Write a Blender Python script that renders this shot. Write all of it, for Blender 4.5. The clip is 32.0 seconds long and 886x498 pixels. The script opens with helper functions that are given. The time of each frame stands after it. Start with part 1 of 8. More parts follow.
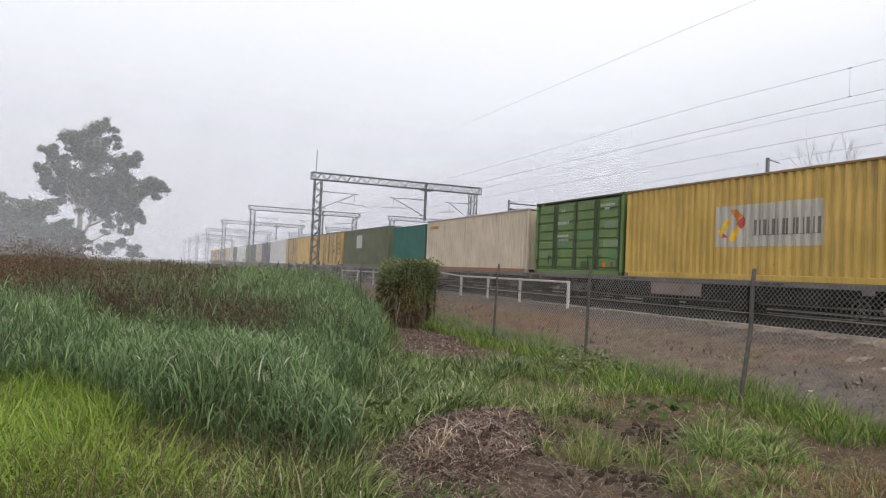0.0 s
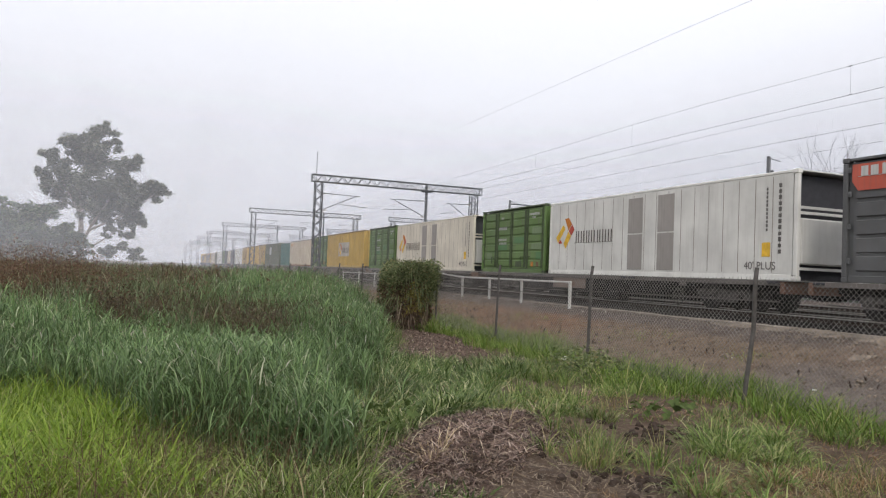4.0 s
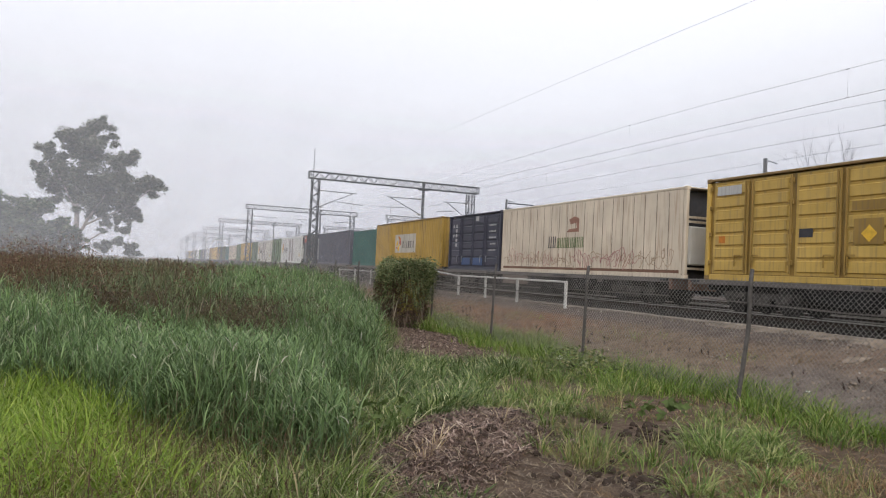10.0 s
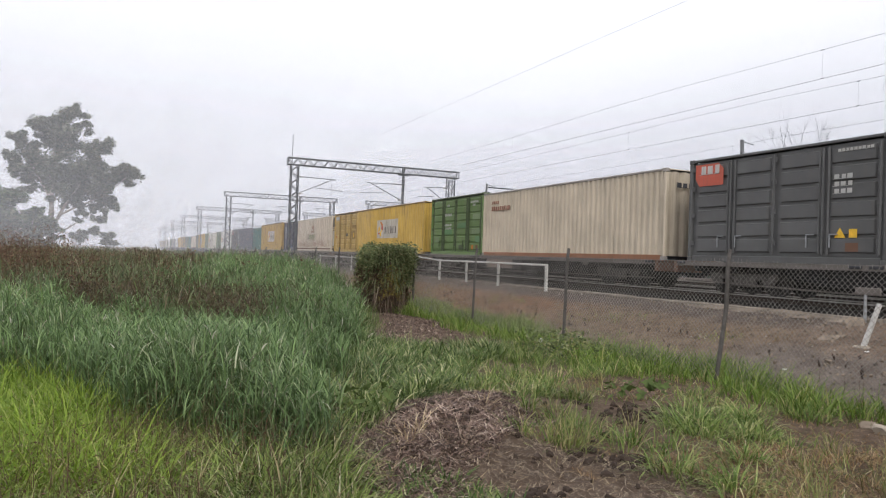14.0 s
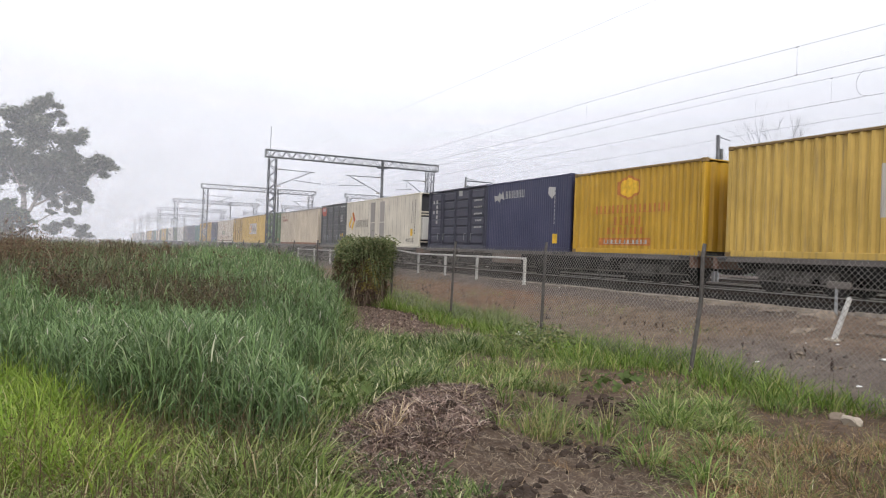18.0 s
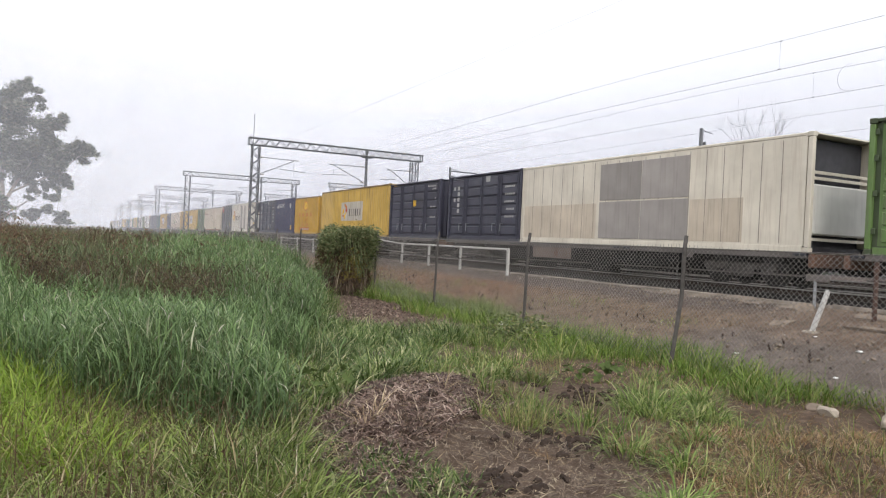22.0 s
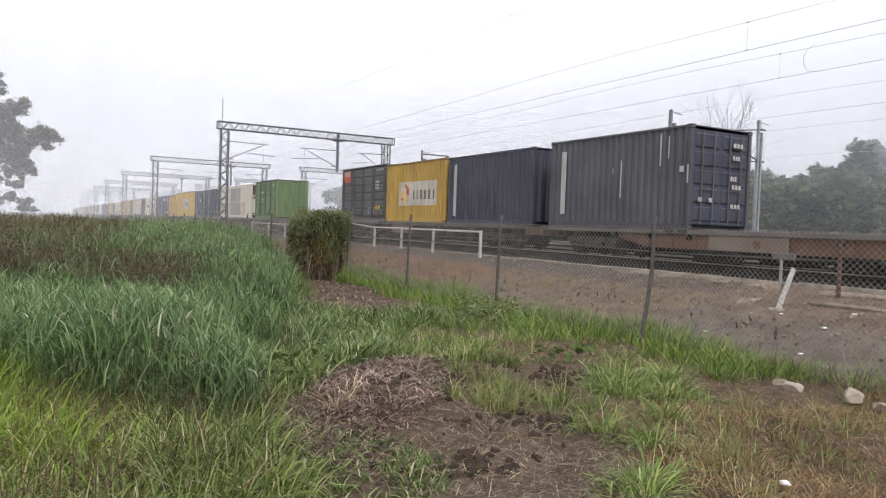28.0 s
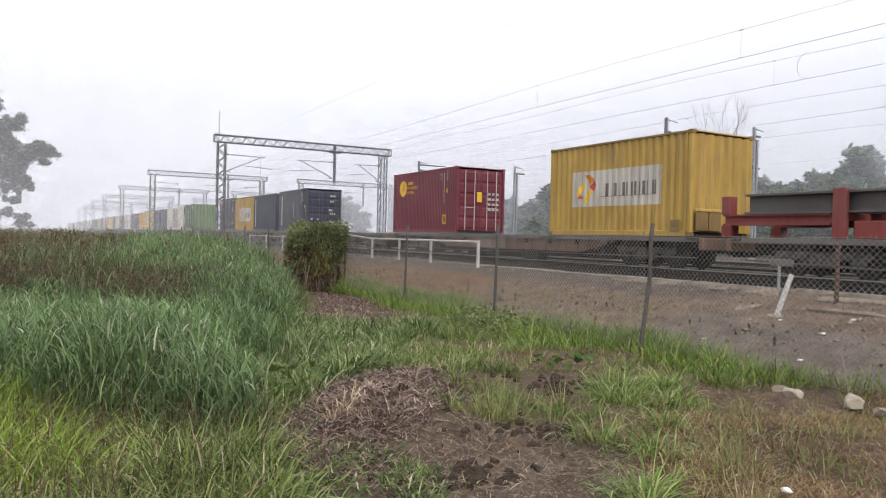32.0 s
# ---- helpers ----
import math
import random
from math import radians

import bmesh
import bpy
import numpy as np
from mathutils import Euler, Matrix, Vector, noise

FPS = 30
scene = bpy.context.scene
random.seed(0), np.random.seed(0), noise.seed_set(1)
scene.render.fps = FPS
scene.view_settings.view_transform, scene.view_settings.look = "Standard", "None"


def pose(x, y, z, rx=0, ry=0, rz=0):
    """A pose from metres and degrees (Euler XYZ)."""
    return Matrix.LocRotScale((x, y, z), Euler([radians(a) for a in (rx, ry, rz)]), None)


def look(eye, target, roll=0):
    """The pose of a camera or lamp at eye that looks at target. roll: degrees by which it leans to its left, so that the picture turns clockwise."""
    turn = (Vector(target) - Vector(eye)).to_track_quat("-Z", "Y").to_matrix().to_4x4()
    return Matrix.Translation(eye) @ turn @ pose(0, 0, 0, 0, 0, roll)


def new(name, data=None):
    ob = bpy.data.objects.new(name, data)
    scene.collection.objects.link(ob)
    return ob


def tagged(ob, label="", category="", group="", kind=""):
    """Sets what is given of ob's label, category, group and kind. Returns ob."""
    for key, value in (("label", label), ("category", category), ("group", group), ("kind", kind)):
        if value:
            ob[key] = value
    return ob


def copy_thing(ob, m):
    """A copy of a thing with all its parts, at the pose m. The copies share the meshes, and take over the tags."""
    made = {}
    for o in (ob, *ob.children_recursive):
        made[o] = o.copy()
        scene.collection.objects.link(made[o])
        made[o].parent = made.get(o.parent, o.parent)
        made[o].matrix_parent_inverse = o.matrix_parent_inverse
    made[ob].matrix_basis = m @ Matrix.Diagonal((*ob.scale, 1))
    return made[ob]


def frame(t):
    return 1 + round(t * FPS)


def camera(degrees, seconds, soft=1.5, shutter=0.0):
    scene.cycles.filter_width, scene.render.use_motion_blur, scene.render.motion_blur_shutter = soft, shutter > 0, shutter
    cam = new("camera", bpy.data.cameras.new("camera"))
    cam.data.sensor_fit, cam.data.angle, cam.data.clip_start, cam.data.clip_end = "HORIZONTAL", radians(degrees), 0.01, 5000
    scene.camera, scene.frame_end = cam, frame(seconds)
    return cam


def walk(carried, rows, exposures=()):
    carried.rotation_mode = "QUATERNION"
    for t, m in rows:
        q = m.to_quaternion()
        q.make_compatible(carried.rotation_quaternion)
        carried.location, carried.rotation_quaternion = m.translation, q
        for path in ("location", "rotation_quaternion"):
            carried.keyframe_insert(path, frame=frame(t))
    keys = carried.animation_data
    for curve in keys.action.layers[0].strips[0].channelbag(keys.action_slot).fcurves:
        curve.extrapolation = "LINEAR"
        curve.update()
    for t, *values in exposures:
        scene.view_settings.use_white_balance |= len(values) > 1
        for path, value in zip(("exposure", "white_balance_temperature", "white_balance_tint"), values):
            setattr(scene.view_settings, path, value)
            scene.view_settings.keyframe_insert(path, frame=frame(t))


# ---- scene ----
# Handheld camera: one stand, a slow pan along the train, with a slight sway.
PATH = [  # seconds, place in metres, Euler XYZ in degrees
    (0, 0.000, -0.000, 1.600, 91.83, -2.66, -22.35), (0.5, -0.002, 0.003, 1.602, 91.85, -2.59, -22.24),
    (1, -0.003, 0.007, 1.602, 91.80, -2.82, -22.33), (1.5, -0.003, 0.011, 1.602, 91.87, -2.91, -22.31),
    (2, -0.002, 0.015, 1.600, 91.90, -2.83, -22.27), (2.5, 0.002, 0.018, 1.601, 91.85, -2.66, -22.23),
    (3, 0.006, 0.020, 1.602, 91.84, -2.41, -22.28), (3.5, 0.008, 0.023, 1.602, 91.93, -2.17, -22.25),
    (5.5, 0.002, 0.028, 1.599, 91.83, -2.80, -22.19), (6, 0.001, 0.026, 1.596, 91.91, -2.89, -22.16),
    (6.5, 0.002, 0.025, 1.597, 91.83, -3.10, -22.25), (7, 0.005, 0.021, 1.599, 91.75, -3.01, -22.15),
    (7.5, 0.007, 0.019, 1.601, 91.75, -2.74, -22.07), (8, 0.009, 0.017, 1.601, 91.82, -2.51, -22.16),
    (8.5, 0.010, 0.017, 1.601, 91.83, -2.38, -22.34), (9, 0.009, 0.019, 1.601, 91.84, -2.37, -22.44),
    (9.5, 0.007, 0.020, 1.599, 91.87, -2.62, -22.55), (10, 0.006, 0.023, 1.598, 91.80, -2.85, -22.56),
    (10.5, 0.007, 0.025, 1.598, 91.55, -2.79, -22.56), (11, 0.008, 0.027, 1.598, 91.38, -2.41, -22.52),
    (11.5, 0.009, 0.030, 1.596, 91.35, -1.86, -22.57), (12, 0.010, 0.030, 1.593, 91.25, -1.81, -22.78),
    (12.5, 0.014, 0.031, 1.594, 91.12, -2.07, -23.17), (13, 0.019, 0.032, 1.595, 90.99, -2.28, -23.54),
    (13.5, 0.020, 0.032, 1.593, 90.84, -2.21, -23.83), (14, 0.021, 0.030, 1.591, 90.67, -2.03, -24.06),
    (14.5, 0.023, 0.029, 1.592, 90.47, -2.06, -24.20), (16.5, 0.027, 0.022, 1.594, 90.13, -2.70, -25.40),
    (17, 0.026, 0.019, 1.592, 90.20, -2.74, -25.56), (17.5, 0.026, 0.017, 1.593, 90.16, -2.52, -25.63),
    (18, 0.026, 0.014, 1.593, 90.20, -2.18, -25.73), (18.5, 0.029, 0.011, 1.593, 90.19, -2.04, -25.72),
    (19, 0.031, 0.010, 1.592, 90.10, -2.10, -25.65), (19.5, 0.031, 0.012, 1.591, 90.08, -2.10, -25.63),
    (20, 0.031, 0.014, 1.588, 90.00, -1.92, -25.57), (20.5, 0.034, 0.017, 1.585, 90.01, -1.97, -25.80),
    (21, 0.037, 0.021, 1.584, 89.83, -2.29, -26.27), (21.5, 0.041, 0.023, 1.584, 89.67, -2.69, -26.69),
    (22, 0.041, 0.025, 1.582, 89.49, -2.70, -27.02), (22.5, 0.042, 0.029, 1.581, 89.25, -2.45, -27.07),
    (23, 0.046, 0.031, 1.582, 89.00, -2.16, -27.15), (23.5, 0.051, 0.031, 1.580, 88.86, -1.88, -27.19),
    (24, 0.057, 0.032, 1.578, 88.73, -1.66, -27.24), (24.5, 0.065, 0.035, 1.577, 88.50, -2.12, -27.78),
    (25, 0.069, 0.038, 1.580, 88.35, -2.55, -28.30), (25.5, 0.073, 0.037, 1.579, 88.30, -2.44, -28.66),
    (27.5, 0.074, 0.036, 1.577, 88.18, -2.10, -29.16), (28, 0.076, 0.035, 1.576, 88.24, -2.06, -29.16),
    (28.5, 0.080, 0.035, 1.576, 88.35, -1.93, -29.22), (29, 0.084, 0.036, 1.577, 88.48, -1.81, -29.12),
    (29.5, 0.089, 0.037, 1.577, 88.51, -2.08, -29.31), (30, 0.090, 0.038, 1.575, 88.67, -2.14, -29.31),
    (30.5, 0.092, 0.038, 1.574, 88.84, -1.81, -29.20), (31, 0.093, 0.041, 1.573, 88.86, -1.51, -29.28),
    (31.5, 0.094, 0.043, 1.571, 88.88, -1.57, -29.41), (32, 0.094, 0.043, 1.571, 89.08, -1.38, -29.33),
]
cam = camera(63.4, 32.0, soft=1.15)
walk(cam, [(row[0], pose(*row[1:])) for row in PATH],
     [(0, -0.12), (9, -0.12), (13, -0.04), (19, 0.13), (23, 0.16), (32, 0.17)])

# ---- sky and light: bright fog under an overcast sky ----
world = bpy.data.worlds.new("overcast_sky")
scene.world = world
world.use_nodes = True
wn, wl = world.node_tree.nodes, world.node_tree.links
wn.clear()
w_out = wn.new("ShaderNodeOutputWorld")
w_bg = wn.new("ShaderNodeBackground")
w_bg2 = wn.new("ShaderNodeBackground")
w_add = wn.new("ShaderNodeAddShader")
w_sky = wn.new("ShaderNodeTexSky")
w_sky.sky_type = "NISHITA"
w_sky.sun_disc = False
w_sky.sun_elevation = radians(40)
w_sky.sun_rotation = radians(195)
w_sky.dust_density = 4.0
w_tc = wn.new("ShaderNodeTexCoord")
w_sep = wn.new("ShaderNodeSeparateXYZ")
w_ramp = wn.new("ShaderNodeValToRGB")
w_ramp.color_ramp.elements[0].position = 0.0
w_ramp.color_ramp.elements[0].color = (0.80, 0.815, 0.895, 1)
w_ramp.color_ramp.elements[1].position = 0.36
w_ramp.color_ramp.elements[1].color = (1.09, 1.095, 1.165, 1)
w_mid = w_ramp.color_ramp.elements.new(0.14)
w_mid.color = (0.92, 0.93, 1.0, 1)
w_top = w_ramp.color_ramp.elements.new(1.0)
w_top.color = (1.66, 1.66, 1.73, 1)
wl.new(w_tc.outputs["Generated"], w_sep.inputs[0])
wl.new(w_sep.outputs["Z"], w_ramp.inputs["Fac"])
wl.new(w_ramp.outputs["Color"], w_bg.inputs["Color"])
w_bg.inputs["Strength"].default_value = 1.0
wl.new(w_sky.outputs["Color"], w_bg2.inputs["Color"])
w_bg2.inputs["Strength"].default_value = 0.012
wl.new(w_bg.outputs[0], w_add.inputs[0])
wl.new(w_bg2.outputs[0], w_add.inputs[1])
wl.new(w_add.outputs[0], w_out.inputs["Surface"])

sun_data = bpy.data.lights.new("sun", "SUN")
sun_data.energy = 1.4
sun_data.angle = radians(22)
sun_data.color = (1.0, 0.97, 0.93)
sun = new("sun", sun_data)
sun.matrix_basis = look((-12, -46, 40), (0, 0, 0))
scene.cycles.transparent_max_bounces = 48

# ---- materials ----
def base_mat(name, rough=0.6, metal=0.0, gloss=0.5):
    m = bpy.data.materials.new(name)
    m.use_nodes = True
    b = m.node_tree.nodes["Principled BSDF"]
    b.inputs["Roughness"].default_value = rough
    b.inputs["Metallic"].default_value = metal
    b.inputs["Specular IOR Level"].default_value = gloss
    return m, m.node_tree.nodes, m.node_tree.links, b


def noise_node(nodes, links, scale, detail=4.0, coord="Object", stretch=None, rough=0.55):
    tc = nodes.new("ShaderNodeTexCoord")
    n = nodes.new("ShaderNodeTexNoise")
    n.inputs["Scale"].default_value = scale
    n.inputs["Detail"].default_value = detail
    n.inputs["Roughness"].default_value = rough
    if stretch:
        mp = nodes.new("ShaderNodeMapping")
        mp.inputs["Scale"].default_value = stretch
        links.new(tc.outputs[coord], mp.inputs[0])
        links.new(mp.outputs[0], n.inputs["Vector"])
    else:
        links.new(tc.outputs[coord], n.inputs["Vector"])
    return n.outputs["Fac"]


def ramp(nodes, links, fac, stops):
    r = nodes.new("ShaderNodeValToRGB")
    e = r.color_ramp.elements
    while len(e) < len(stops):
        e.new(0.5)
    for el, (p, c) in zip(e, stops):
        el.position = p
        el.color = (*c, 1) if len(c) == 3 else c
    links.new(fac, r.inputs["Fac"])
    return r.outputs["Color"]


def mixc(nodes, links, fac, a, b, mode="MIX"):
    m = nodes.new("ShaderNodeMix")
    m.data_type = "RGBA"
    m.blend_type = mode
    for sock, v in ((m.inputs[0], fac), (m.inputs[6], a), (m.inputs[7], b)):
        if isinstance(v, (int, float)):
            sock.default_value = v
        elif isinstance(v, tuple):
            sock.default_value = (*v, 1)
        else:
            links.new(v, sock)
    return m.outputs[2]


def bump(nodes, links, b, height, strength=0.3, dist=0.01):
    n = nodes.new("ShaderNodeBump")
    n.inputs["Strength"].default_value = strength
    n.inputs["Distance"].default_value = dist
    links.new(height, n.inputs["Height"])
    links.new(n.outputs[0], b.inputs["Normal"])


def painted(name, col, rust=0.35, rough=0.5, streak=0.5, grime=(0.10, 0.085, 0.07), gloss=0.4):
    """Weathered painted steel: faded paint, vertical dirt streaks, rust blotches."""
    m, n, l, b = base_mat(name, rough, 0.0, gloss)
    big = noise_node(n, l, 0.9, 5)
    fade = ramp(n, l, big, [(0.3, tuple(c * 0.82 for c in col)), (0.7, tuple(min(1, c * 1.08 + 0.012) for c in col))])
    st = noise_node(n, l, 3.0, 6, stretch=(3.5, 3.5, 0.22))
    sfac = ramp(n, l, st, [(0.50, (0, 0, 0)), (0.78, (streak, streak, streak))])
    c = mixc(n, l, sfac, fade, grime)
    ru = noise_node(n, l, 5.5, 8, rough=0.7)
    rfac = ramp(n, l, ru, [(0.66 - 0.06 * rust, (0, 0, 0)), (0.74, (rust, rust, rust))])
    c = mixc(n, l, rfac, c, (0.17, 0.075, 0.035))
    scuff = noise_node(n, l, 17.0, 8, stretch=(1.0, 1.0, 0.4), rough=0.78)
    k = 0.12 + 0.3 * rust
    c = mixc(n, l, ramp(n, l, scuff, [(0.56, (0, 0, 0)), (0.72, (k, k, k))]), c, tuple(0.55 * q + 0.45 * g for q, g in zip(col, grime)))
    c = mixc(n, l, ramp(n, l, noise_node(n, l, 31.0, 6, rough=0.7), [(0.66, (0, 0, 0)), (0.74, (0.25, 0.25, 0.25))]), c, tuple(min(1.0, q * 1.35 + 0.06) for q in col))
    oi = n.new("ShaderNodeObjectInfo")
    hsv = n.new("ShaderNodeHueSaturation")
    mr = n.new("ShaderNodeMapRange")
    mr.inputs["To Min"].default_value = 0.9
    mr.inputs["To Max"].default_value = 1.1
    l.new(oi.outputs["Random"], mr.inputs["Value"])
    l.new(mr.outputs[0], hsv.inputs["Value"])
    l.new(c, hsv.inputs["Color"])
    l.new(hsv.outputs[0], b.inputs["Base Color"])
    bump(n, l, b, noise_node(n, l, 14, 3), 0.12, 0.01)
    return m


def plain(name, col, rough=0.6, metal=0.0, var=0.25, scale=6.0, bumpy=0.1):
    m, n, l, b = base_mat(name, rough, metal, 0.12 if rough > 0.68 else 0.4)
    f = noise_node(n, l, scale, 6)
    c = ramp(n, l, f, [(0.3, tuple(x * (1 - var) for x in col)), (0.7, tuple(min(1, x * (1 + var)) for x in col))])
    l.new(c, b.inputs["Base Color"])
    if bumpy:
        bump(n, l, b, noise_node(n, l, scale * 5, 4), bumpy, 0.01)
    return m


def blade_mat(name, stops, rough=0.55, sheen=0.0):
    """Leaves and blades: every blade its own tone, darker and drier in patches."""
    m, n, l, b = base_mat(name, rough, 0.0, 0.22)
    g = n.new("ShaderNodeNewGeometry")
    c = ramp(n, l, g.outputs["Random Per Island"], stops)
    big = noise_node(n, l, 0.55, 3)
    f = ramp(n, l, big, [(0.35, (0.72, 0.72, 0.72)), (0.65, (1.12, 1.12, 1.12))])
    c = mixc(n, l, 1.0, c, f, "MULTIPLY")
    l.new(c, b.inputs["Base Color"])
    tr = n.new("ShaderNodeBsdfTranslucent")
    l.new(c, tr.inputs["Color"])
    mx = n.new("ShaderNodeMixShader")
    mx.inputs[0].default_value = 0.28
    l.new(b.outputs[0], mx.inputs[1])
    l.new(tr.outputs[0], mx.inputs[2])
    l.new(mx.outputs[0], n["Material Output"].inputs["Surface"])
    return m


YELLOWOLD = painted("grimy_yellow_paint", (0.385, 0.245, 0.05), 0.6, 0.55, 0.75, (0.13, 0.10, 0.07))
YELLOW = painted("yellow_paint", (0.50, 0.33, 0.072), 0.55, 0.5, 0.55)
MUSTARD = painted("mustard_paint", (0.50, 0.29, 0.018), 0.25, 0.45, 0.4)
GREEN = painted("green_paint", (0.108, 0.182, 0.052), 0.7, 0.55, 0.7)
GREENPATCH = painted("fresh_green_paint", (0.075, 0.178, 0.062), 0.4, 0.5, 0.5)
GREENPALE = painted("bleached_green_paint", (0.17, 0.235, 0.12), 0.5, 0.6, 0.9)
GREENHW = painted("dark_green_hardware", (0.052, 0.075, 0.032), 0.7, 0.6, 0.6)
TEAL = painted("teal_paint", (0.016, 0.105, 0.080), 0.1, 0.5, 0.3)
OLIVE = painted("olive_paint", (0.075, 0.085, 0.03), 0.15, 0.5, 0.3)
BEIGE = painted("beige_paint", (0.50, 0.43, 0.33), 0.2, 0.5, 0.35)
CREAM = painted("cream_paint", (0.60, 0.555, 0.455), 0.16, 0.45, 0.45, (0.32, 0.25, 0.18))
DIRTYCREAM = painted("dirty_cream_paint", (0.58, 0.50, 0.385), 0.5, 0.55, 0.9, (0.30, 0.19, 0.12))
WHITE = painted("white_paint", (0.66, 0.65, 0.60), 0.1, 0.4, 0.25, (0.33, 0.30, 0.26))
GREY = painted("grey_paint", (0.087, 0.088, 0.087), 0.1, 0.5, 0.3)
DARK = painted("dark_grey_paint", (0.098, 0.097, 0.120), 0.12, 0.5, 0.3)
NAVY = painted("navy_paint", (0.044, 0.045, 0.066), 0.1, 0.45, 0.25)
BLUEPATCH = painted("blue_repaint", (0.045, 0.085, 0.19), 0.1, 0.5, 0.4)
APRON = plain("worn_pale_concrete", (0.14, 0.115, 0.092), 0.9, 0, 0.6, 2.6, 0.8)
NAVYDOOR = painted("blue_door_paint", (0.036, 0.041, 0.066), 0.15, 0.5, 0.5)
SLATE = painted("slate_paint", (0.066, 0.066, 0.076), 0.15, 0.5, 0.35)
BLUE = painted("dark_blue_paint", (0.030, 0.032, 0.074), 0.08, 0.45, 0.2)
MAROON = painted("maroon_paint", (0.142, 0.02, 0.032), 0.08, 0.45, 0.2)
RED = plain("red_sign_paint", (0.40, 0.06, 0.035), 0.5)
SIGNRED = painted("worn_sign_red", (0.42, 0.075, 0.04), 0.3, 0.5, 0.4)
YELLOWHW = painted("yellow_hardware_paint", (0.27, 0.165, 0.03), 0.5, 0.6, 0.6)
PINKSPRAY = plain("faded_pink_spray", (0.36, 0.17, 0.16), 0.6)
TANSPRAY = plain("faded_tan_spray", (0.36, 0.26, 0.18), 0.6)
PLATE = painted("brown_dusty_plate", (0.17, 0.125, 0.10), 0.4, 0.7, 0.5)
ORANGE = plain("orange_paint", (0.44, 0.145, 0.012), 0.6)
GOLD = plain("yellow_sign_paint", (0.66, 0.40, 0.03), 0.5)
YELLOWTRIM = painted("rusty_yellow_paint", (0.20, 0.125, 0.04), 0.9, 0.65, 0.8)
RUSTRAIL = painted("rust_orange_rail_paint", (0.26, 0.115, 0.06), 0.6, 0.65, 0.6)
SEAMGREY = plain("grey_seam", (0.27, 0.24, 0.205), 0.7)
FADEDRED = plain("faded_red_lettering", (0.42, 0.15, 0.035), 0.6)
PALE = painted("pale_marking_paint", (0.45, 0.445, 0.425), 0.15, 0.6, 0.6, (0.2, 0.17, 0.12))
INK = plain("dark_marking_paint", (0.035, 0.035, 0.04), 0.55)
GREYPANEL = painted("grey_panel_paint", (0.30, 0.275, 0.25), 0.05, 0.5, 0.25)
LOGOFIELD = painted("dirty_logo_field", (0.42, 0.395, 0.345), 0.25, 0.6, 0.75, (0.2, 0.16, 0.11))
LOGOGREY = plain("dark_logo_paint", (0.12, 0.105, 0.095), 0.6)
RUSTPOST = plain("rusted_post_steel", (0.085, 0.055, 0.045), 0.8, 0, 0.4, 9)
GREYDARK = plain("dark_grey_marking", (0.13, 0.12, 0.11), 0.6)
SEAMDIRT = plain("dirty_seam", (0.11, 0.085, 0.065), 0.7)
GRAFFITI = plain("faded_spray_paint", (0.26, 0.13, 0.09), 0.6)
PALESPRAY = plain("pale_spray_paint", (0.22, 0.24, 0.30), 0.6)
# WAGON, DARKBEAM and BOGIE: near black, with the underside's shade in the colour.
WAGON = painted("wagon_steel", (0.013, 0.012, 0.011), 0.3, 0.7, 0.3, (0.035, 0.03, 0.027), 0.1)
DARKBEAM = painted("shade_dark_wagon_steel", (0.010, 0.009, 0.009), 0.2, 0.7, 0.3, (0.022, 0.019, 0.017), 0.1)
WAGONRUST = painted("rusty_wagon_steel", (0.15, 0.075, 0.045), 0.7, 0.75, 0.5)
SILL = painted("deck_edge_steel", (0.115, 0.10, 0.09), 0.5, 0.65, 0.4)
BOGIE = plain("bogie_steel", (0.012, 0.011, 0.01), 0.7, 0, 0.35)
WHEELSTEEL = plain("worn_wheel_steel", (0.028, 0.025, 0.023), 0.55, 0.4)
RAILSTEEL = plain("rail_steel", (0.40, 0.37, 0.34), 0.38, 0.75)
RAILWEB = plain("rusted_rail_web", (0.035, 0.026, 0.021), 0.85, 0, 0.4, 5)
BOGIEFRAME = plain("dusty_bogie_frame", (0.085, 0.078, 0.07), 0.75, 0, 0.45, 5)
GALV = plain("galvanised_steel", (0.30, 0.31, 0.32), 0.5, 0.35, 0.2)
DULLSTEEL = plain("dull_grey_steel", (0.17, 0.175, 0.18), 0.55, 0.2, 0.25)
MASTSTEEL = plain("mast_steel", (0.085, 0.09, 0.095), 0.55, 0.2, 0.25)
WIRE = plain("wire_metal", (0.30, 0.30, 0.315), 0.5, 0.3)
MESHWIRE = plain("fence_wire", (0.205, 0.19, 0.175), 0.6, 0.1)
POSTSTEEL = plain("weathered_post_steel", (0.075, 0.068, 0.062), 0.65, 0.1, 0.4, 9)
WHITEPOST = painted("flaking_white_paint", (0.52, 0.51, 0.48), 0.6, 0.6, 0.5)
CONCRETE = plain("weathered_concrete", (0.26, 0.225, 0.185), 0.85, 0, 0.55, 2.2, 0.5)
# Grey concrete taken near black: the shade under the train is in this colour.
SLEEPER = plain("shaded_concrete_sleeper", (0.026, 0.023, 0.021), 0.85, 0, 0.3, 4, 0.3)
BARK = plain("pale_gum_bark", (0.33, 0.29, 0.25), 0.8, 0, 0.45, 3, 0.3)
DEADWOOD = plain("dead_grey_wood", (0.075, 0.064, 0.056), 0.8, 0, 0.3)
DARKTWIG = plain("dark_dead_stems", (0.10, 0.075, 0.058), 0.85, 0, 0.4)
STEEL_DARK = painted("dark_girder_paint", (0.080, 0.070, 0.068), 0.4, 0.6, 0.4)
STEEL_RED = painted("red_oxide_paint", (0.175, 0.030, 0.025), 0.5, 0.6, 0.6)
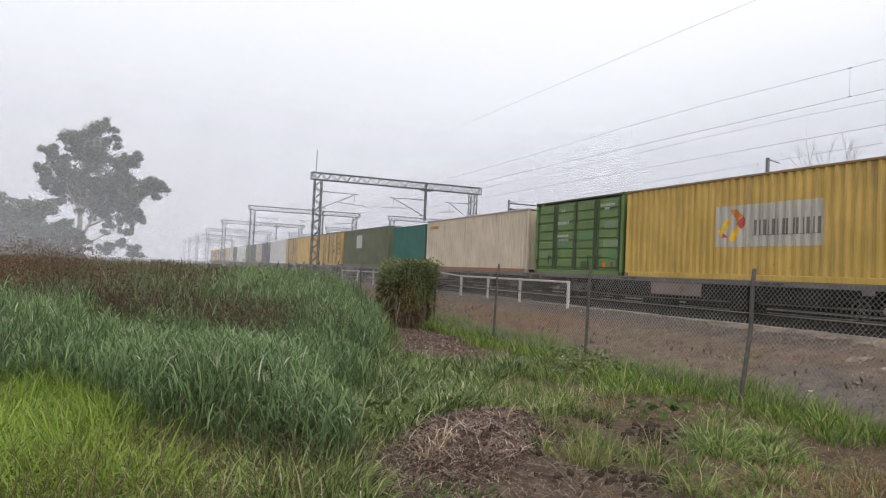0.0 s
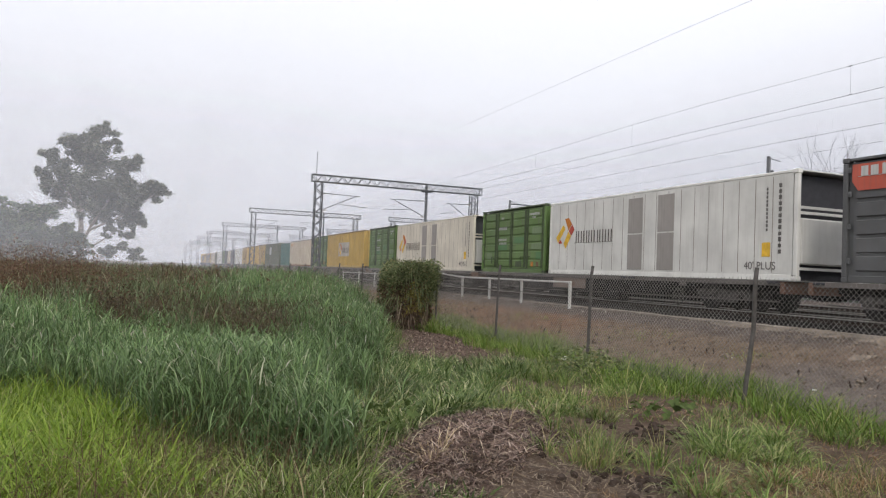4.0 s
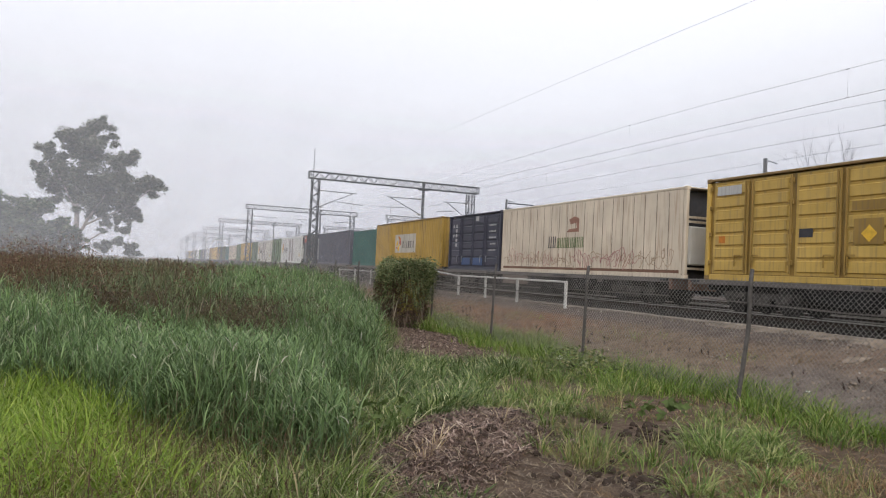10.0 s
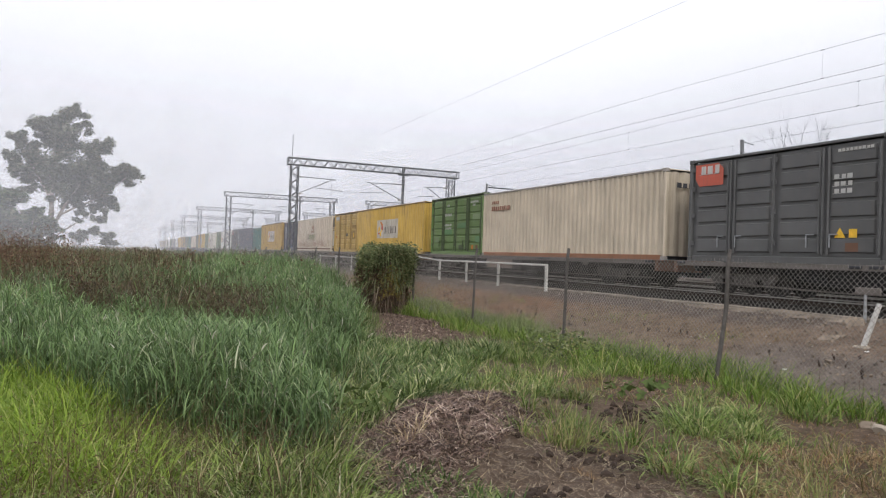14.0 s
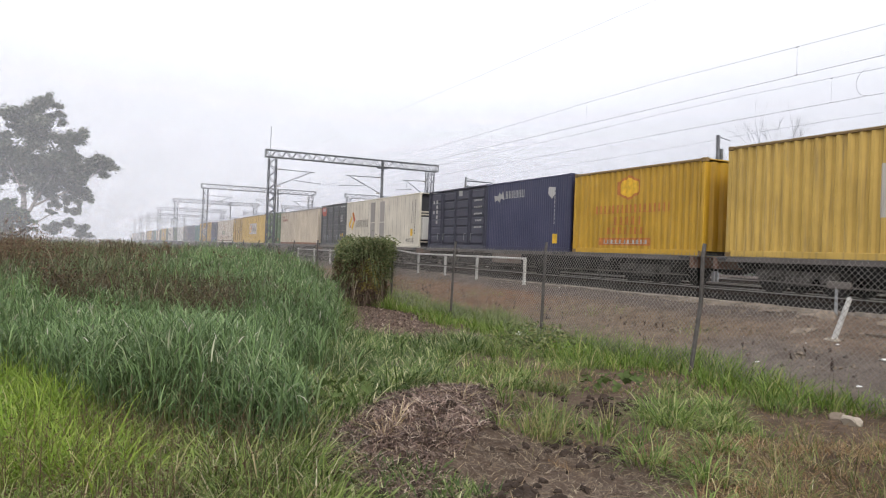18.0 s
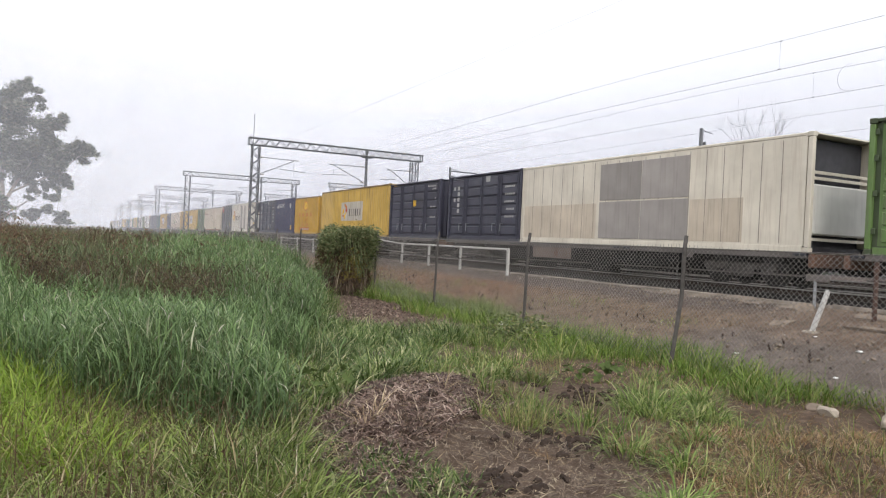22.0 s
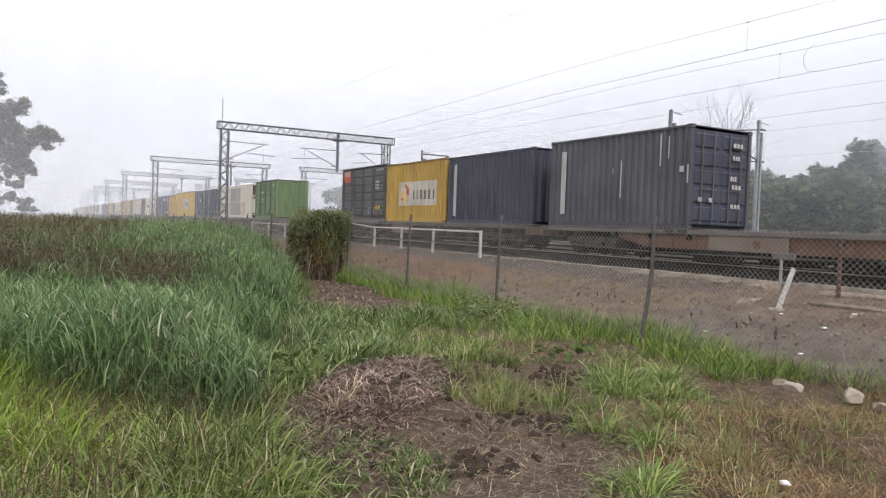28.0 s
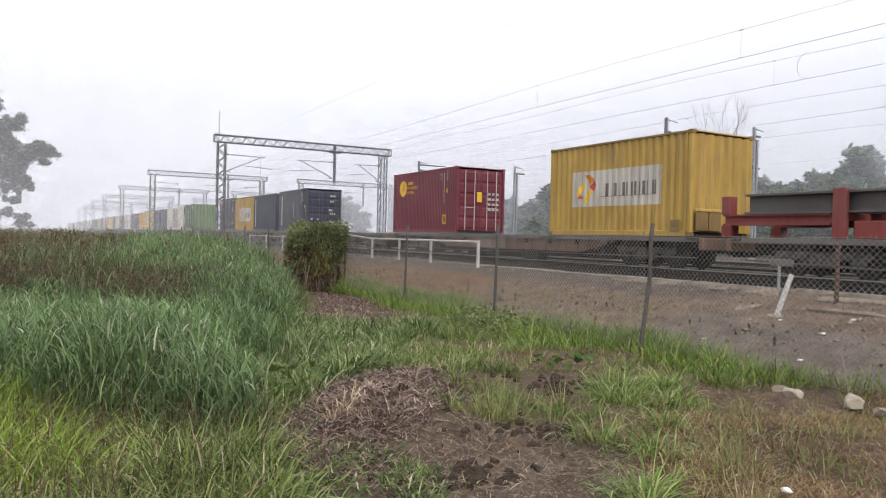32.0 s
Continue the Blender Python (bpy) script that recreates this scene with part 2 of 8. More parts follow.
GRAVEL = blade_mat("loose_gravel_stone", [(0.0, (0.08, 0.066, 0.056)), (0.6, (0.15, 0.126, 0.108)), (0.93, (0.26, 0.225, 0.195)), (1.0, (0.55, 0.52, 0.48))], 0.9)
RUBBLE = plain("dirty_rubble", (0.19, 0.152, 0.118), 0.9, 0, 0.4, 5, 0.5)
STONE = plain("pale_broken_stone", (0.30, 0.26, 0.21), 0.85, 0, 0.3, 8, 0.4)
PAPER = plain("white_litter_plastic", (0.75, 0.75, 0.73), 0.5, 0, 0.1)

LEAF_TREE = blade_mat("gum_leaves", [(0.0, (0.07, 0.08, 0.05)), (0.6, (0.125, 0.14, 0.09)), (1.0, (0.22, 0.23, 0.16))])
LEAF_FAR = blade_mat("dark_tree_leaves", [(0.0, (0.045, 0.068, 0.03)), (0.6, (0.095, 0.13, 0.06)), (1.0, (0.17, 0.20, 0.10))])
VINE = blade_mat("vine_leaves", [(0.0, (0.068, 0.088, 0.038)), (0.5, (0.145, 0.175, 0.072)), (0.85, (0.23, 0.25, 0.115)), (1.0, (0.30, 0.25, 0.13))])
REED = blade_mat("reed_blades", [(0.0, (0.065, 0.105, 0.046)), (0.5, (0.14, 0.22, 0.084)), (0.85, (0.19, 0.285, 0.105)), (0.96, (0.25, 0.33, 0.15)), (1.0, (0.38, 0.40, 0.25))])
REEDSTEM = blade_mat("reed_stems", [(0.0, (0.05, 0.07, 0.03)), (0.6, (0.09, 0.12, 0.05)), (1.0, (0.22, 0.19, 0.11))])
PLUME = blade_mat("seed_plumes", [(0.0, (0.22, 0.20, 0.14)), (0.6, (0.36, 0.34, 0.26)), (1.0, (0.50, 0.48, 0.40))])
LUSH = blade_mat("lush_grass_blades", [(0.0, (0.10, 0.165, 0.018)), (0.45, (0.19, 0.29, 0.032)), (0.85, (0.30, 0.39, 0.06)), (0.95, (0.36, 0.38, 0.12)), (1.0, (0.42, 0.35, 0.18))])
TURF = blade_mat("short_grass_blades", [(0.0, (0.055, 0.10, 0.02)), (0.5, (0.125, 0.195, 0.04)), (0.8, (0.22, 0.28, 0.075)), (0.92, (0.36, 0.35, 0.14)), (1.0, (0.42, 0.35, 0.20))])
WEED = blade_mat("brown_weed_blades", [(0.0, (0.042, 0.031, 0.021)), (0.4, (0.09, 0.065, 0.04)), (0.7, (0.105, 0.105, 0.048)), (0.9, (0.15, 0.105, 0.06)), (1.0, (0.26, 0.20, 0.13))])
FIELD = blade_mat("field_weed_blades", [(0.0, (0.055, 0.047, 0.028)), (0.3, (0.115, 0.09, 0.055)), (0.55, (0.105, 0.118, 0.052)), (0.85, (0.15, 0.178, 0.082)), (1.0, (0.28, 0.235, 0.155))])
BACKREED = blade_mat("dull_reed_blades", [(0.0, (0.06, 0.08, 0.04)), (0.5, (0.115, 0.155, 0.072)), (0.85, (0.165, 0.21, 0.10)), (1.0, (0.30, 0.29, 0.19))])
STRAW = blade_mat("dry_straw", [(0.0, (0.115, 0.07, 0.036)), (0.5, (0.25, 0.152, 0.072)), (0.85, (0.375, 0.25, 0.125)), (1.0, (0.54, 0.43, 0.28))])
MULCH = blade_mat("bark_mulch", [(0.0, (0.05, 0.033, 0.027)), (0.5, (0.15, 0.10, 0.082)), (0.85, (0.29, 0.205, 0.165)), (1.0, (0.55, 0.45, 0.37))])
MEADOW = blade_mat("mixed_meadow_blades", [(0.0, (0.09, 0.115, 0.028)), (0.35, (0.158, 0.22, 0.05)), (0.62, (0.23, 0.305, 0.073)), (0.82, (0.31, 0.355, 0.125)), (0.93, (0.37, 0.30, 0.165)), (1.0, (0.56, 0.52, 0.36))])
BANKGRASS = blade_mat("dry_bank_grass", [(0.0, (0.12, 0.075, 0.04)), (0.5, (0.24, 0.15, 0.08)), (0.8, (0.26, 0.21, 0.11)), (1.0, (0.36, 0.28, 0.18))])
DRYMIX = blade_mat("dry_mixed_blades", [(0.0, (0.09, 0.075, 0.03)), (0.3, (0.14, 0.165, 0.05)), (0.6, (0.18, 0.22, 0.065)), (0.85, (0.28, 0.235, 0.10)), (1.0, (0.48, 0.40, 0.22))])
SOFT = blade_mat("soft_grass_blades", [(0.0, (0.035, 0.062, 0.016)), (0.4, (0.075, 0.12, 0.032)), (0.72, (0.14, 0.20, 0.056)), (0.88, (0.29, 0.33, 0.13)), (1.0, (0.55, 0.51, 0.33))])
REEDPALE = blade_mat("pale_reed_blades", [(0.0, (0.10, 0.17, 0.07)), (0.5, (0.20, 0.29, 0.13)), (0.85, (0.34, 0.40, 0.23)), (1.0, (0.48, 0.48, 0.34))])
CLUMP = blade_mat("clump_blades", [(0.0, (0.08, 0.13, 0.03)), (0.5, (0.17, 0.25, 0.06)), (0.8, (0.28, 0.35, 0.10)), (0.93, (0.42, 0.43, 0.18)), (1.0, (0.50, 0.44, 0.25))])
FENCEGREEN = blade_mat("fence_grass_blades", [(0.0, (0.07, 0.125, 0.02)), (0.5, (0.15, 0.235, 0.04)), (0.85, (0.24, 0.32, 0.07)), (0.96, (0.36, 0.36, 0.13)), (1.0, (0.42, 0.35, 0.18))])
RUSTWEED = blade_mat("rusty_weed_leaves", [(0.0, (0.06, 0.034, 0.022)), (0.5, (0.14, 0.08, 0.05)), (0.85, (0.20, 0.13, 0.08)), (1.0, (0.14, 0.15, 0.06))])
DARKHEAD = blade_mat("dark_seed_heads", [(0.0, (0.03, 0.018, 0.015)), (1.0, (0.07, 0.045, 0.035))])
THATCH = blade_mat("fine_thatch", [(0.0, (0.07, 0.05, 0.038)), (0.45, (0.17, 0.125, 0.092)), (0.8, (0.28, 0.215, 0.155)), (1.0, (0.50, 0.42, 0.31))])
PALESTRAW = blade_mat("bleached_straw", [(0.0, (0.22, 0.15, 0.085)), (0.5, (0.40, 0.30, 0.17)), (1.0, (0.62, 0.53, 0.36))])
YELLOWLEAF = blade_mat("yellow_vine_leaves", [(0.0, (0.16, 0.10, 0.03)), (0.5, (0.28, 0.22, 0.05)), (1.0, (0.36, 0.34, 0.08))])
TWIG = blade_mat("brown_twigs", [(0.0, (0.07, 0.045, 0.028)), (1.0, (0.17, 0.11, 0.065))])
BROADLEAF = blade_mat("broad_leaves", [(0.0, (0.05, 0.08, 0.022)), (1.0, (0.10, 0.14, 0.042))], 0.8)


def ground_material():
    """Soil: brown earth under the grass; a grey gravel track beyond the fence, then a brown bank with a tan foot and grey stones under the kerb."""
    m, n, l, b = base_mat("soil", 0.95, 0.0, 0.06)
    tc = n.new("ShaderNodeTexCoord")
    sep = n.new("ShaderNodeSeparateXYZ")
    l.new(tc.outputs["Object"], sep.inputs[0])

    def span(axis, lo, hi, ragged=0.9):
        """0 before lo, 1 past hi, with a ragged edge."""
        add = n.new("ShaderNodeMath")
        add.operation = "MULTIPLY_ADD"
        l.new(noise_node(n, l, 1.3, 6, rough=0.65), add.inputs[0])
        add.inputs[1].default_value = ragged * 2
        sub = n.new("ShaderNodeMath")
        sub.operation = "SUBTRACT"
        l.new(sep.outputs[axis], sub.inputs[0])
        sub.inputs[1].default_value = ragged
        l.new(sub.outputs[0], add.inputs[2])
        r = n.new("ShaderNodeMapRange")
        r.interpolation_type = "SMOOTHSTEP"
        r.inputs["From Min"].default_value = lo
        r.inputs["From Max"].default_value = hi
        l.new(add.outputs[0], r.inputs["Value"])
        return r.outputs[0]

    def times(a, c):
        k = n.new("ShaderNodeMath")
        k.operation = "MULTIPLY"
        l.new(a, k.inputs[0])
        l.new(c, k.inputs[1])
        return k.outputs[0]

    fine = noise_node(n, l, 9.0, 9, rough=0.7)
    grit = noise_node(n, l, 30.0, 9, rough=0.8)
    earth = ramp(n, l, fine, [(0.25, (0.05, 0.036, 0.028)), (0.55, (0.13, 0.094, 0.07)), (0.8, (0.24, 0.185, 0.14))])
    track = ramp(n, l, grit, [(0.3, (0.055, 0.050, 0.045)), (0.52, (0.152, 0.124, 0.106)), (0.75, (0.28, 0.236, 0.204))])
    brown = ramp(n, l, grit, [(0.3, (0.05, 0.038, 0.03)), (0.52, (0.165, 0.121, 0.092)), (0.75, (0.31, 0.25, 0.20))])
    tan = ramp(n, l, fine, [(0.3, (0.085, 0.060, 0.043)), (0.55, (0.18, 0.132, 0.095)), (0.75, (0.31, 0.235, 0.17))])
    rust = ramp(n, l, fine, [(0.3, (0.08, 0.042, 0.025)), (0.55, (0.195, 0.114, 0.07)), (0.75, (0.325, 0.20, 0.128))])
    stones = ramp(n, l, grit, [(0.3, (0.03, 0.026, 0.023)), (0.52, (0.108, 0.087, 0.075)), (0.75, (0.265, 0.222, 0.192))])
    # along the line: the tan foot of the bank begins past the gravel track, and turns rustier farther on
    foot = mixc(n, l, span("Y", 14.5, 18.5), tan, rust)
    bank = mixc(n, l, span("X", 11.2, 12.0, 0.5), foot, stones)
    bank = mixc(n, l, span("Y", 8.6, 10.4, 0.6), mixc(n, l, span("X", 10.3, 11.0, 0.6), track, brown), bank)
    col = mixc(n, l, span("X", 7.6, 9.2, 0.4), earth, bank)
    blot = ramp(n, l, noise_node(n, l, 2.3, 5), [(0.35, (0.72, 0.71, 0.70)), (0.62, (1.12, 1.12, 1.12))])
    col = mixc(n, l, 1.0, col, blot, "MULTIPLY")
    l.new(col, b.inputs["Base Color"])
    bump(n, l, b, grit, 0.8, 0.04)
    return m


SOIL = ground_material()
# Tone of turned earth; also gives the bush core its shaded dark.
DARKEARTHCORE = plain("dark_earth_and_bush_core", (0.045, 0.033, 0.026), 0.95, 0, 0.4, 12, 0.4)


def ballast_material():
    m, n, l, b = base_mat("ballast", 0.95, 0.0, 0.0)
    tc = n.new("ShaderNodeTexCoord")
    v = n.new("ShaderNodeTexVoronoi")
    v.inputs["Scale"].default_value = 22.0
    l.new(tc.outputs["Object"], v.inputs["Vector"])
    # Near-black tones: the shade under the train is put into the stone colour.
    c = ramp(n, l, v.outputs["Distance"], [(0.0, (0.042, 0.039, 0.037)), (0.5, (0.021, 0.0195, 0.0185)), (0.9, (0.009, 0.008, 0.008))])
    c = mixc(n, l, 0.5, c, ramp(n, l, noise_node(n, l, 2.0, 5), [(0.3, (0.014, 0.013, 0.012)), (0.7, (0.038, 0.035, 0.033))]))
    l.new(c, b.inputs["Base Color"])
    bump(n, l, b, v.outputs["Distance"], 0.8, 0.03)
    return m


BALLAST = ballast_material()


def mist_material(name, density, thins_right=False):
    """A thin sheet of droplets: lets most light by, scatters the rest to both sides."""
    m = bpy.data.materials.new(name)
    m.use_nodes = True
    n, l = m.node_tree.nodes, m.node_tree.links
    n.clear()
    out = n.new("ShaderNodeOutputMaterial")
    tr = n.new("ShaderNodeBsdfTransparent")
    df = n.new("ShaderNodeBsdfDiffuse")
    tl = n.new("ShaderNodeBsdfTranslucent")
    for s in (df, tl):
        s.inputs["Color"].default_value = (0.845, 0.865, 0.92, 1)
    both = n.new("ShaderNodeMixShader")
    both.inputs[0].default_value = 0.5
    l.new(df.outputs[0], both.inputs[1])
    l.new(tl.outputs[0], both.inputs[2])
    tc = n.new("ShaderNodeTexCoord")
    sep = n.new("ShaderNodeSeparateXYZ")
    l.new(tc.outputs["Generated"], sep.inputs[0])
    fade = n.new("ShaderNodeMapRange")
    fade.interpolation_type = "SMOOTHSTEP"
    fade.inputs["From Min"].default_value = 0.98
    fade.inputs["From Max"].default_value = 0.35
    l.new(sep.outputs["Z"], fade.inputs["Value"])
    nf = noise_node(n, l, 0.035, 3)
    vary = n.new("ShaderNodeMapRange")
    vary.inputs["From Min"].default_value = 0.3
    vary.inputs["From Max"].default_value = 0.7
    vary.inputs["To Min"].default_value = density * 0.75
    vary.inputs["To Max"].default_value = density * 1.25
    l.new(nf, vary.inputs["Value"])
    mul = n.new("ShaderNodeMath")
    mul.operation = "MULTIPLY"
    l.new(vary.outputs[0], mul.inputs[0])
    l.new(fade.outputs[0], mul.inputs[1])
    fac = mul.outputs[0]
    # Fade out the right end so the flat sheet shows no edge.
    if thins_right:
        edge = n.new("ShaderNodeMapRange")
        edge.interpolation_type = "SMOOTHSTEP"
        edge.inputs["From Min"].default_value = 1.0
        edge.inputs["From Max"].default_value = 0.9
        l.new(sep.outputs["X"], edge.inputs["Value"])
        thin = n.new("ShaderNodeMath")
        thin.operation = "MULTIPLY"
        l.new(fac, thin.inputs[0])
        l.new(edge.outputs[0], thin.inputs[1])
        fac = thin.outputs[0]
    mx = n.new("ShaderNodeMixShader")
    l.new(fac, mx.inputs[0])
    l.new(tr.outputs[0], mx.inputs[1])
    l.new(both.outputs[0], mx.inputs[2])
    l.new(mx.outputs[0], out.inputs["Surface"])
    return m


# ---- mesh helpers ----
def put(name, bm, material, parent=None, label=""):
    me = bpy.data.meshes.new(name)
    bm.to_mesh(me)
    bm.free()
    if material:
        me.materials.append(material)
    ob = new(name, me)
    if parent:
        ob.parent = parent
    return tagged(ob, label)


def part(name, bm, material, parent, label=""):
    return put(name, bm, material, parent, label)


def share(name, mesh, parent, loc=(0, 0, 0), label=""):
    ob = new(name, mesh)
    ob.parent = parent
    ob.location = loc
    return tagged(ob, label)


def thing(name, label, category, group="", at=None, kind=""):
    ob = new(name)
    ob.empty_display_size = 0.3
    if at is not None:
        ob.matrix_basis = at
    return tagged(ob, label, category, group, kind)


def box(bm, x0, y0, z0, x1, y1, z1):
    v = [bm.verts.new(p) for p in ((x0, y0, z0), (x1, y0, z0), (x1, y1, z0), (x0, y1, z0), (x0, y0, z1), (x1, y0, z1), (x1, y1, z1), (x0, y1, z1))]
    for f in ((3, 2, 1, 0), (4, 5, 6, 7), (0, 1, 5, 4), (1, 2, 6, 5), (2, 3, 7, 6), (3, 0, 4, 7)):
        bm.faces.new([v[i] for i in f])
    return v


def bevel(bm, w):
    bmesh.ops.bevel(bm, geom=bm.edges[:], offset=w, segments=1, affect="EDGES")


def boxes(*bs, bev=0.0):
    bm = bmesh.new()
    for b in bs:
        box(bm, *b)
    if bev:
        bevel(bm, bev)
    return bm


def rod(bm, a, b, r, sides=6, r2=None):
    """A round bar from a to b, capped."""
    a, b = Vector(a), Vector(b)
    d = (b - a).normalized()
    u = d.orthogonal().normalized()
    w = d.cross(u)
    r2 = r if r2 is None else r2
    rings = []
    for p, q in ((a, r), (b, r2)):
        rings.append([bm.verts.new(p + q * (math.cos(k * 2 * math.pi / sides) * u + math.sin(k * 2 * math.pi / sides) * w)) for k in range(sides)])
    for k in range(sides):
        bm.faces.new((rings[0][k], rings[0][(k + 1) % sides], rings[1][(k + 1) % sides], rings[1][k]))
    bm.faces.new(rings[0][::-1])
    bm.faces.new(rings[1])


def rods(segs, r, sides=6):
    bm = bmesh.new()
    for a, b in segs:
        rod(bm, a, b, r, sides)
    return bm


def blade_sheet(name, pts, h, w, lean, material, curl=0.35, base_z=None):
    """Many tapered, bent blades in one mesh; pts (n,2), h, w, lean (n,)."""
    n = len(pts)
    rng = np.random
    az = rng.uniform(0, 2 * np.pi, n)
    la = rng.uniform(0, 2 * np.pi, n)
    side = np.stack([np.cos(az), np.sin(az), np.zeros(n)], 1)
    out = np.stack([np.cos(la), np.sin(la), np.zeros(n)], 1)
    bz = np.zeros(n) if base_z is None else base_z
    root = np.concatenate([pts, bz[:, None]], 1)
    up = np.array([0, 0, 1.0])
    co = np.zeros((n, 7, 3))
    for i, (f, ww) in enumerate(((0.0, 0.8), (0.42, 1.0), (0.78, 0.7))):
        c = root + up * (h * f * (1 - 0.15 * f))[:, None] + out * (lean * h * (f ** 2))[:, None]
        co[:, 2 * i] = c - side * (w * ww / 2)[:, None]
        co[:, 2 * i + 1] = c + side * (w * ww / 2)[:, None]
    drop = rng.uniform(0, curl, n)
    co[:, 6] = root + up * (h * (0.98 - drop))[:, None] + out * (lean * h * 1.25)[:, None]
    idx = np.arange(n)[:, None] * 7
    loops = np.concatenate([idx + np.array([0, 1, 3, 2]), idx + np.array([2, 3, 5, 4]), idx + np.array([4, 5, 6])], 1)
    me = bpy.data.meshes.new(name)
    me.vertices.add(n * 7)
    me.vertices.foreach_set("co", co.reshape(-1))
    me.loops.add(n * 11)
    me.loops.foreach_set("vertex_index", loops.reshape(-1).astype(np.int32))
    me.polygons.add(n * 3)
    starts = (np.arange(n)[:, None] * 11 + np.array([0, 4, 8])).reshape(-1)
    me.polygons.foreach_set("loop_start", starts.astype(np.int32))
    me.update(calc_edges=True)
    me.materials.append(material)
    return new(name, me)


def leaf_cloud(name, centers, size, material, parent=None, label="", flat=0.5):
    """Loose leaves: one bent quad each, turned at random."""
    n = len(centers)
    rng = np.random
    a = rng.normal(size=(n, 3))
    a[:, 2] *= flat
    a /= np.linalg.norm(a, axis=1)[:, None]
    b = np.cross(a, rng.normal(size=(n, 3)))
    b /= np.linalg.norm(b, axis=1)[:, None]
    s = (size * rng.uniform(0.6, 1.4, n))[:, None]
    co = np.zeros((n, 4, 3))
    co[:, 0] = centers - a * s
    co[:, 1] = centers + b * s * 0.45
    co[:, 2] = centers + a * s
    co[:, 3] = centers - b * s * 0.45
    me = bpy.data.meshes.new(name)
    me.vertices.add(n * 4)
    me.vertices.foreach_set("co", co.reshape(-1))
    me.loops.add(n * 4)
    me.loops.foreach_set("vertex_index", np.arange(n * 4, dtype=np.int32))
    me.polygons.add(n)
    me.polygons.foreach_set("loop_start", (np.arange(n) * 4).astype(np.int32))
    me.update(calc_edges=True)
    me.materials.append(material)
    ob = new(name, me)
    if parent:
        ob.parent = parent
    return tagged(ob, label)


# ---- ground ----
RAIL_Z = 0.86
TRACK_X = 16.37
KERB_X = 13.3


def ground_z(x, y):
    """Flat by the fence, a low bank up to the kerb of the track bed, a mulch mound near the camera."""
    z = 0.0
    if x > 8.8:
        s = min(1.0, (x - 8.8) / 4.2)
        z += 0.64 * s * s * (3 - 2 * s)
    a, b = (x - 2.8) * 0.68 + (y - 5.9) * 0.73, (x - 2.8) * 0.73 - (y - 5.9) * 0.68
    z += 0.20 * math.exp(-(a / 1.7) ** 2 - (b / 0.8) ** 2)
    if 0 < x < 6 and 2 < y < 9:
        z += 0.035 * noise.noise((x * 5.0, y * 5.0, 9.0)) * math.exp(-(a / 1.9) ** 2 - (b / 1.1) ** 2)
    if abs(x) < 40 and -10 < y < 60:
        z += 0.05 * noise.noise((x * 0.8, y * 0.8, 0.0)) + 0.02 * noise.noise((x * 3.1, y * 3.1, 4.0))
    return z


def build_ground():
    bm = bmesh.new()

    def steps(lo, hi, fine_lo, fine_hi, fine):
        out = [lo, lo * 0.5 + fine_lo * 0.5, fine_lo - 40, fine_lo - 15, fine_lo - 5]
        k = int(round((fine_hi - fine_lo) / fine))
        out += [fine_lo + i * fine for i in range(k + 1)]
        return out + [fine_hi + 5, fine_hi + 15, fine_hi + 40, hi * 0.5 + fine_hi * 0.5, hi]

    xs = steps(-2500, 2500, -8, 14, 0.16)
    ys = steps(-2500, 2500, 1, 32, 0.2)
    grid = [[bm.verts.new((x, y, ground_z(x, y))) for y in ys] for x in xs]
    for i in range(len(xs) - 1):
        for j in range(len(ys) - 1):
            bm.faces.new((grid[i][j], grid[i + 1][j], grid[i + 1][j + 1], grid[i][j + 1]))
    ob = put("ground", bm, SOIL)
    for p in ob.data.polygons:
        p.use_smooth = True
    tagged(ob, "brown earth and gravel ground sloping up to the tracks", "ground", kind="structure")


build_ground()

# track bed: three tracks of stone ballast
TRACKS = (TRACK_X, 19.95, 26.0)


def build_bed():
    bm = bmesh.new()
    prof = [(13.42, 0.5), (14.1, 0.62), (14.6, 0.70), (21.9, 0.72), (23.2, 0.62), (24.2, 0.70), (27.9, 0.70), (29.4, 0.55), (31.0, 0.3)]
    ys = [-300, -100, -40] + [-20 + 0.8 * i for i in range(120)] + [100, 200, 400, 900]
    g = [[bm.verts.new((x, y, z + 0.03 * noise.noise((x * 2, y * 1.3, 2.0)))) for y in ys] for x, z in prof]
    for i in range(len(prof) - 1):
        for j in range(len(ys) - 1):
            bm.faces.new((g[i][j], g[i + 1][j], g[i + 1][j + 1], g[i][j + 1]))
    tagged(put("track_bed", bm, BALLAST), "stone ballast coloured near black for shade under the train", "ballast", kind="structure")


build_bed()


def rail_profile(bm, x, y0, y1, z):
    pts = [(-0.065, -0.15), (0.065, -0.15), (0.065, -0.135), (0.012, -0.115), (0.012, -0.04), (0.034, -0.03), (0.034, 0.0), (-0.034, 0.0), (-0.034, -0.03), (-0.012, -0.04), (-0.012, -0.115), (-0.065, -0.135)]
    a = [bm.verts.new((x + p, y0, z + q)) for p, q in pts]
    b = [bm.verts.new((x + p, y1, z + q)) for p, q in pts]
    for k in range(len(pts)):
        f = bm.faces.new((a[k], b[k], b[(k + 1) % 12], a[(k + 1) % 12]))
        f.material_index = 0 if k in (5, 6, 7) else 1


for tx in TRACKS:
    for sx in (-0.56, 0.56):
        bm = bmesh.new()
        rail_profile(bm, tx + sx, -300, 600, RAIL_Z)
        rail = put("rail", bm, RAILSTEEL)
        rail.data.materials.append(RAILWEB)
        tagged(rail, "worn steel railway rail with brown web", "rail", "railway rails", kind="structure")

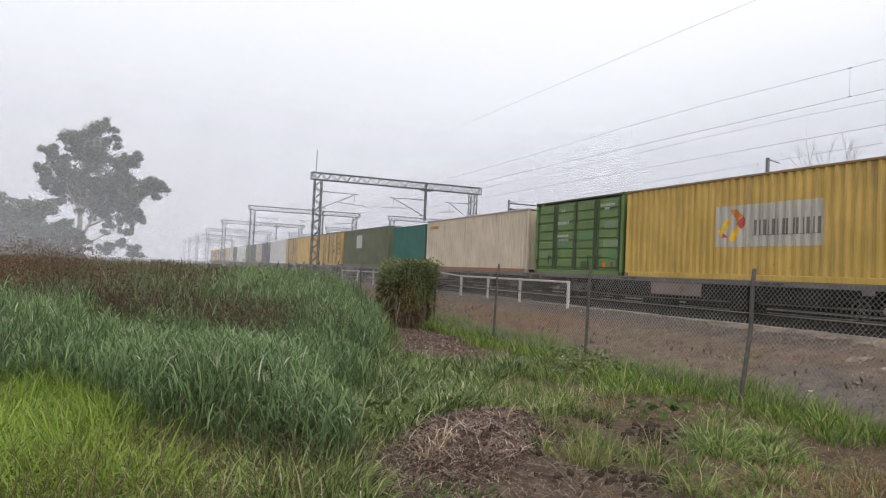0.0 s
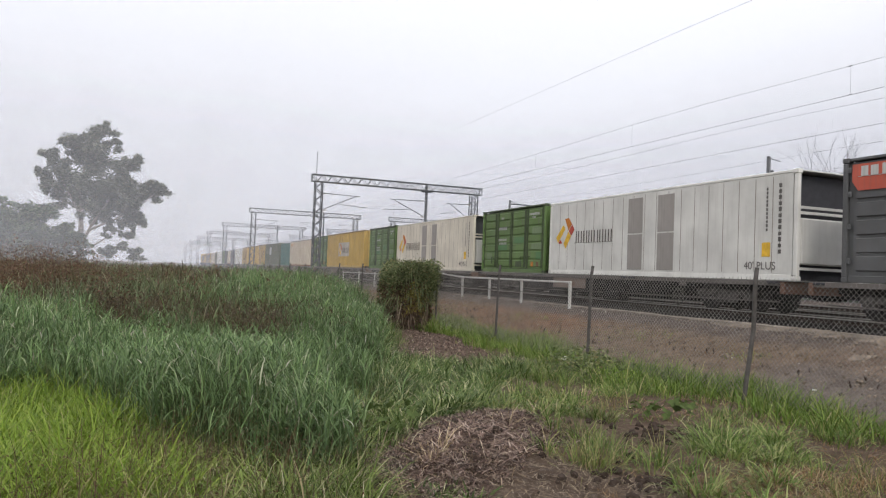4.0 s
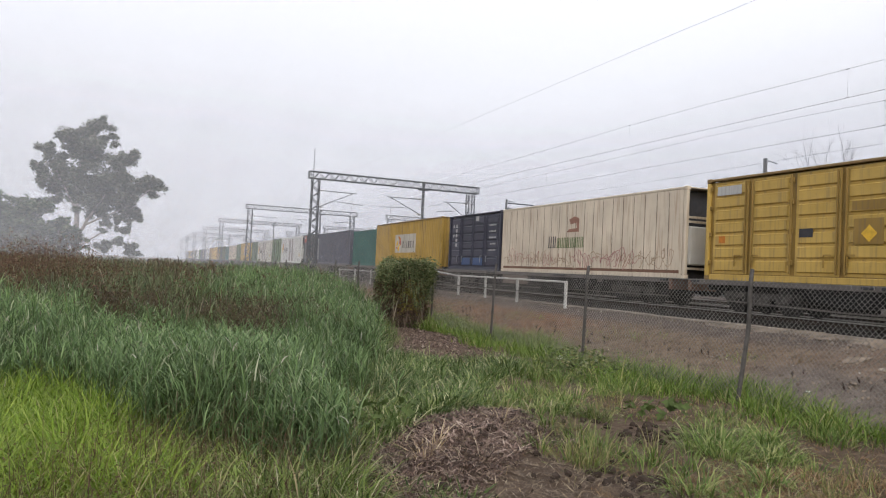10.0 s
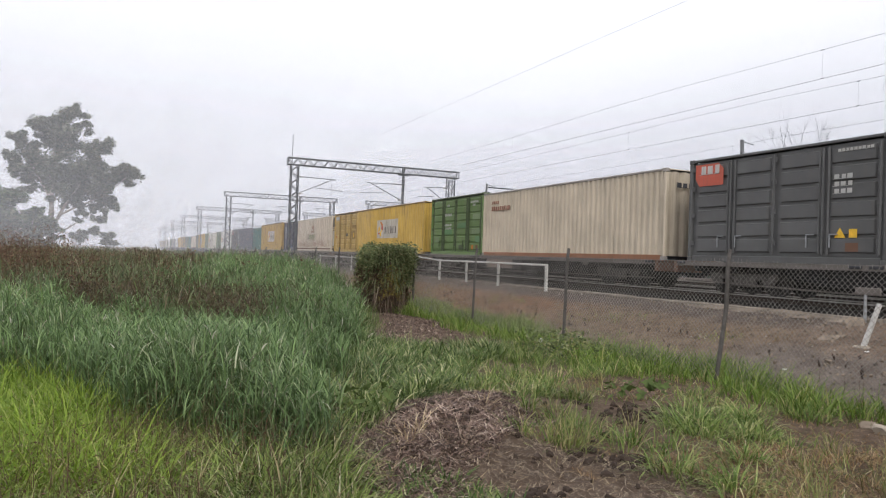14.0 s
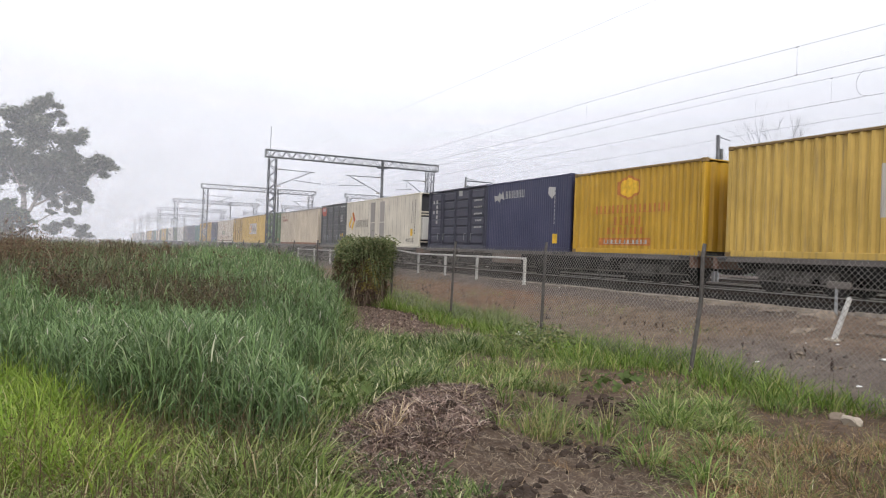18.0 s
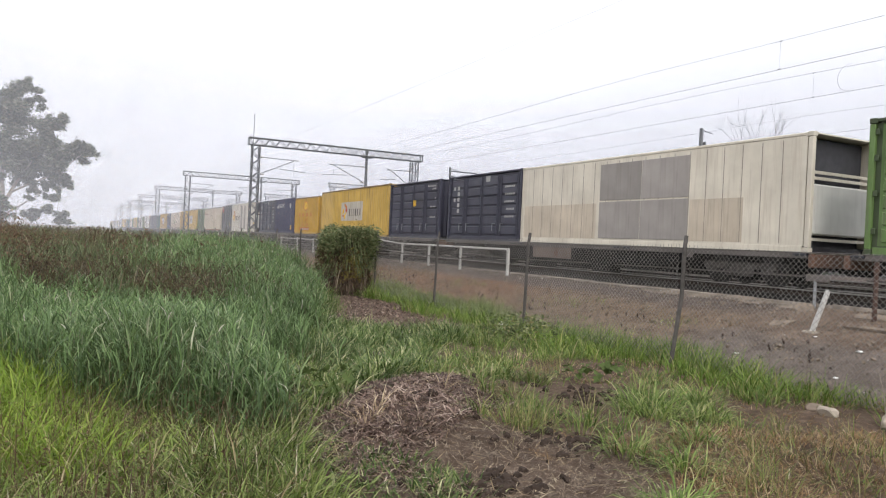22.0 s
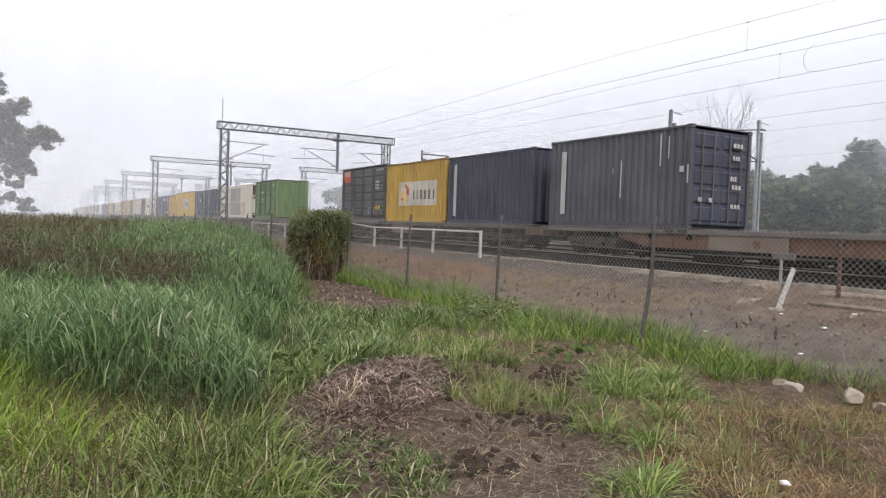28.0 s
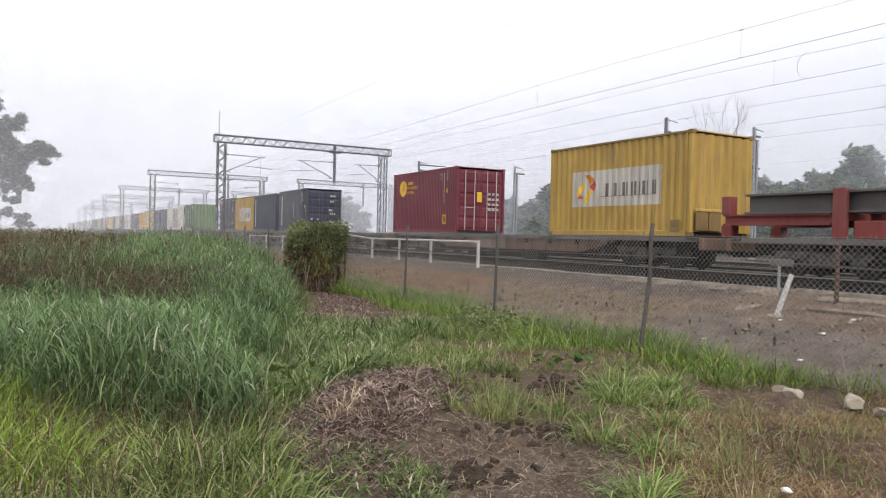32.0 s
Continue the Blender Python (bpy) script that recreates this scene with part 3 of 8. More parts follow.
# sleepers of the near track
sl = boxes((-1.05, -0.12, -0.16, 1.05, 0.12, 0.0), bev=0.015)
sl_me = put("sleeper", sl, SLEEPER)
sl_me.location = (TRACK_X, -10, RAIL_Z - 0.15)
tagged(sl_me, "concrete railway sleeper coloured near black for under-train shade", "sleeper", "sleepers of the near track", "structure")
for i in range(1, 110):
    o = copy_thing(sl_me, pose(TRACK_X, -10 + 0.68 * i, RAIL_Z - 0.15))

# worn concrete apron below part of the kerb
bm = bmesh.new()
rows = []
for i in range(45):
    y = 9.2 + i * 0.105
    lo = 12.5 + 0.16 * noise.noise((y * 1.1, 3.0, 0.0)) + 0.5 * max(0.0, abs(i - 22) / 22 - 0.72)
    xs = [lo + (13.22 - lo) * f for f in (0.0, 0.25, 0.55, 1.0)]
    rows.append([bm.verts.new((x, y, ground_z(x, y) + d + 0.012 * noise.noise((x * 6, y * 6, 1.0)))) for x, d in zip(xs, (-0.03, 0.03, 0.05, 0.05))])
for a, b in zip(rows, rows[1:]):
    for k in range(3):
        bm.faces.new((a[k], a[k + 1], b[k + 1], b[k]))
ob = put("concrete_apron", bm, APRON)
for p in ob.data.polygons:
    p.use_smooth = True
tagged(ob, "worn pale concrete apron sloping down from the kerb", "apron", kind="structure")

# concrete kerb along the foot of the track bed: long pieces, slightly out of line
kerb = thing("kerb", "pale weathered concrete kerb edging the track bed", "kerb", kind="structure")
random.seed(5)
for i in range(24):
    y = 6.6 + i * 2.45
    bm = boxes((-0.07, 0.01, -0.5, 0.07, 2.43, 0.0), bev=0.012)
    o = part("kerb_stone", bm, CONCRETE, kerb)
    o.matrix_basis = pose(KERB_X + random.uniform(-0.03, 0.03), y, 0.715 - 0.0095 * max(0, i - 1) + random.uniform(-0.012, 0.012), random.uniform(-0.5, 0.5), random.uniform(-6, 6), random.uniform(-1.0, 1.0))


# ---- the freight train ----
DECK_Z = 1.75            # underside of the containers
SIDE_X = 15.15           # near side of the train
W = 2.44
RUN = [(0, -164.32), (2, -141.44), (4, -119.29), (6, -97.85), (8, -77.08), (10, -56.94), (12, -37.40), (14, -18.43), (16, 0.0), (18, 17.93),
       (20, 35.40), (22, 52.43), (24, 69.06), (26, 85.33), (28, 101.28), (30, 117.07), (32, 132.74)]
ROLLING = []             # (thing, its place along the train)
MESHES = {}


def shared(key, name, make, material):
    """One mesh for all alike parts."""
    k = (key, material.name)
    if k not in MESHES:
        bm = make()
        me = bpy.data.meshes.new(name)
        bm.to_mesh(me)
        bm.free()
        me.materials.append(material)
        MESHES[k] = me
    return MESHES[k]


def wave(length, pitch, depth):
    """Profile of trapezoid corrugation along a length: (along, in)."""
    n = max(2, int(round(length / pitch)))
    p = length / n
    pts = []
    for i in range(n):
        a = i * p
        pts += [(a, 0.0), (a + 0.27 * p, 0.0), (a + 0.50 * p, depth), (a + 0.77 * p, depth)]
    pts.append((length, 0.0))
    return pts


def corr_wall(length, height, pitch, depth):
    """Corrugated sheet in the y-z plane, crests at x = 0, folds going to +x, with thickness."""
    bm = bmesh.new()
    pts = wave(length, pitch, depth)
    lo = [bm.verts.new((d, a, 0)) for a, d in pts]
    hi = [bm.verts.new((d, a, height)) for a, d in pts]
    lo2 = [bm.verts.new((d + 0.012, a, 0)) for a, d in pts]
    hi2 = [bm.verts.new((d + 0.012, a, height)) for a, d in pts]
    for i in range(len(pts) - 1):
        bm.faces.new((lo[i + 1], lo[i], hi[i], hi[i + 1]))
        bm.faces.new((lo2[i], lo2[i + 1], hi2[i + 1], hi2[i]))
        bm.faces.new((hi[i], hi2[i], hi2[i + 1], hi[i + 1]))
    return bm


def ribbed_panel(length, height, bands, depth=0.032, groove=0.05, edge=0.07):
    """Pressed door panel in the y-z plane: raised bands set in a flat recessed border."""
    bm = bmesh.new()
    rows = [(0.0, depth), (edge * 0.6, depth)]
    h = (height - 1.2 * edge) / bands
    for i in range(bands):
        z = edge * 0.6 + i * h
        rows += [(z + groove * 0.5, depth), (z + groove * 0.95, 0.0), (z + h - groove * 0.95, 0.0), (z + h - groove * 0.5, depth)]
    rows += [(height - edge * 0.6, depth), (height, depth)]
    cols = [(0.0, 0), (edge, 0), (edge + 0.03, 1), (length - edge - 0.03, 1), (length - edge, 0), (length, 0)]
    g = [[bm.verts.new((d if k else depth, y, z)) for y, k in cols] for z, d in rows]
    for i in range(len(rows) - 1):
        for j in range(len(cols) - 1):
            bm.faces.new((g[i][j], g[i][j + 1], g[i + 1][j + 1], g[i + 1][j]))
    back = [bm.verts.new(p) for p in ((0.07, 0, 0), (0.07, length, 0), (0.07, length, height), (0.07, 0, height))]
    bm.faces.new((back[3], back[2], back[1], back[0]))
    n, m = len(rows) - 1, len(cols) - 1
    bm.faces.new([g[i][0] for i in range(n + 1)] + [back[3], back[0]])
    bm.faces.new([g[i][m] for i in range(n, -1, -1)] + [back[1], back[2]])
    bm.faces.new([g[n][j] for j in range(m + 1)] + [back[2], back[3]])
    bm.faces.new([g[0][j] for j in range(m, -1, -1)] + [back[0], back[1]])
    bmesh.ops.recalc_face_normals(bm, faces=bm.faces[:])
    return bm


def decal(parent, name, y, z, w, h, material, label="", x=-0.004, end=False):
    """Flat painted marking on the near side, or on the trailing end."""
    def make():
        return boxes((0, 0, 0, 0.003, w, h)) if not end else boxes((0, 0, 0, w, 0.003, h))
    me = shared(("decal", round(w, 3), round(h, 3), end), name, make, material)
    return share(name, me, parent, (x, y, z) if not end else (y, x, z), label)


def bars(parent, name, y, z, w, h, count, material, label="", seed=1, x=-0.004, end=False, vertical=False):
    """Plain upright strokes in place of lettering, one mesh, tied by a hairline."""
    rnd = random.Random(seed)
    bm = bmesh.new()
    step = (h if vertical else w) / count
    out = []
    for i in range(count):
        k = step * (rnd.uniform(0.6, 0.8) if h < 0.3 or vertical else rnd.uniform(0.42, 0.6))
        a = i * step
        if vertical:
            out.append((a, a + k, 0, w))
        elif h < 0.3:
            out.append((0, h * rnd.uniform(0.9, 1.0), a, a + k))
        else:
            k, e = step * rnd.uniform(0.6, 0.74), step * 0.2
            out += [(0, h, a, a + e), (0, h, a + k - e, a + k)]
    if vertical:
        out.append((0, h, w * 0.47, w * 0.53))
    else:
        out.append((0.0, 0.012, 0, w))
    for z0, z1, y0, y1 in out:
        b = (0, y0, z0, 0.003, y1, z1)
        if end:
            b = (y0, 0, z0, y1, 0.003, z1)
        box(bm, *b)
    bmesh.ops.remove_doubles(bm, verts=bm.verts[:], dist=0.0005)
    o = part(name, bm, material, parent, label)
    o.location = (x, y, z) if not end else (y, x, z)
    return o


def words(parent, text, y, z, size, material, label, x=-0.004):
    """Readable lettering on the near side; reads from the leading end to the trailing end."""
    cu = bpy.data.curves.new("words", "FONT")
    cu.body = text
    cu.size = size
    cu.extrude = 0.0015
    tmp = bpy.data.objects.new("words", cu)
    me = bpy.data.meshes.new_from_object(tmp)
    bpy.data.objects.remove(tmp)
    me.materials.append(material)
    o = new("lettering", me)
    o.parent = parent
    o.matrix_basis = Matrix.Translation((x, y, z)) @ Matrix(((0, 0, -1, 0), (-1, 0, 0, 0), (0, 1, 0, 0), (0, 0, 0, 1)))
    return tagged(o, label)


def poly_decal(parent, name, y, z, pts, material, label="", x=-0.006):
    """A painted shape given by its outline (along, up); along grows towards the leading end."""
    bm = bmesh.new()
    f = [bm.verts.new((0, a, b)) for a, b in pts]
    g = [bm.verts.new((0.003, a, b)) for a, b in pts]
    bm.faces.new(f)
    bm.faces.new(g[::-1])
    for i in range(len(pts)):
        j = (i + 1) % len(pts)
        bm.faces.new((f[j], f[i], g[i], g[j]))
    bmesh.ops.recalc_face_normals(bm, faces=bm.faces[:])
    o = part(name, bm, material, parent, label)
    o.location = (x, y, z)
    return o


FACETS = (("emblem_band", GOLD, "yellow painted facet", ((0.0, 0.37), (0.11, 0.19), (0.51, 0.65), (0.40, 0.79))),
          ("emblem_band", ORANGE, "orange painted facet", ((0.47, 0.98), (0.69, 1.0), (0.86, 0.80), (0.68, 0.59))),
          ("emblem_band", RED, "red painted facet", ((0.875, 0.79), (1.0, 0.61), (0.83, 0.41), (0.695, 0.575))),
          ("emblem_band", GOLD, "yellow painted facet", ((0.68, 0.555), (0.82, 0.39), (0.54, 0.0), (0.42, 0.16))),
          ("emblem_tip", RED, "red painted facet", ((0.13, 0.17), (0.35, 0.17), (0.24, 0.31))))


def emblem(parent, y, z, s, x=-0.008):
    """Folded-ribbon emblem of five flat painted facets; y is its middle, z its foot."""
    for name, mat, label, pts in FACETS:
        poly_decal(parent, name, y, z, [((0.5 - p) * 1.1 * s, q * s) for p, q in pts], mat, label, x)


def fold_decal(parent, name, polys, material, length, label="", pitch=0.278, depth=0.055, lift=0.005):
    """Convex painted shapes (along, up) laid over the folds of a corrugated wall, one mesh."""
    bm = bmesh.new()
    folds = wave(length - 0.3, pitch, depth)
    for poly in polys:
        for (a0, d0), (a1, d1) in zip(folds, folds[1:]):
            a, b = a0 + 0.15, a1 + 0.15
            cut = poly
            for lim, sign in ((a, 1), (b, -1)):
                out = []
                for p, q in zip(cut, cut[1:] + cut[:1]):
                    ip, iq = sign * (p[0] - lim) >= 0, sign * (q[0] - lim) >= 0
                    if ip:
                        out.append(p)
                    if ip != iq:
                        f = (lim - p[0]) / (q[0] - p[0])
                        out.append((lim, p[1] + f * (q[1] - p[1])))
                cut = out
            if len(cut) > 2:
                bm.faces.new([bm.verts.new((0.012 + d0 + (d1 - d0) * (y - a) / (b - a) - lift, y, z)) for y, z in cut])
    bmesh.ops.remove_doubles(bm, verts=bm.verts[:], dist=0.0004)
    bmesh.ops.recalc_face_normals(bm, faces=bm.faces[:])
    return part(name, bm, material, parent, label)


def strokes(y, z, w, h, count, seed=1):
    """Plain upright strokes, two to a letter, tied at the foot, as shapes for fold_decal."""
    rnd = random.Random(seed)
    step = w / count
    out = [[(y, z), (y + w, z), (y + w, z + 0.012), (y, z + 0.012)]]
    for i in range(count):
        a, k, e = y + i * step, step * rnd.uniform(0.6, 0.74), step * 0.2
        for p in (a, a + k - e):
            out.append([(p, z), (p + e, z), (p + e, z + h), (p, z + h)])
    return out


def logo_panel(parent, y0, z0, w, h, length, pitch=0.278, depth=0.055, dark=LOGOGREY):
    """Pale logo field, emblem and dark strokes that follow the corrugation."""
    bm = bmesh.new()
    pts = [(a, d) for a, d in wave(length - 0.3, pitch, depth) if y0 - 0.15 <= a <= y0 + w - 0.15]
    lo = [bm.verts.new((d + 0.008, a + 0.15, z0)) for a, d in pts]
    hi = [bm.verts.new((d + 0.008, a + 0.15, z0 + h)) for a, d in pts]
    for i in range(len(pts) - 1):
        bm.faces.new((lo[i + 1], lo[i], hi[i], hi[i + 1]))
    part("logo_field", bm, LOGOFIELD, parent, "pale weathered logo field")
    m, foot, t = y0 + w * 0.82, z0 + h * 0.09, h * 0.82
    for name, mat, label, pts in FACETS:
        fold_decal(parent, name, [[(m + (0.5 - p) * 1.1 * t, foot + q * t) for p, q in pts]], mat, length, label, pitch, depth, 0.009)
    fold_decal(parent, "lettering", strokes(y0 + w * 0.05, z0 + h * 0.26, w * 0.58, h * 0.36, 7, 3), dark, length, "dark grey painted lettering strokes", pitch, depth, 0.009)


def corner_fittings(c, L, H, material, trim=None):
    trim = trim or {"yellow_paint": YELLOWTRIM, "grimy_yellow_paint": YELLOWTRIM, "green_paint": GREENHW, "mustard_paint": YELLOWTRIM, "beige_paint": GREYPANEL}.get(material.name, material)
    cast = shared(("casting",), "corner_casting", lambda: boxes((0, 0, 0, 0.162, 0.178, 0.118), bev=0.012), trim)
    for x in (-0.004, W - 0.158):
        for y in (-0.004, L - 0.174):
            for z in (-0.002, H - 0.114):
                share("corner_casting", cast, c, (x, y, z))
    post = shared(("post", round(H, 2)), "corner_post", lambda: boxes((0, 0, 0, 0.12, 0.13, H - 0.24), bev=0.015), material)
    for x in (0.003, W - 0.123):
        for y in (0.003, L - 0.133):
            share("corner_post", post, c, (x, y, 0.12))
    top = shared(("toprail", round(L, 2)), "top_rail", lambda: boxes((0, 0, 0, 0.06, L - 0.36, 0.07), bev=0.01), trim)
    bot = shared(("botrail", round(L, 2)), "bottom_rail", lambda: boxes((0, 0, 0, 0.05, L - 0.36, 0.16), bev=0.01), RUSTRAIL if material.name == "beige_paint" else material)
    for x in (0.004, W - 0.064):
        share("top_rail", top, c, (x, 0.18, H - 0.082))
    for x in (0.006, W - 0.056):
        share("bottom_rail", bot, c, (x, 0.18, 0.0))
    floor = shared(("floor", round(L, 2)), "floor", lambda: boxes((0.06, 0.18, 0.02, W - 0.06, L - 0.18, 0.15)), INK)
    share("floor", floor, c)
    roof = shared(("roof", round(L, 2)), "roof", lambda: boxes((0.05, 0.03, 0, W - 0.05, L - 0.03, 0.03)), material)
    share("roof", roof, c, (0, 0, H - 0.045))


def end_wall(c, L, H, material, leading):
    """Corrugated end wall."""
    me = shared(("end", round(H, 2)), "end_wall", lambda: corr_wall(W - 0.24, H - 0.22, 0.34, 0.085), material)
    o = share("end_wall", me, c)
    if leading:
        o.matrix_basis = pose(0.12, L - 0.02, 0.13, 0, 0, -90)
    else:
        o.matrix_basis = pose(W - 0.12, 0.02, 0.13, 0, 0, 90)


def end_doors(c, H, material, rodmat):
    """Two ribbed doors with lock rods on the trailing end."""
    for k in (0, 1):
        me = shared(("enddoor", round(H, 2)), "end_door", lambda: ribbed_panel((W - 0.26) / 2, H - 0.26, 5, 0.03, 0.09), material)
        d = share("end_door", me, c)
        d.matrix_basis = pose(0.13 + (k + 1) * (W - 0.26) / 2 - 0.004 * k, 0.012, 0.14, 0, 0, 90)
        for j in (0.30, 0.72):
            r = shared(("lockrod", round(H, 2)), "lock_rod", lambda: rods([((0, 0, 0), (0, 0, H - 0.30))], 0.019, 8), rodmat)
            share("lock_rod", r, d, (-0.04, j * (W - 0.26) / 2, 0.02))
        hb = shared(("lockbar",), "lock_handle", lambda: boxes((-0.06, 0, 0, -0.03, 0.42, 0.03)), rodmat)
        share("lock_handle", hb, d, (0, 0.34, 0.95))


def dry_container(u, L, H, material, label, doors=False, rodmat=None, pitch=0.278):
    c = thing("shipping_container", label, "container", "containers on the train")
    wall = shared(("wall", round(L, 2), round(H, 2), pitch), "side_wall", lambda: corr_wall(L - 0.30, H - 0.22, pitch, 0.055 if pitch > 0.2 else 0.010), material)
    share("side_wall", wall, c, (0.012, 0.15, 0.145))
    o = share("side_wall", wall, c)
    o.matrix_basis = pose(W - 0.012, L - 0.15, 0.145, 0, 0, 180)
    corner_fittings(c, L, H, material)
    end_wall(c, L, H, material, True)
    if doors:
        end_doors(c, H, NAVYDOOR if material is SLATE else material, rodmat or material)
    else:
        end_wall(c, L, H, material, False)
    ROLLING.append((c, u))
    return c


def side_container(u, L, H, material, label, bands=7, hardware=None, doors=4):
    """Container whose long side opens: ribbed doors, hinges and locking bars."""
    c = thing("side_door_container", label, "container", "containers on the train")
    hw = hardware or material
    dl = (L - 0.36) / doors
    me = shared(("sidedoor", round(dl, 3), round(H, 2), bands), "side_door", lambda: ribbed_panel(dl - 0.16, H - 0.32, bands, 0.04, 0.06), material)
    for k in range(doors):
        y = 0.18 + k * dl + 0.08
        d = share("side_door", me, c, (0.03, y, 0.19))
        bar = shared(("sidebar", round(H, 2)), "locking_bar", lambda: rods([((0, 0, 0), (0, 0, H - 0.40))], 0.026, 8), hw)
        share("locking_bar", bar, d, (-0.03, 0.04 if k % 2 else dl - 0.20, 0.04))
        share("locking_bar", bar, d, (-0.03, -0.055, 0.04))
        hd = shared(("sidehandle",), "door_handle", lambda: boxes((-0.05, 0.08, 0, -0.025, 0.30, 0.024), (-0.05, 0.276, -0.30, -0.025, 0.30, 0.0)), GALV if material in (GREY, NAVY) else hw)
        share("door_handle", hd, d, (0, 0.08 if k % 2 else dl - 0.55, 0.5))
        hinge = shared(("hinge",), "hinge", lambda: boxes((-0.03, 0, 0, 0.0, 0.09, 0.13), bev=0.01), hw)
        for z in (0.25, H * 0.36, H * 0.62, H - 0.55):
            share("hinge", hinge, d, (0.0, -0.06 if k % 2 == 0 else dl - 0.13, z))
    frame_bm = shared(("sideframe", round(L, 2), round(H, 2)), "door_frame", lambda: boxes((0.05, 0.13, 0.12, 0.09, L - 0.13, H - 0.11)), hw)
    share("door_frame", frame_bm, c, (0.03, 0, 0))
    wall = shared(("wall", round(L, 2), round(H, 2), 0.278), "side_wall", lambda: corr_wall(L - 0.30, H - 0.22, 0.278, 0.055), material)
    o = share("side_wall", wall, c)
    o.matrix_basis = pose(W - 0.012, L - 0.15, 0.145, 0, 0, 180)
    corner_fittings(c, L, H, material)
    end_wall(c, L, H, material, True)
    end_wall(c, L, H, material, False)
    ROLLING.append((c, u))
    return c


def reefer(u, L, H, material, label, panels=(), seam=0.58):
    """Smooth insulated container with vertical seams and a cooling unit in its trailing end."""
    c = thing("refrigerated_container", label, "container", "containers on the train")
    wall = shared(("rwall", round(L, 2), round(H, 2)), "side_wall", lambda: boxes((0, 0, 0, 0.05, L - 0.30, H - 0.24)), material)
    share("side_wall", wall, c, (0.012, 0.15, 0.15))
    share("side_wall", wall, c, (W - 0.062, 0.15, 0.15))
    n = int((L - 0.4) / seam)
    sm = shared(("seam", round(H, 2)), "seam", lambda: boxes((-0.004, 0, 0, 0.0, 0.02, H - 0.34)), SEAMDIRT if material is DIRTYCREAM else SEAMGREY)
    for i in range(1, n):
        share("seam", sm, c, (0.012, 0.2 + i * (L - 0.4) / n, 0.2))
    for y0, w in panels:
        for z0, h in ((0.22, (H - 0.4) * 0.48), (0.22 + (H - 0.4) * 0.5, (H - 0.4) * 0.48)):
            pm = shared(("greypanel", round(w, 2), round(h, 2)), "side_panel", lambda: boxes((-0.012, 0, 0, 0, w, h), bev=0.004), GREYPANEL)
            share("side_panel", pm, c, (0.012, y0, z0), "grey replacement panel")
    corner_fittings(c, L, H, material)
    end_wall(c, L, H, material, True)
    back = shared(("unitback", round(H, 2)), "unit_recess", lambda: boxes((0.13, 0.34, 0.12, W - 0.13, 0.38, H - 0.1)), INK)
    share("unit_recess", back, c)
    unit = shared(("unit",), "cooling_unit", lambda: boxes((0.2, 0.05, 0.42, W - 0.2, 0.33, 1.62), bev=0.04), WHITE)
    share("cooling_unit", unit, c, label="white cooling unit")
    grille = shared(("unitbar",), "cross_bar", lambda: boxes((0.13, 0.06, 0, W - 0.13, 0.12, 0.07)), material)
    for z in (0.28, 1.72, 1.86):
        share("cross_bar", grille, c, (0, 0, z))
    ROLLING.append((c, u))
    return c


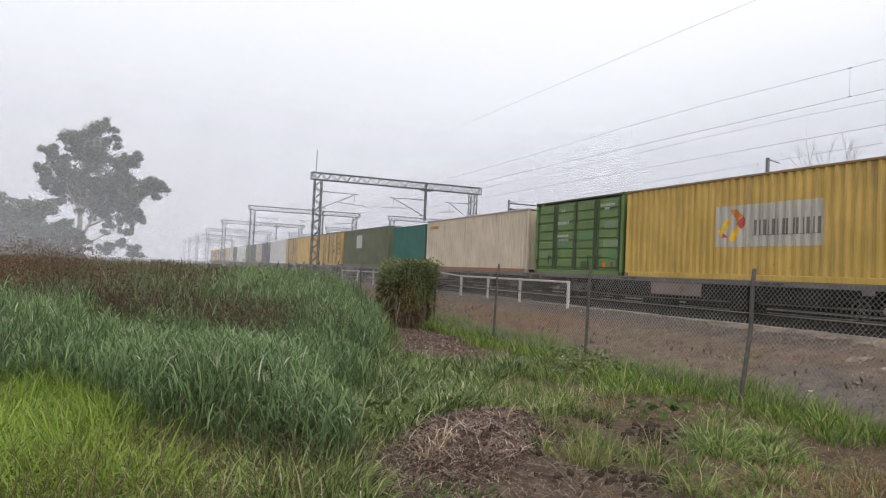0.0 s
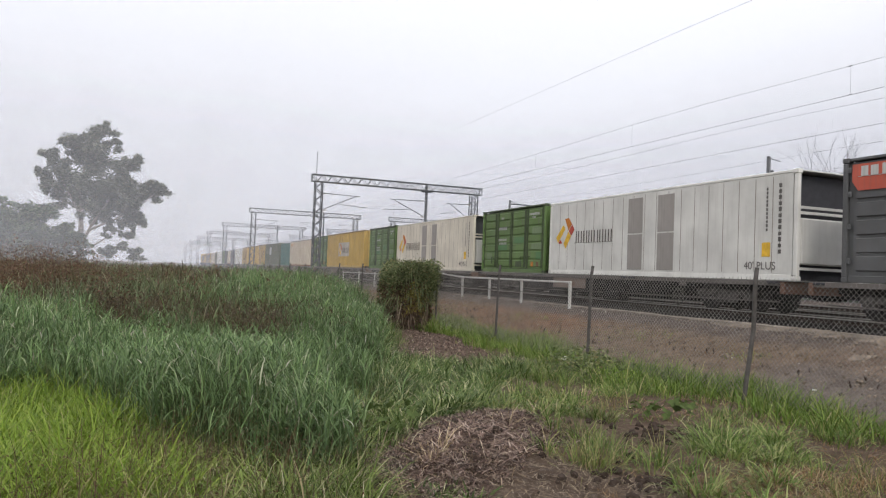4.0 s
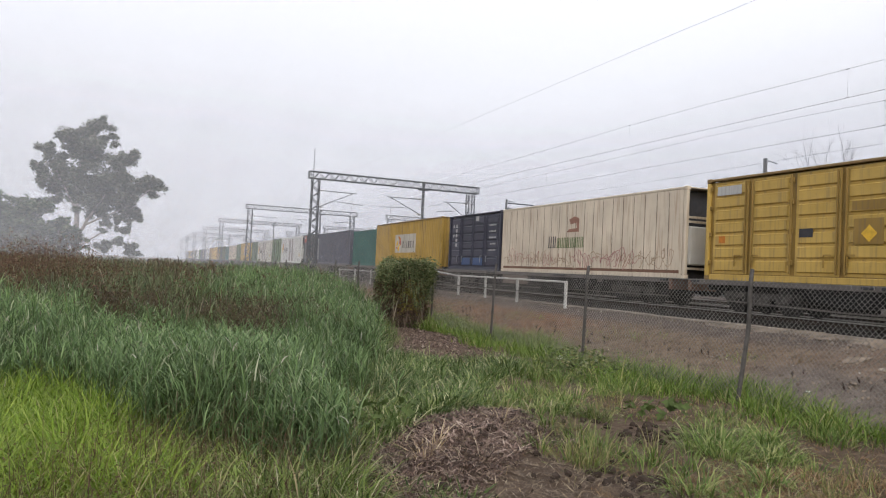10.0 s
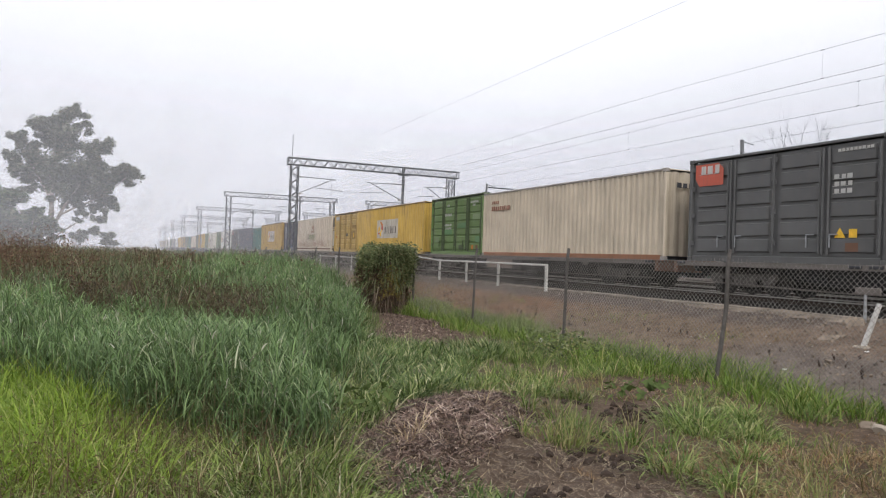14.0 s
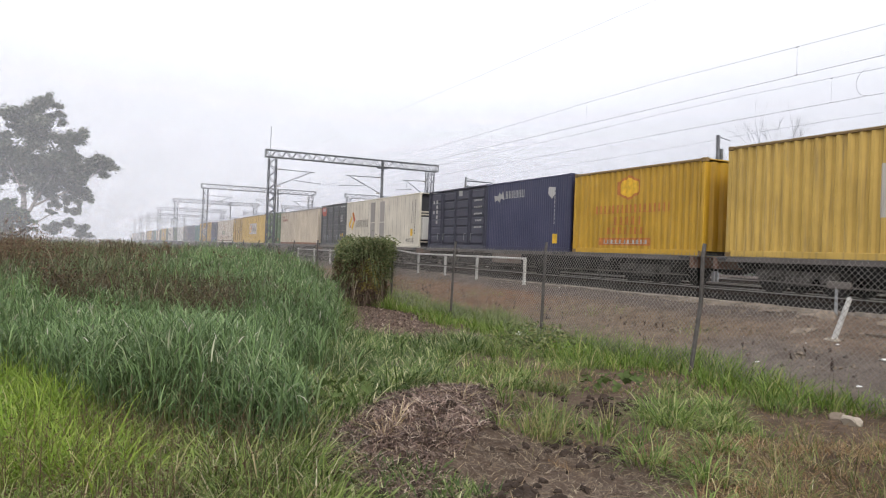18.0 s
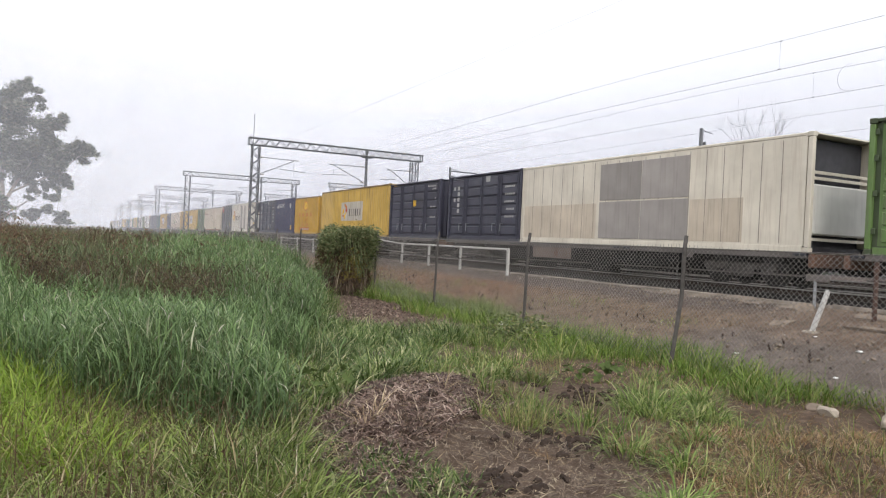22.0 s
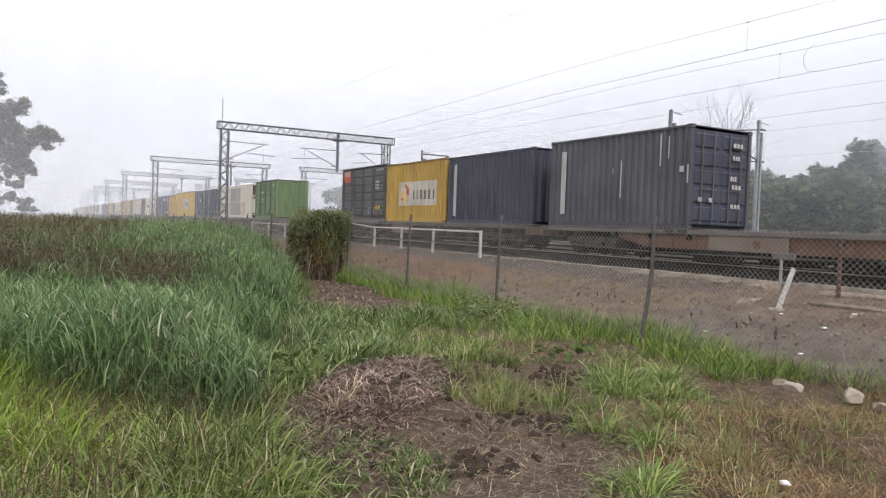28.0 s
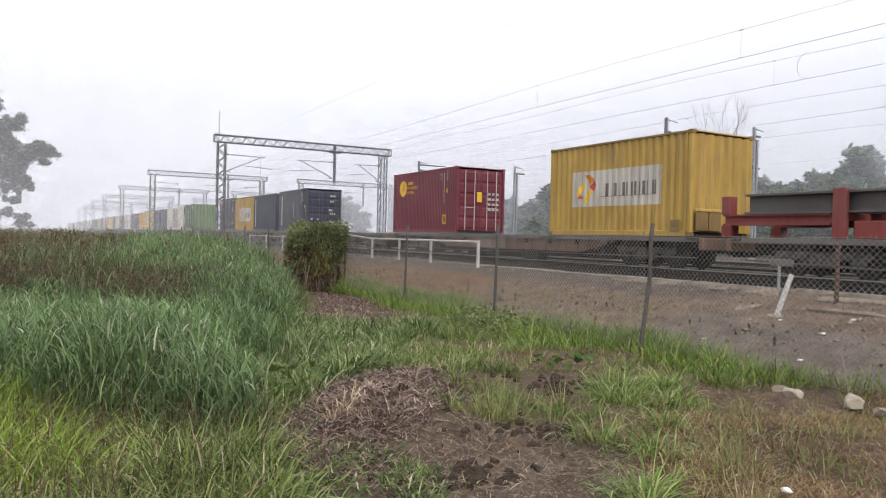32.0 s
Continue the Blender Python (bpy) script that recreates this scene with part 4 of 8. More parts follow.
# --- wagons ---
def wagon_make(beam, label):
    """Skeleton container flat: deck edges, fish-belly side beams, bogies, couplers. y from 0 to 18.7; rail top at z 0."""
    L = 18.7
    D = DECK_Z - RAIL_Z - 0.01
    c = thing("flat_wagon", label, "wagon", "wagons of the train")
    for x in (0.02, W - 0.10):
        part("deck_edge", boxes((x, 0.2, D - 0.13, x + 0.08, L - 0.2, D), bev=0.01), SILL, c, "dusty grey-brown steel deck edge")
    for x in (0.14, W - 0.20):
        bm = bmesh.new()
        prof = [(3.4, D - 0.13), (L - 3.4, D - 0.13), (L - 3.6, D - 0.24), (L - 5.0, D - 0.52), (5.0, D - 0.52), (3.6, D - 0.24)]
        a = [bm.verts.new((x, y, z)) for y, z in prof]
        b = [bm.verts.new((x + 0.05, y, z)) for y, z in prof]
        bm.faces.new(a)
        bm.faces.new(b[::-1])
        for i in range(6):
            j = (i + 1) % 6
            bm.faces.new((a[j], a[i], b[i], b[j]))
        bmesh.ops.recalc_face_normals(bm, faces=bm.faces[:])
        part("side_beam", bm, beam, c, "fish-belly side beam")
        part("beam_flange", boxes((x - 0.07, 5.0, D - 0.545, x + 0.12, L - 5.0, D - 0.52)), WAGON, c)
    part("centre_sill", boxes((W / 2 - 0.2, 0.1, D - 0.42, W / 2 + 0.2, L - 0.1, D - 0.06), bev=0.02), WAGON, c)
    cm = shared(("cross",), "cross_member", lambda: boxes((0.1, -0.08, D - 0.28, W - 0.1, 0.08, D - 0.02)), WAGON)
    for i in range(13):
        share("cross_member", cm, c, (0, 0.9 + i * (L - 1.8) / 12, 0))
    web = shared(("web",), "web_stiffener", lambda: boxes((0.10, -0.012, D - 0.5, 0.14, 0.012, D - 0.13)), beam)
    for i in range(11):
        share("web_stiffener", web, c, (0, 5.1 + i * (L - 10.2) / 10, 0))
    lock = shared(("twist",), "twistlock", lambda: boxes((0.0, -0.16, -0.02, 0.2, 0.16, 0.05), bev=0.015), INK)
    for y in (0.35, 6.3, 6.75, 12.3, 12.8, L - 0.35):
        share("twistlock", lock, c, (-0.03, y, D - 0.06))
        share("twistlock", lock, c, (W - 0.17, y, D - 0.06))
    part("side_plate", boxes((0.045, 9.15, 0.36, 0.075, 11.45, 0.745), bev=0.008), PLATE, c, "dusty brown side plate")
    part("reflector", rods([((0.03, 10.0, 0.55), (0.046, 10.0, 0.55))], 0.11, 14), WAGONRUST, c, "faded red disc")
    for y in (0.0, L - 0.16):
        part("headstock", boxes((0.05, y, D - 0.34, W - 0.05, y + 0.16, D - 0.02), bev=0.02), WAGONRUST, c)
    for y, s in ((-0.28, 1), (L + 0.28, -1)):
        part("coupler", boxes((W / 2 - 0.09, min(y, y + s * 0.4), 0.42, W / 2 + 0.09, max(y, y + s * 0.4), 0.62), (W / 2 - 0.16, min(y, y + s * 0.18), 0.38, W / 2 + 0.16, max(y, y + s * 0.18), 0.66), bev=0.02), BOGIE, c)
    # Solid black boxes, added to close the see-through underside and keep it dark.
    part("underframe", boxes((W / 2 - 0.55, 3.9, 0.16, W / 2 + 0.55, L - 3.9, D - 0.4), (W / 2 - 0.8, 5.4, 0.2, W / 2 + 0.8, 7.0, 0.5), (W / 2 - 0.8, 11.9, 0.2, W / 2 + 0.8, 13.4, 0.5), bev=0.03), BOGIE, c, "solid black boxes filling the dark underside")
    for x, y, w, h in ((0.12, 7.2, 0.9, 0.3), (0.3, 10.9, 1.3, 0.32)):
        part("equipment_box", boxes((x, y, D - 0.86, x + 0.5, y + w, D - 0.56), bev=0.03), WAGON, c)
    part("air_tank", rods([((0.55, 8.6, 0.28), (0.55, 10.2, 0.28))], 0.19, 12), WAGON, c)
    part("brake_pipe", rods([((0.30, 0.4, 0.33), (0.30, 5.2, 0.30)), ((0.30, 5.2, 0.30), (0.30, L - 5.2, 0.22)), ((0.30, L - 5.2, 0.22), (0.30, L - 0.4, 0.33))], 0.022, 6), SILL, c)
    bm = bmesh.new()
    for k in range(14):
        a, b = (k * math.tau / 14 for k in (k, k + 1))
        rod(bm, (0.0, 0.24 * math.cos(a), 0.24 * math.sin(a)), (0.0, 0.24 * math.cos(b), 0.24 * math.sin(b)), 0.016, 5)
    for k in range(5):
        a = k * math.tau / 5
        rod(bm, (0.0, 0, 0), (0.0, 0.24 * math.cos(a), 0.24 * math.sin(a)), 0.013, 5)
    hw = part("brake_handwheel", bm, BOGIEFRAME, c, "dusty spoked handbrake wheel")
    hw.location = (0.02, 3.95, 0.30)
    part("sign_plate", boxes((-0.005, 3.6, D - 0.24, 0.0, 3.92, D - 0.02)), SILL, c, "small dull grey plate")
    for y in (2.35, L - 2.35):
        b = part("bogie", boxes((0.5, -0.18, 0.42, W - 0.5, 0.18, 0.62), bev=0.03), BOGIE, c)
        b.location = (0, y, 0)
        # Added black block between the wheels, closing the view through the bogie.
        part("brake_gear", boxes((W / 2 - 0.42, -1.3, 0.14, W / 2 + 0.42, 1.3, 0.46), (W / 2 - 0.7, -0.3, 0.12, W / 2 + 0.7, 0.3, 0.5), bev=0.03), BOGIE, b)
        for x in (0.30, W - 0.42):
            part("side_frame", boxes((x, -1.15, 0.40, x + 0.12, 1.15, 0.58), (x, -0.45, 0.22, x + 0.12, 0.45, 0.42), (x - 0.02, -1.05, 0.30, x + 0.14, -0.72, 0.52), (x - 0.02, 0.72, 0.30, x + 0.14, 1.05, 0.52), bev=0.03), BOGIEFRAME, b, "dusty grey bogie side frame")
            part("spring_nest", rods([((x + 0.06, q, 0.30), (x + 0.06, q, 0.46)) for q in (-0.2, 0.0, 0.2)], 0.07, 8), SILL, b)
        for q in (-0.88, 0.88):
            bm = bmesh.new()
            for s in (-1, 1):
                cx = W / 2 + s * 0.56
                rod(bm, (cx - 0.06, 0, 0), (cx + 0.06, 0, 0), 0.42, 24)
                rod(bm, (cx - s * 0.10, 0, 0), (cx - s * 0.06, 0, 0), 0.45, 24)
                for k in range(6):
                    a = k * math.tau / 6
                    rod(bm, (cx + s * 0.062, 0.12 * math.cos(a), 0.12 * math.sin(a)), (cx + s * 0.062, 0.36 * math.cos(a), 0.36 * math.sin(a)), 0.03, 5)
            rod(bm, (0.28, 0, 0), (W - 0.28, 0, 0), 0.075, 10)
            w = part("wheelset", bm, WHEELSTEEL, b, "worn steel wheelset")
            w.location = (0, q, 0.42)
    return c


def build_train():
    Y20, Y40 = 6.06, 12.19
    yl = "weathered yellow corrugated steel container with a pale logo field"
    # wagons first
    dark = wagon_make(DARKBEAM, "grimy container flat wagon on two bogies, darkened for underside shade")
    rusty = wagon_make(WAGONRUST, "rust-brown container flat wagon on two bogies")
    pitch = 19.41
    ROLLING.append((dark, -139.1))
    ROLLING.append((rusty, -139.1 + pitch))
    for k in range(2, 26):
        ROLLING.append((copy_thing(rusty if k in (2, 4) else dark, pose(0, 0, 0)), -138.6 + pitch * k))
    # loads, from the trailing wagon to the leading one
    c = dry_container(-119.28, Y20, 2.87, YELLOWOLD, "weathered yellow container with rusty lower edge on the wagon")
    logo_panel(c, 1.05, 0.90, 3.9, 1.12, Y20)
    for k in (0, 1):
        part("locker_door", boxes((0.2 + 0.5 * k, -0.03, 0.16, 0.67 + 0.5 * k, 0.0, 0.66), bev=0.012), YELLOWTRIM, c, "small rusty yellow locker door")
    part("locker_lintel", boxes((0.14, -0.05, 0.68, 1.25, 0.0, 0.76), bev=0.01), YELLOW, c)
    for z in (0.12, 0.30):
        decal(c, "rust_patch", 0.35, z, 0.34, 0.16, YELLOWTRIM, "rusty scraped patch", -0.005)
    c = dry_container(-106.92, Y20, 2.82, MAROON, "maroon corrugated container with white lock rods on its doors", True, PALE, 0.14)
    poly_decal(c, "emblem_disc", 4.98, 2.08, [(0.37 * math.cos(a * math.tau / 24), 0.37 * math.sin(a * math.tau / 24)) for a in range(24)], GOLD, "yellow painted disc")
    for k in range(3):
        poly_decal(c, "emblem_stripe", 4.9, 1.95 + 0.1 * k, [(-0.14, 0.10), (0.14, -0.04), (0.14, -0.01), (-0.14, 0.13)], MAROON, "dark stripe on the disc", -0.010)
    bars(c, "lettering", 4.0, 2.24, 0.5, 0.14, 4, GOLD, "yellow lettering bars", 0)
    words(c, "SPECIALIZED", 4.55, 2.03, 0.18, GOLD, "yellow lettering")
    words(c, "LEASING", 4.55, 1.82, 0.18, GOLD, "yellow lettering")
    decal(c, "notice", 0.82, 0.40, 0.28, 0.40, GOLD, "yellow notice")
    bars(c, "notice_text", 0.86, 0.46, 0.2, 0.28, 4, INK, "dark strokes on the notice", 3, -0.008)
    decal(c, "notice", 0.72, 1.72, 0.10, 0.18, GOLD, "yellow notice")
    bars(c, "marking", 0.98, 1.3, 0.06, 1.3, 11, PALE, "white marking bars", 4, vertical=True)
    bars(c, "marking", 0.70, 2.25, 0.05, 0.45, 5, PALE, "white marking bars", 5, vertical=True)
    poly_decal(c, "round_mark", 1.28, 2.45, [(r * math.cos(a * math.tau / 16), r * math.sin(a * math.tau / 16)) for r, n in ((0.13, 1), (0.11, -1)) for a in (range(17) if n > 0 else range(16, -1, -1))], PALE, "white ring mark")
    decal(c, "notice", 1.0, 1.35, 0.24, 0.42, GOLD, "yellow notice", -0.05, True)
    for k in range(4):
        bars(c, "marking", 1.55, 1.0 + 0.22 * k, 0.6, 0.1, 3, PALE, "white marking bars", k, -0.05, True)
    c = dry_container(-87.65, Y20, 2.83, SLATE, "dark grey corrugated container with blue doors", True, SILL, 0.278)
    decal(c, "pale_strip", 5.2, 0.4, 0.24, 2.05, PALE, "pale painted strip")
    for k, (y, z, w, h) in enumerate(((0.22, 1.55, 0.14, 0.16), (0.05, 1.25, 0.05, 0.5), (1.05, 1.75, 0.045, 0.9), (0.75, 1.95, 0.04, 0.6), (2.6, 0.9, 0.04, 1.1), (2.95, 1.6, 0.03, 0.2))):
        decal(c, "paint_scrape", y, z, w, h, PALE, "scraped pale paint")
    for k, (x, z, w) in enumerate(((1.62, 2.3, 0.42), (1.62, 1.95, 0.3), (1.55, 1.38, 0.26), (1.62, 1.15, 0.4), (1.6, 0.62, 0.42), (0.3, 0.75, 0.16), (0.72, 0.75, 0.14))):
        bars(c, "marking", x, z, w, 0.13, 3, PALE, "white marking bars", k, -0.05, True)
    c = dry_container(-80.62, Y20, 2.78, NAVY, "dark navy corrugated container with a pale strip", False, None, 0.278)
    decal(c, "pale_strip", 5.35, 0.3, 0.22, 2.15, PALE, "pale painted strip")
    c = dry_container(-74.31, Y20, 2.83, YELLOWOLD, yl)
    logo_panel(c, 0.8, 0.78, 3.9, 1.12, Y20)
    scf(-68.18)
    green(-48.79)
    c = reefer(-41.42, Y40, 2.83, CREAM, "cream insulated container with grey replaced panels", ((3.75, 1.9), (5.67, 1.9)))
    decal(c, "stained_panel", 7.75, 0.2, 4.2, 1.15, BEIGE, "tan stained lower panel", 0.009)
    decal(c, "stained_panel", 1.9, 0.2, 1.8, 1.15, BEIGE, "tan stained lower panel", 0.009)
    black_doors(-29.17)
    black_doors(-22.24, False)
    c = dry_container(-16.08, Y40, 2.93, YELLOW, yl)
    logo_panel(c, 4.2, 0.93, 3.85, 1.17, Y40)
    c = dry_container(-3.1, Y20, 2.74, MUSTARD, "bright mustard corrugated container with red lettering")
    hexa = [(0.62 * math.cos((a + 0.5) * math.tau / 6), 0.40 * math.sin((a + 0.5) * math.tau / 6)) for a in range(6)]
    fold_decal(c, "emblem_frame", [[(3.2 + p, 2.1 + q) for p, q in hexa]], FADEDRED, Y20, "faded red hexagon frame")
    fold_decal(c, "emblem_field", [[(3.2 + 0.8 * p, 2.1 + 0.8 * q) for p, q in hexa]], GOLD, Y20, "pale yellow hexagon field", lift=0.009)
    for k, (y, z, w, h, q) in enumerate(((1.4, 1.3, 3.6, 0.26, 15), (2.6, 0.92, 1.4, 0.26, 5), (2.4, 0.62, 1.9, 0.22, 7))):
        fold_decal(c, "lettering", strokes(y, z, w, h, q, k), FADEDRED, Y20, "faded red lettering strokes")
    fold_decal(c, "lettering_panel", [[(2.1, 0.26), (4.6, 0.26), (4.6, 0.5), (2.1, 0.5)]], FADEDRED, Y20, "faded red panel")
    fold_decal(c, "lettering", strokes(2.3, 0.31, 2.1, 0.13, 9, 9), PALE, Y20, "pale strokes on the panel", lift=0.009)
    c = dry_container(3.16, Y20, 2.82, BLUE, "dark blue corrugated container with white lettering", False, None, 0.14)
    poly_decal(c, "emblem_patch", 1.2, 1.95, [(-0.2, 0.42), (0.2, 0.46), (0.22, 0.2), (-0.03, 0.0), (-0.2, 0.15)], PALE, "white painted badge", -0.006)
    decal(c, "notice", 0.75, 0.3, 0.3, 0.35, GOLD, "yellow notice")
    bars(c, "marking", 0.95, 1.0, 0.05, 1.4, 9, PALE, "white marking bars", 4, vertical=True)
    bars(c, "lettering", 3.1, 2.12, 1.5, 0.30, 6, PALE, "white lettering bars", 8)
    poly_decal(c, "emblem_shape", 5.05, 1.95, [(-0.42, 0.12), (-0.3, 0.5), (-0.14, 0.34), (0.02, 0.46), (0.1, 0.3), (0.42, 0.34), (0.36, 0.08), (0.12, 0.14), (-0.02, 0.02), (-0.14, 0.2)], PALE, "white painted emblem")
    black_doors(9.26)
    c = reefer(16.49, Y40, 2.9, CREAM, "cream insulated container with two grey panels", ((5.1, 0.75), (6.7, 0.75)))
    plus_marks(c)
    scf(28.72)
    c = dry_container(35.78, Y40, 2.84, BEIGE, "beige corrugated container with rust-red lower rail", False, None, 0.278)
    bars(c, "lettering", 9.7, 2.0, 1.7, 0.2, 9, GRAFFITI, "faded orange lettering bars", 2)
    bars(c, "lettering", 10.7, 2.3, 0.7, 0.14, 4, GRAFFITI, "faded orange lettering bars", 5)
    bars(c, "marking", 0.4, 2.25, 1.2, 0.16, 5, INK, "dark marking bars", 6, -0.05, True)
    green(48.0)
    c = dry_container(55.12, Y40, 2.93, YELLOW, yl)
    logo_panel(c, 4.2, 0.93, 3.85, 1.17, Y40)
    yellow_doors(67.42)
    c = reefer(74.32, Y40, 2.84, DIRTYCREAM, "dirty cream insulated container with faded sprayed graffiti")
    bars(c, "lettering", 5.55, 1.02, 1.9, 0.40, 8, GREEN, "green lettering shapes", 9, 0.002)
    bars(c, "lettering", 7.5, 1.02, 0.62, 0.46, 2, INK, "black lettering shapes", 9, 0.002)
    poly_decal(c, "emblem_shape", 6.25, 1.62, [(-0.4, 0), (0.45, 0), (0.3, 0.12), (-0.25, 0.14), (-0.2, 0.35), (0.2, 0.3), (0.3, 0.5), (-0.1, 0.6), (-0.4, 0.5)], GRAFFITI, "red painted emblem", 0.002)
    decal(c, "rust_stain", 0.25, 0.15, 11.7, 0.10, WAGONRUST, "rusty lower edge", 0.0085)
    for k in range(26):
        rnd = random.Random(k)
        w1, r1, r2 = math.tau * rnd.choice((1.5, 2, 3)), rnd.uniform(0.10, 0.2), rnd.uniform(0.2, 0.42)
        s = [(0.8 * i / 44 + r1 * math.cos(w1 * i / 44 + k), 0.48 + r2 * math.sin(w1 * i / 44 + 0.6 * k) * (0.6 + 0.4 * math.sin(5 * i / 44 + k)) + 0.05 * math.sin(31 * i / 44)) for i in range(45)]
        bm = bmesh.new()
        for (a, b), (d, e) in zip(s, s[1:]):
            rod(bm, (0, a, b), (0, d, e), rnd.choice((0.013, 0.018)), 4)
        o = part("graffiti", bm, rnd.choice((GRAFFITI, PINKSPRAY, PINKSPRAY, TANSPRAY, TANSPRAY)), c, "faded sprayed scrawl")
        o.location = (0.006, 0.5 + k * 0.42, 0.06 if k % 3 else 0.2)
        o.scale = (0.1, 1, 1)
    blue_patched(86.73)
    c = dry_container(93.92, Y40, 2.93, YELLOWOLD, yl)
    logo_panel(c, 4.2, 0.93, 3.85, 1.17, Y40)
    dry_container(106.2, Y20, 2.66, TEAL, "plain teal corrugated steel container", False, None, 0.14)
    c = dry_container(113.2, Y40, 2.83, DARK, "dark grey corrugated container with pale sprayed scrawl", False, None, 0.278)
    decal(c, "pale_strip", 11.45, 0.4, 0.14, 2.0, PALE, "pale painted strip")
    decal(c, "pale_strip", 11.2, 0.4, 0.08, 2.0, PALE, "pale painted strip")
    for k in range(12):
        rnd = random.Random(40 + k)
        bm = bmesh.new()
        p = [(rnd.uniform(0, 0.3), rnd.uniform(0, 0.5)) for _ in range(4)]
        for (a, b), (d, e) in zip(p, p[1:]):
            rod(bm, (0, a, b), (0, d, e), 0.016, 4)
        o = part("graffiti", bm, PALESPRAY, c, "pale sprayed scrawl")
        o.location = (-0.004, (10.2 - 0.28 * k) if k < 7 else (4.4 - 0.5 * (k - 7)), 0.4)
        o.scale = (0.1, 1, 1)
    for x0, z0, r1, r2, w1 in ((0.35, 1.45, 0.22, 0.26, 1.2), (0.85, 1.4, 0.25, 0.22, 1.6), (1.5, 1.35, 0.22, 0.18, 1.5), (0.9, 2.25, 0.6, 0.12, 0.8)):
        bm = bmesh.new()
        q = [(x0 + r1 * math.cos(math.tau * w1 * i / 40) + 0.25 * i / 40, z0 + r2 * math.sin(math.tau * w1 * i / 40 * 1.1 + x0)) for i in range(41)]
        for (a, b), (d, e) in zip(q, q[1:]):
            rod(bm, (a, 0, b), (d, 0, e), 0.018, 4)
        o = part("graffiti", bm, PALE, c, "white sprayed scrawl")
        o.location = (0, 0.012, 0)
        o.scale = (1, 0.1, 1)
    scf(125.42)
    c = reefer(132.74, Y40, 2.87, WHITE, "white insulated container with two grey panels", ((4.65, 0.78), (6.2, 0.78)))
    plus_marks(c)
    green(145.32)
    c = reefer(152.44, Y40, 2.87, CREAM, "cream insulated container with two grey panels", ((5.1, 0.75), (6.7, 0.75)))
    plus_marks(c)
    green(164.96)
    c = dry_container(172.59, Y40, 2.93, YELLOW, yl)
    logo_panel(c, 4.3, 0.93, 3.75, 1.17, Y40)
    green(184.98)
    c = dry_container(191.75, Y40, 2.8, BEIGE, "beige corrugated container with faded lettering")
    bars(c, "lettering", 10.4, 2.3, 1.2, 0.16, 9, ORANGE, "faded orange lettering bars", 2)
    # far ahead
    dry_container(204.2, Y20, 2.66, TEAL, "plain teal corrugated steel container", False, None, 0.14)
    c = dry_container(211.3, Y40, 2.87, OLIVE, "dark olive corrugated container with a pale square", False, None, 0.278)
    decal(c, "pale_square", 6.5, 1.4, 1.6, 1.0, PALE, "pale square sign")
    yellow_doors(224.3)
    dry_container(231.2, Y40, 2.9, YELLOW, "weathered yellow corrugated container")
    yellow_doors(244.6)
    reefer(250.8, Y40, 2.85, WHITE, "plain white insulated container with seams")
    black_doors(265.2)
    dry_container(270.6, Y20, 2.7, BEIGE, "plain beige corrugated steel container")
    dry_container(277.0, Y20, 2.8, GREY, "plain grey corrugated steel container")
    dry_container(283.3, Y20, 2.8, GREEN, "plain green corrugated steel container")
    reefer(290.0, Y40, 2.85, WHITE, "plain white insulated container with seams")
    dry_container(302.6, Y20, 2.8, OLIVE, "plain olive corrugated steel container")
    dry_container(309.2, Y40, 2.8, BEIGE, "plain beige corrugated steel container")
    locomotive(323.2)
    locomotive(344.8)
    girders(-138.7)


def locomotive(u):
    """Diesel-electric engine: long hood, two cabs, roof gear, fuel tank, bogies."""
    c = thing("locomotive", "yellow and dark grey locomotive at the head of the train", "locomotive", "locomotives")
    part("hood", boxes((0.25, 3.2, 0.15, W - 0.25, 16.6, 2.55), bev=0.08), YELLOWOLD, c)
    for y0, y1 in ((0.9, 3.15), (16.65, 18.9)):
        cab = part("cab", boxes((0.0, y0, 0.15, W, y1, 2.85), bev=0.12), YELLOWOLD, c, "grimy yellow cab")
        part("side_window", boxes((-0.01, y0 + 0.7, 1.6, W + 0.01, y1 - 0.7, 2.3), bev=0.02), INK, cab, "dark side windows")
    part("walkway", boxes((-0.02, 0.3, -0.12, W + 0.02, 19.5, 0.14), bev=0.02), WAGON, c)
    part("fuel_tank", boxes((0.2, 7.2, -0.68, W - 0.2, 12.6, -0.13), bev=0.1), DARKBEAM, c)
    for k in range(5):
        part("grille", boxes((0.235, 4.0 + 2.4 * k, 0.8, 0.25, 5.9 + 2.4 * k, 2.2)), GREYDARK, c)
    for y in (6.0, 9.5, 13.5):
        part("roof_fan", rods([((W / 2, y, 2.55), (W / 2, y, 2.75))], 0.55, 16), WAGON, c)
    for y in (3.6, 16.2):
        part("bogie", boxes((0.3, y - 1.9, -0.62, W - 0.3, y + 1.9, -0.13), bev=0.06), BOGIE, c)
        for q in (-1.4, 0.0, 1.4):
            part("wheel_pair", rods([((0.35, y + q, -0.45), (W - 0.35, y + q, -0.45))], 0.44, 18), WHEELSTEEL, c)
    ROLLING.append((c, u))


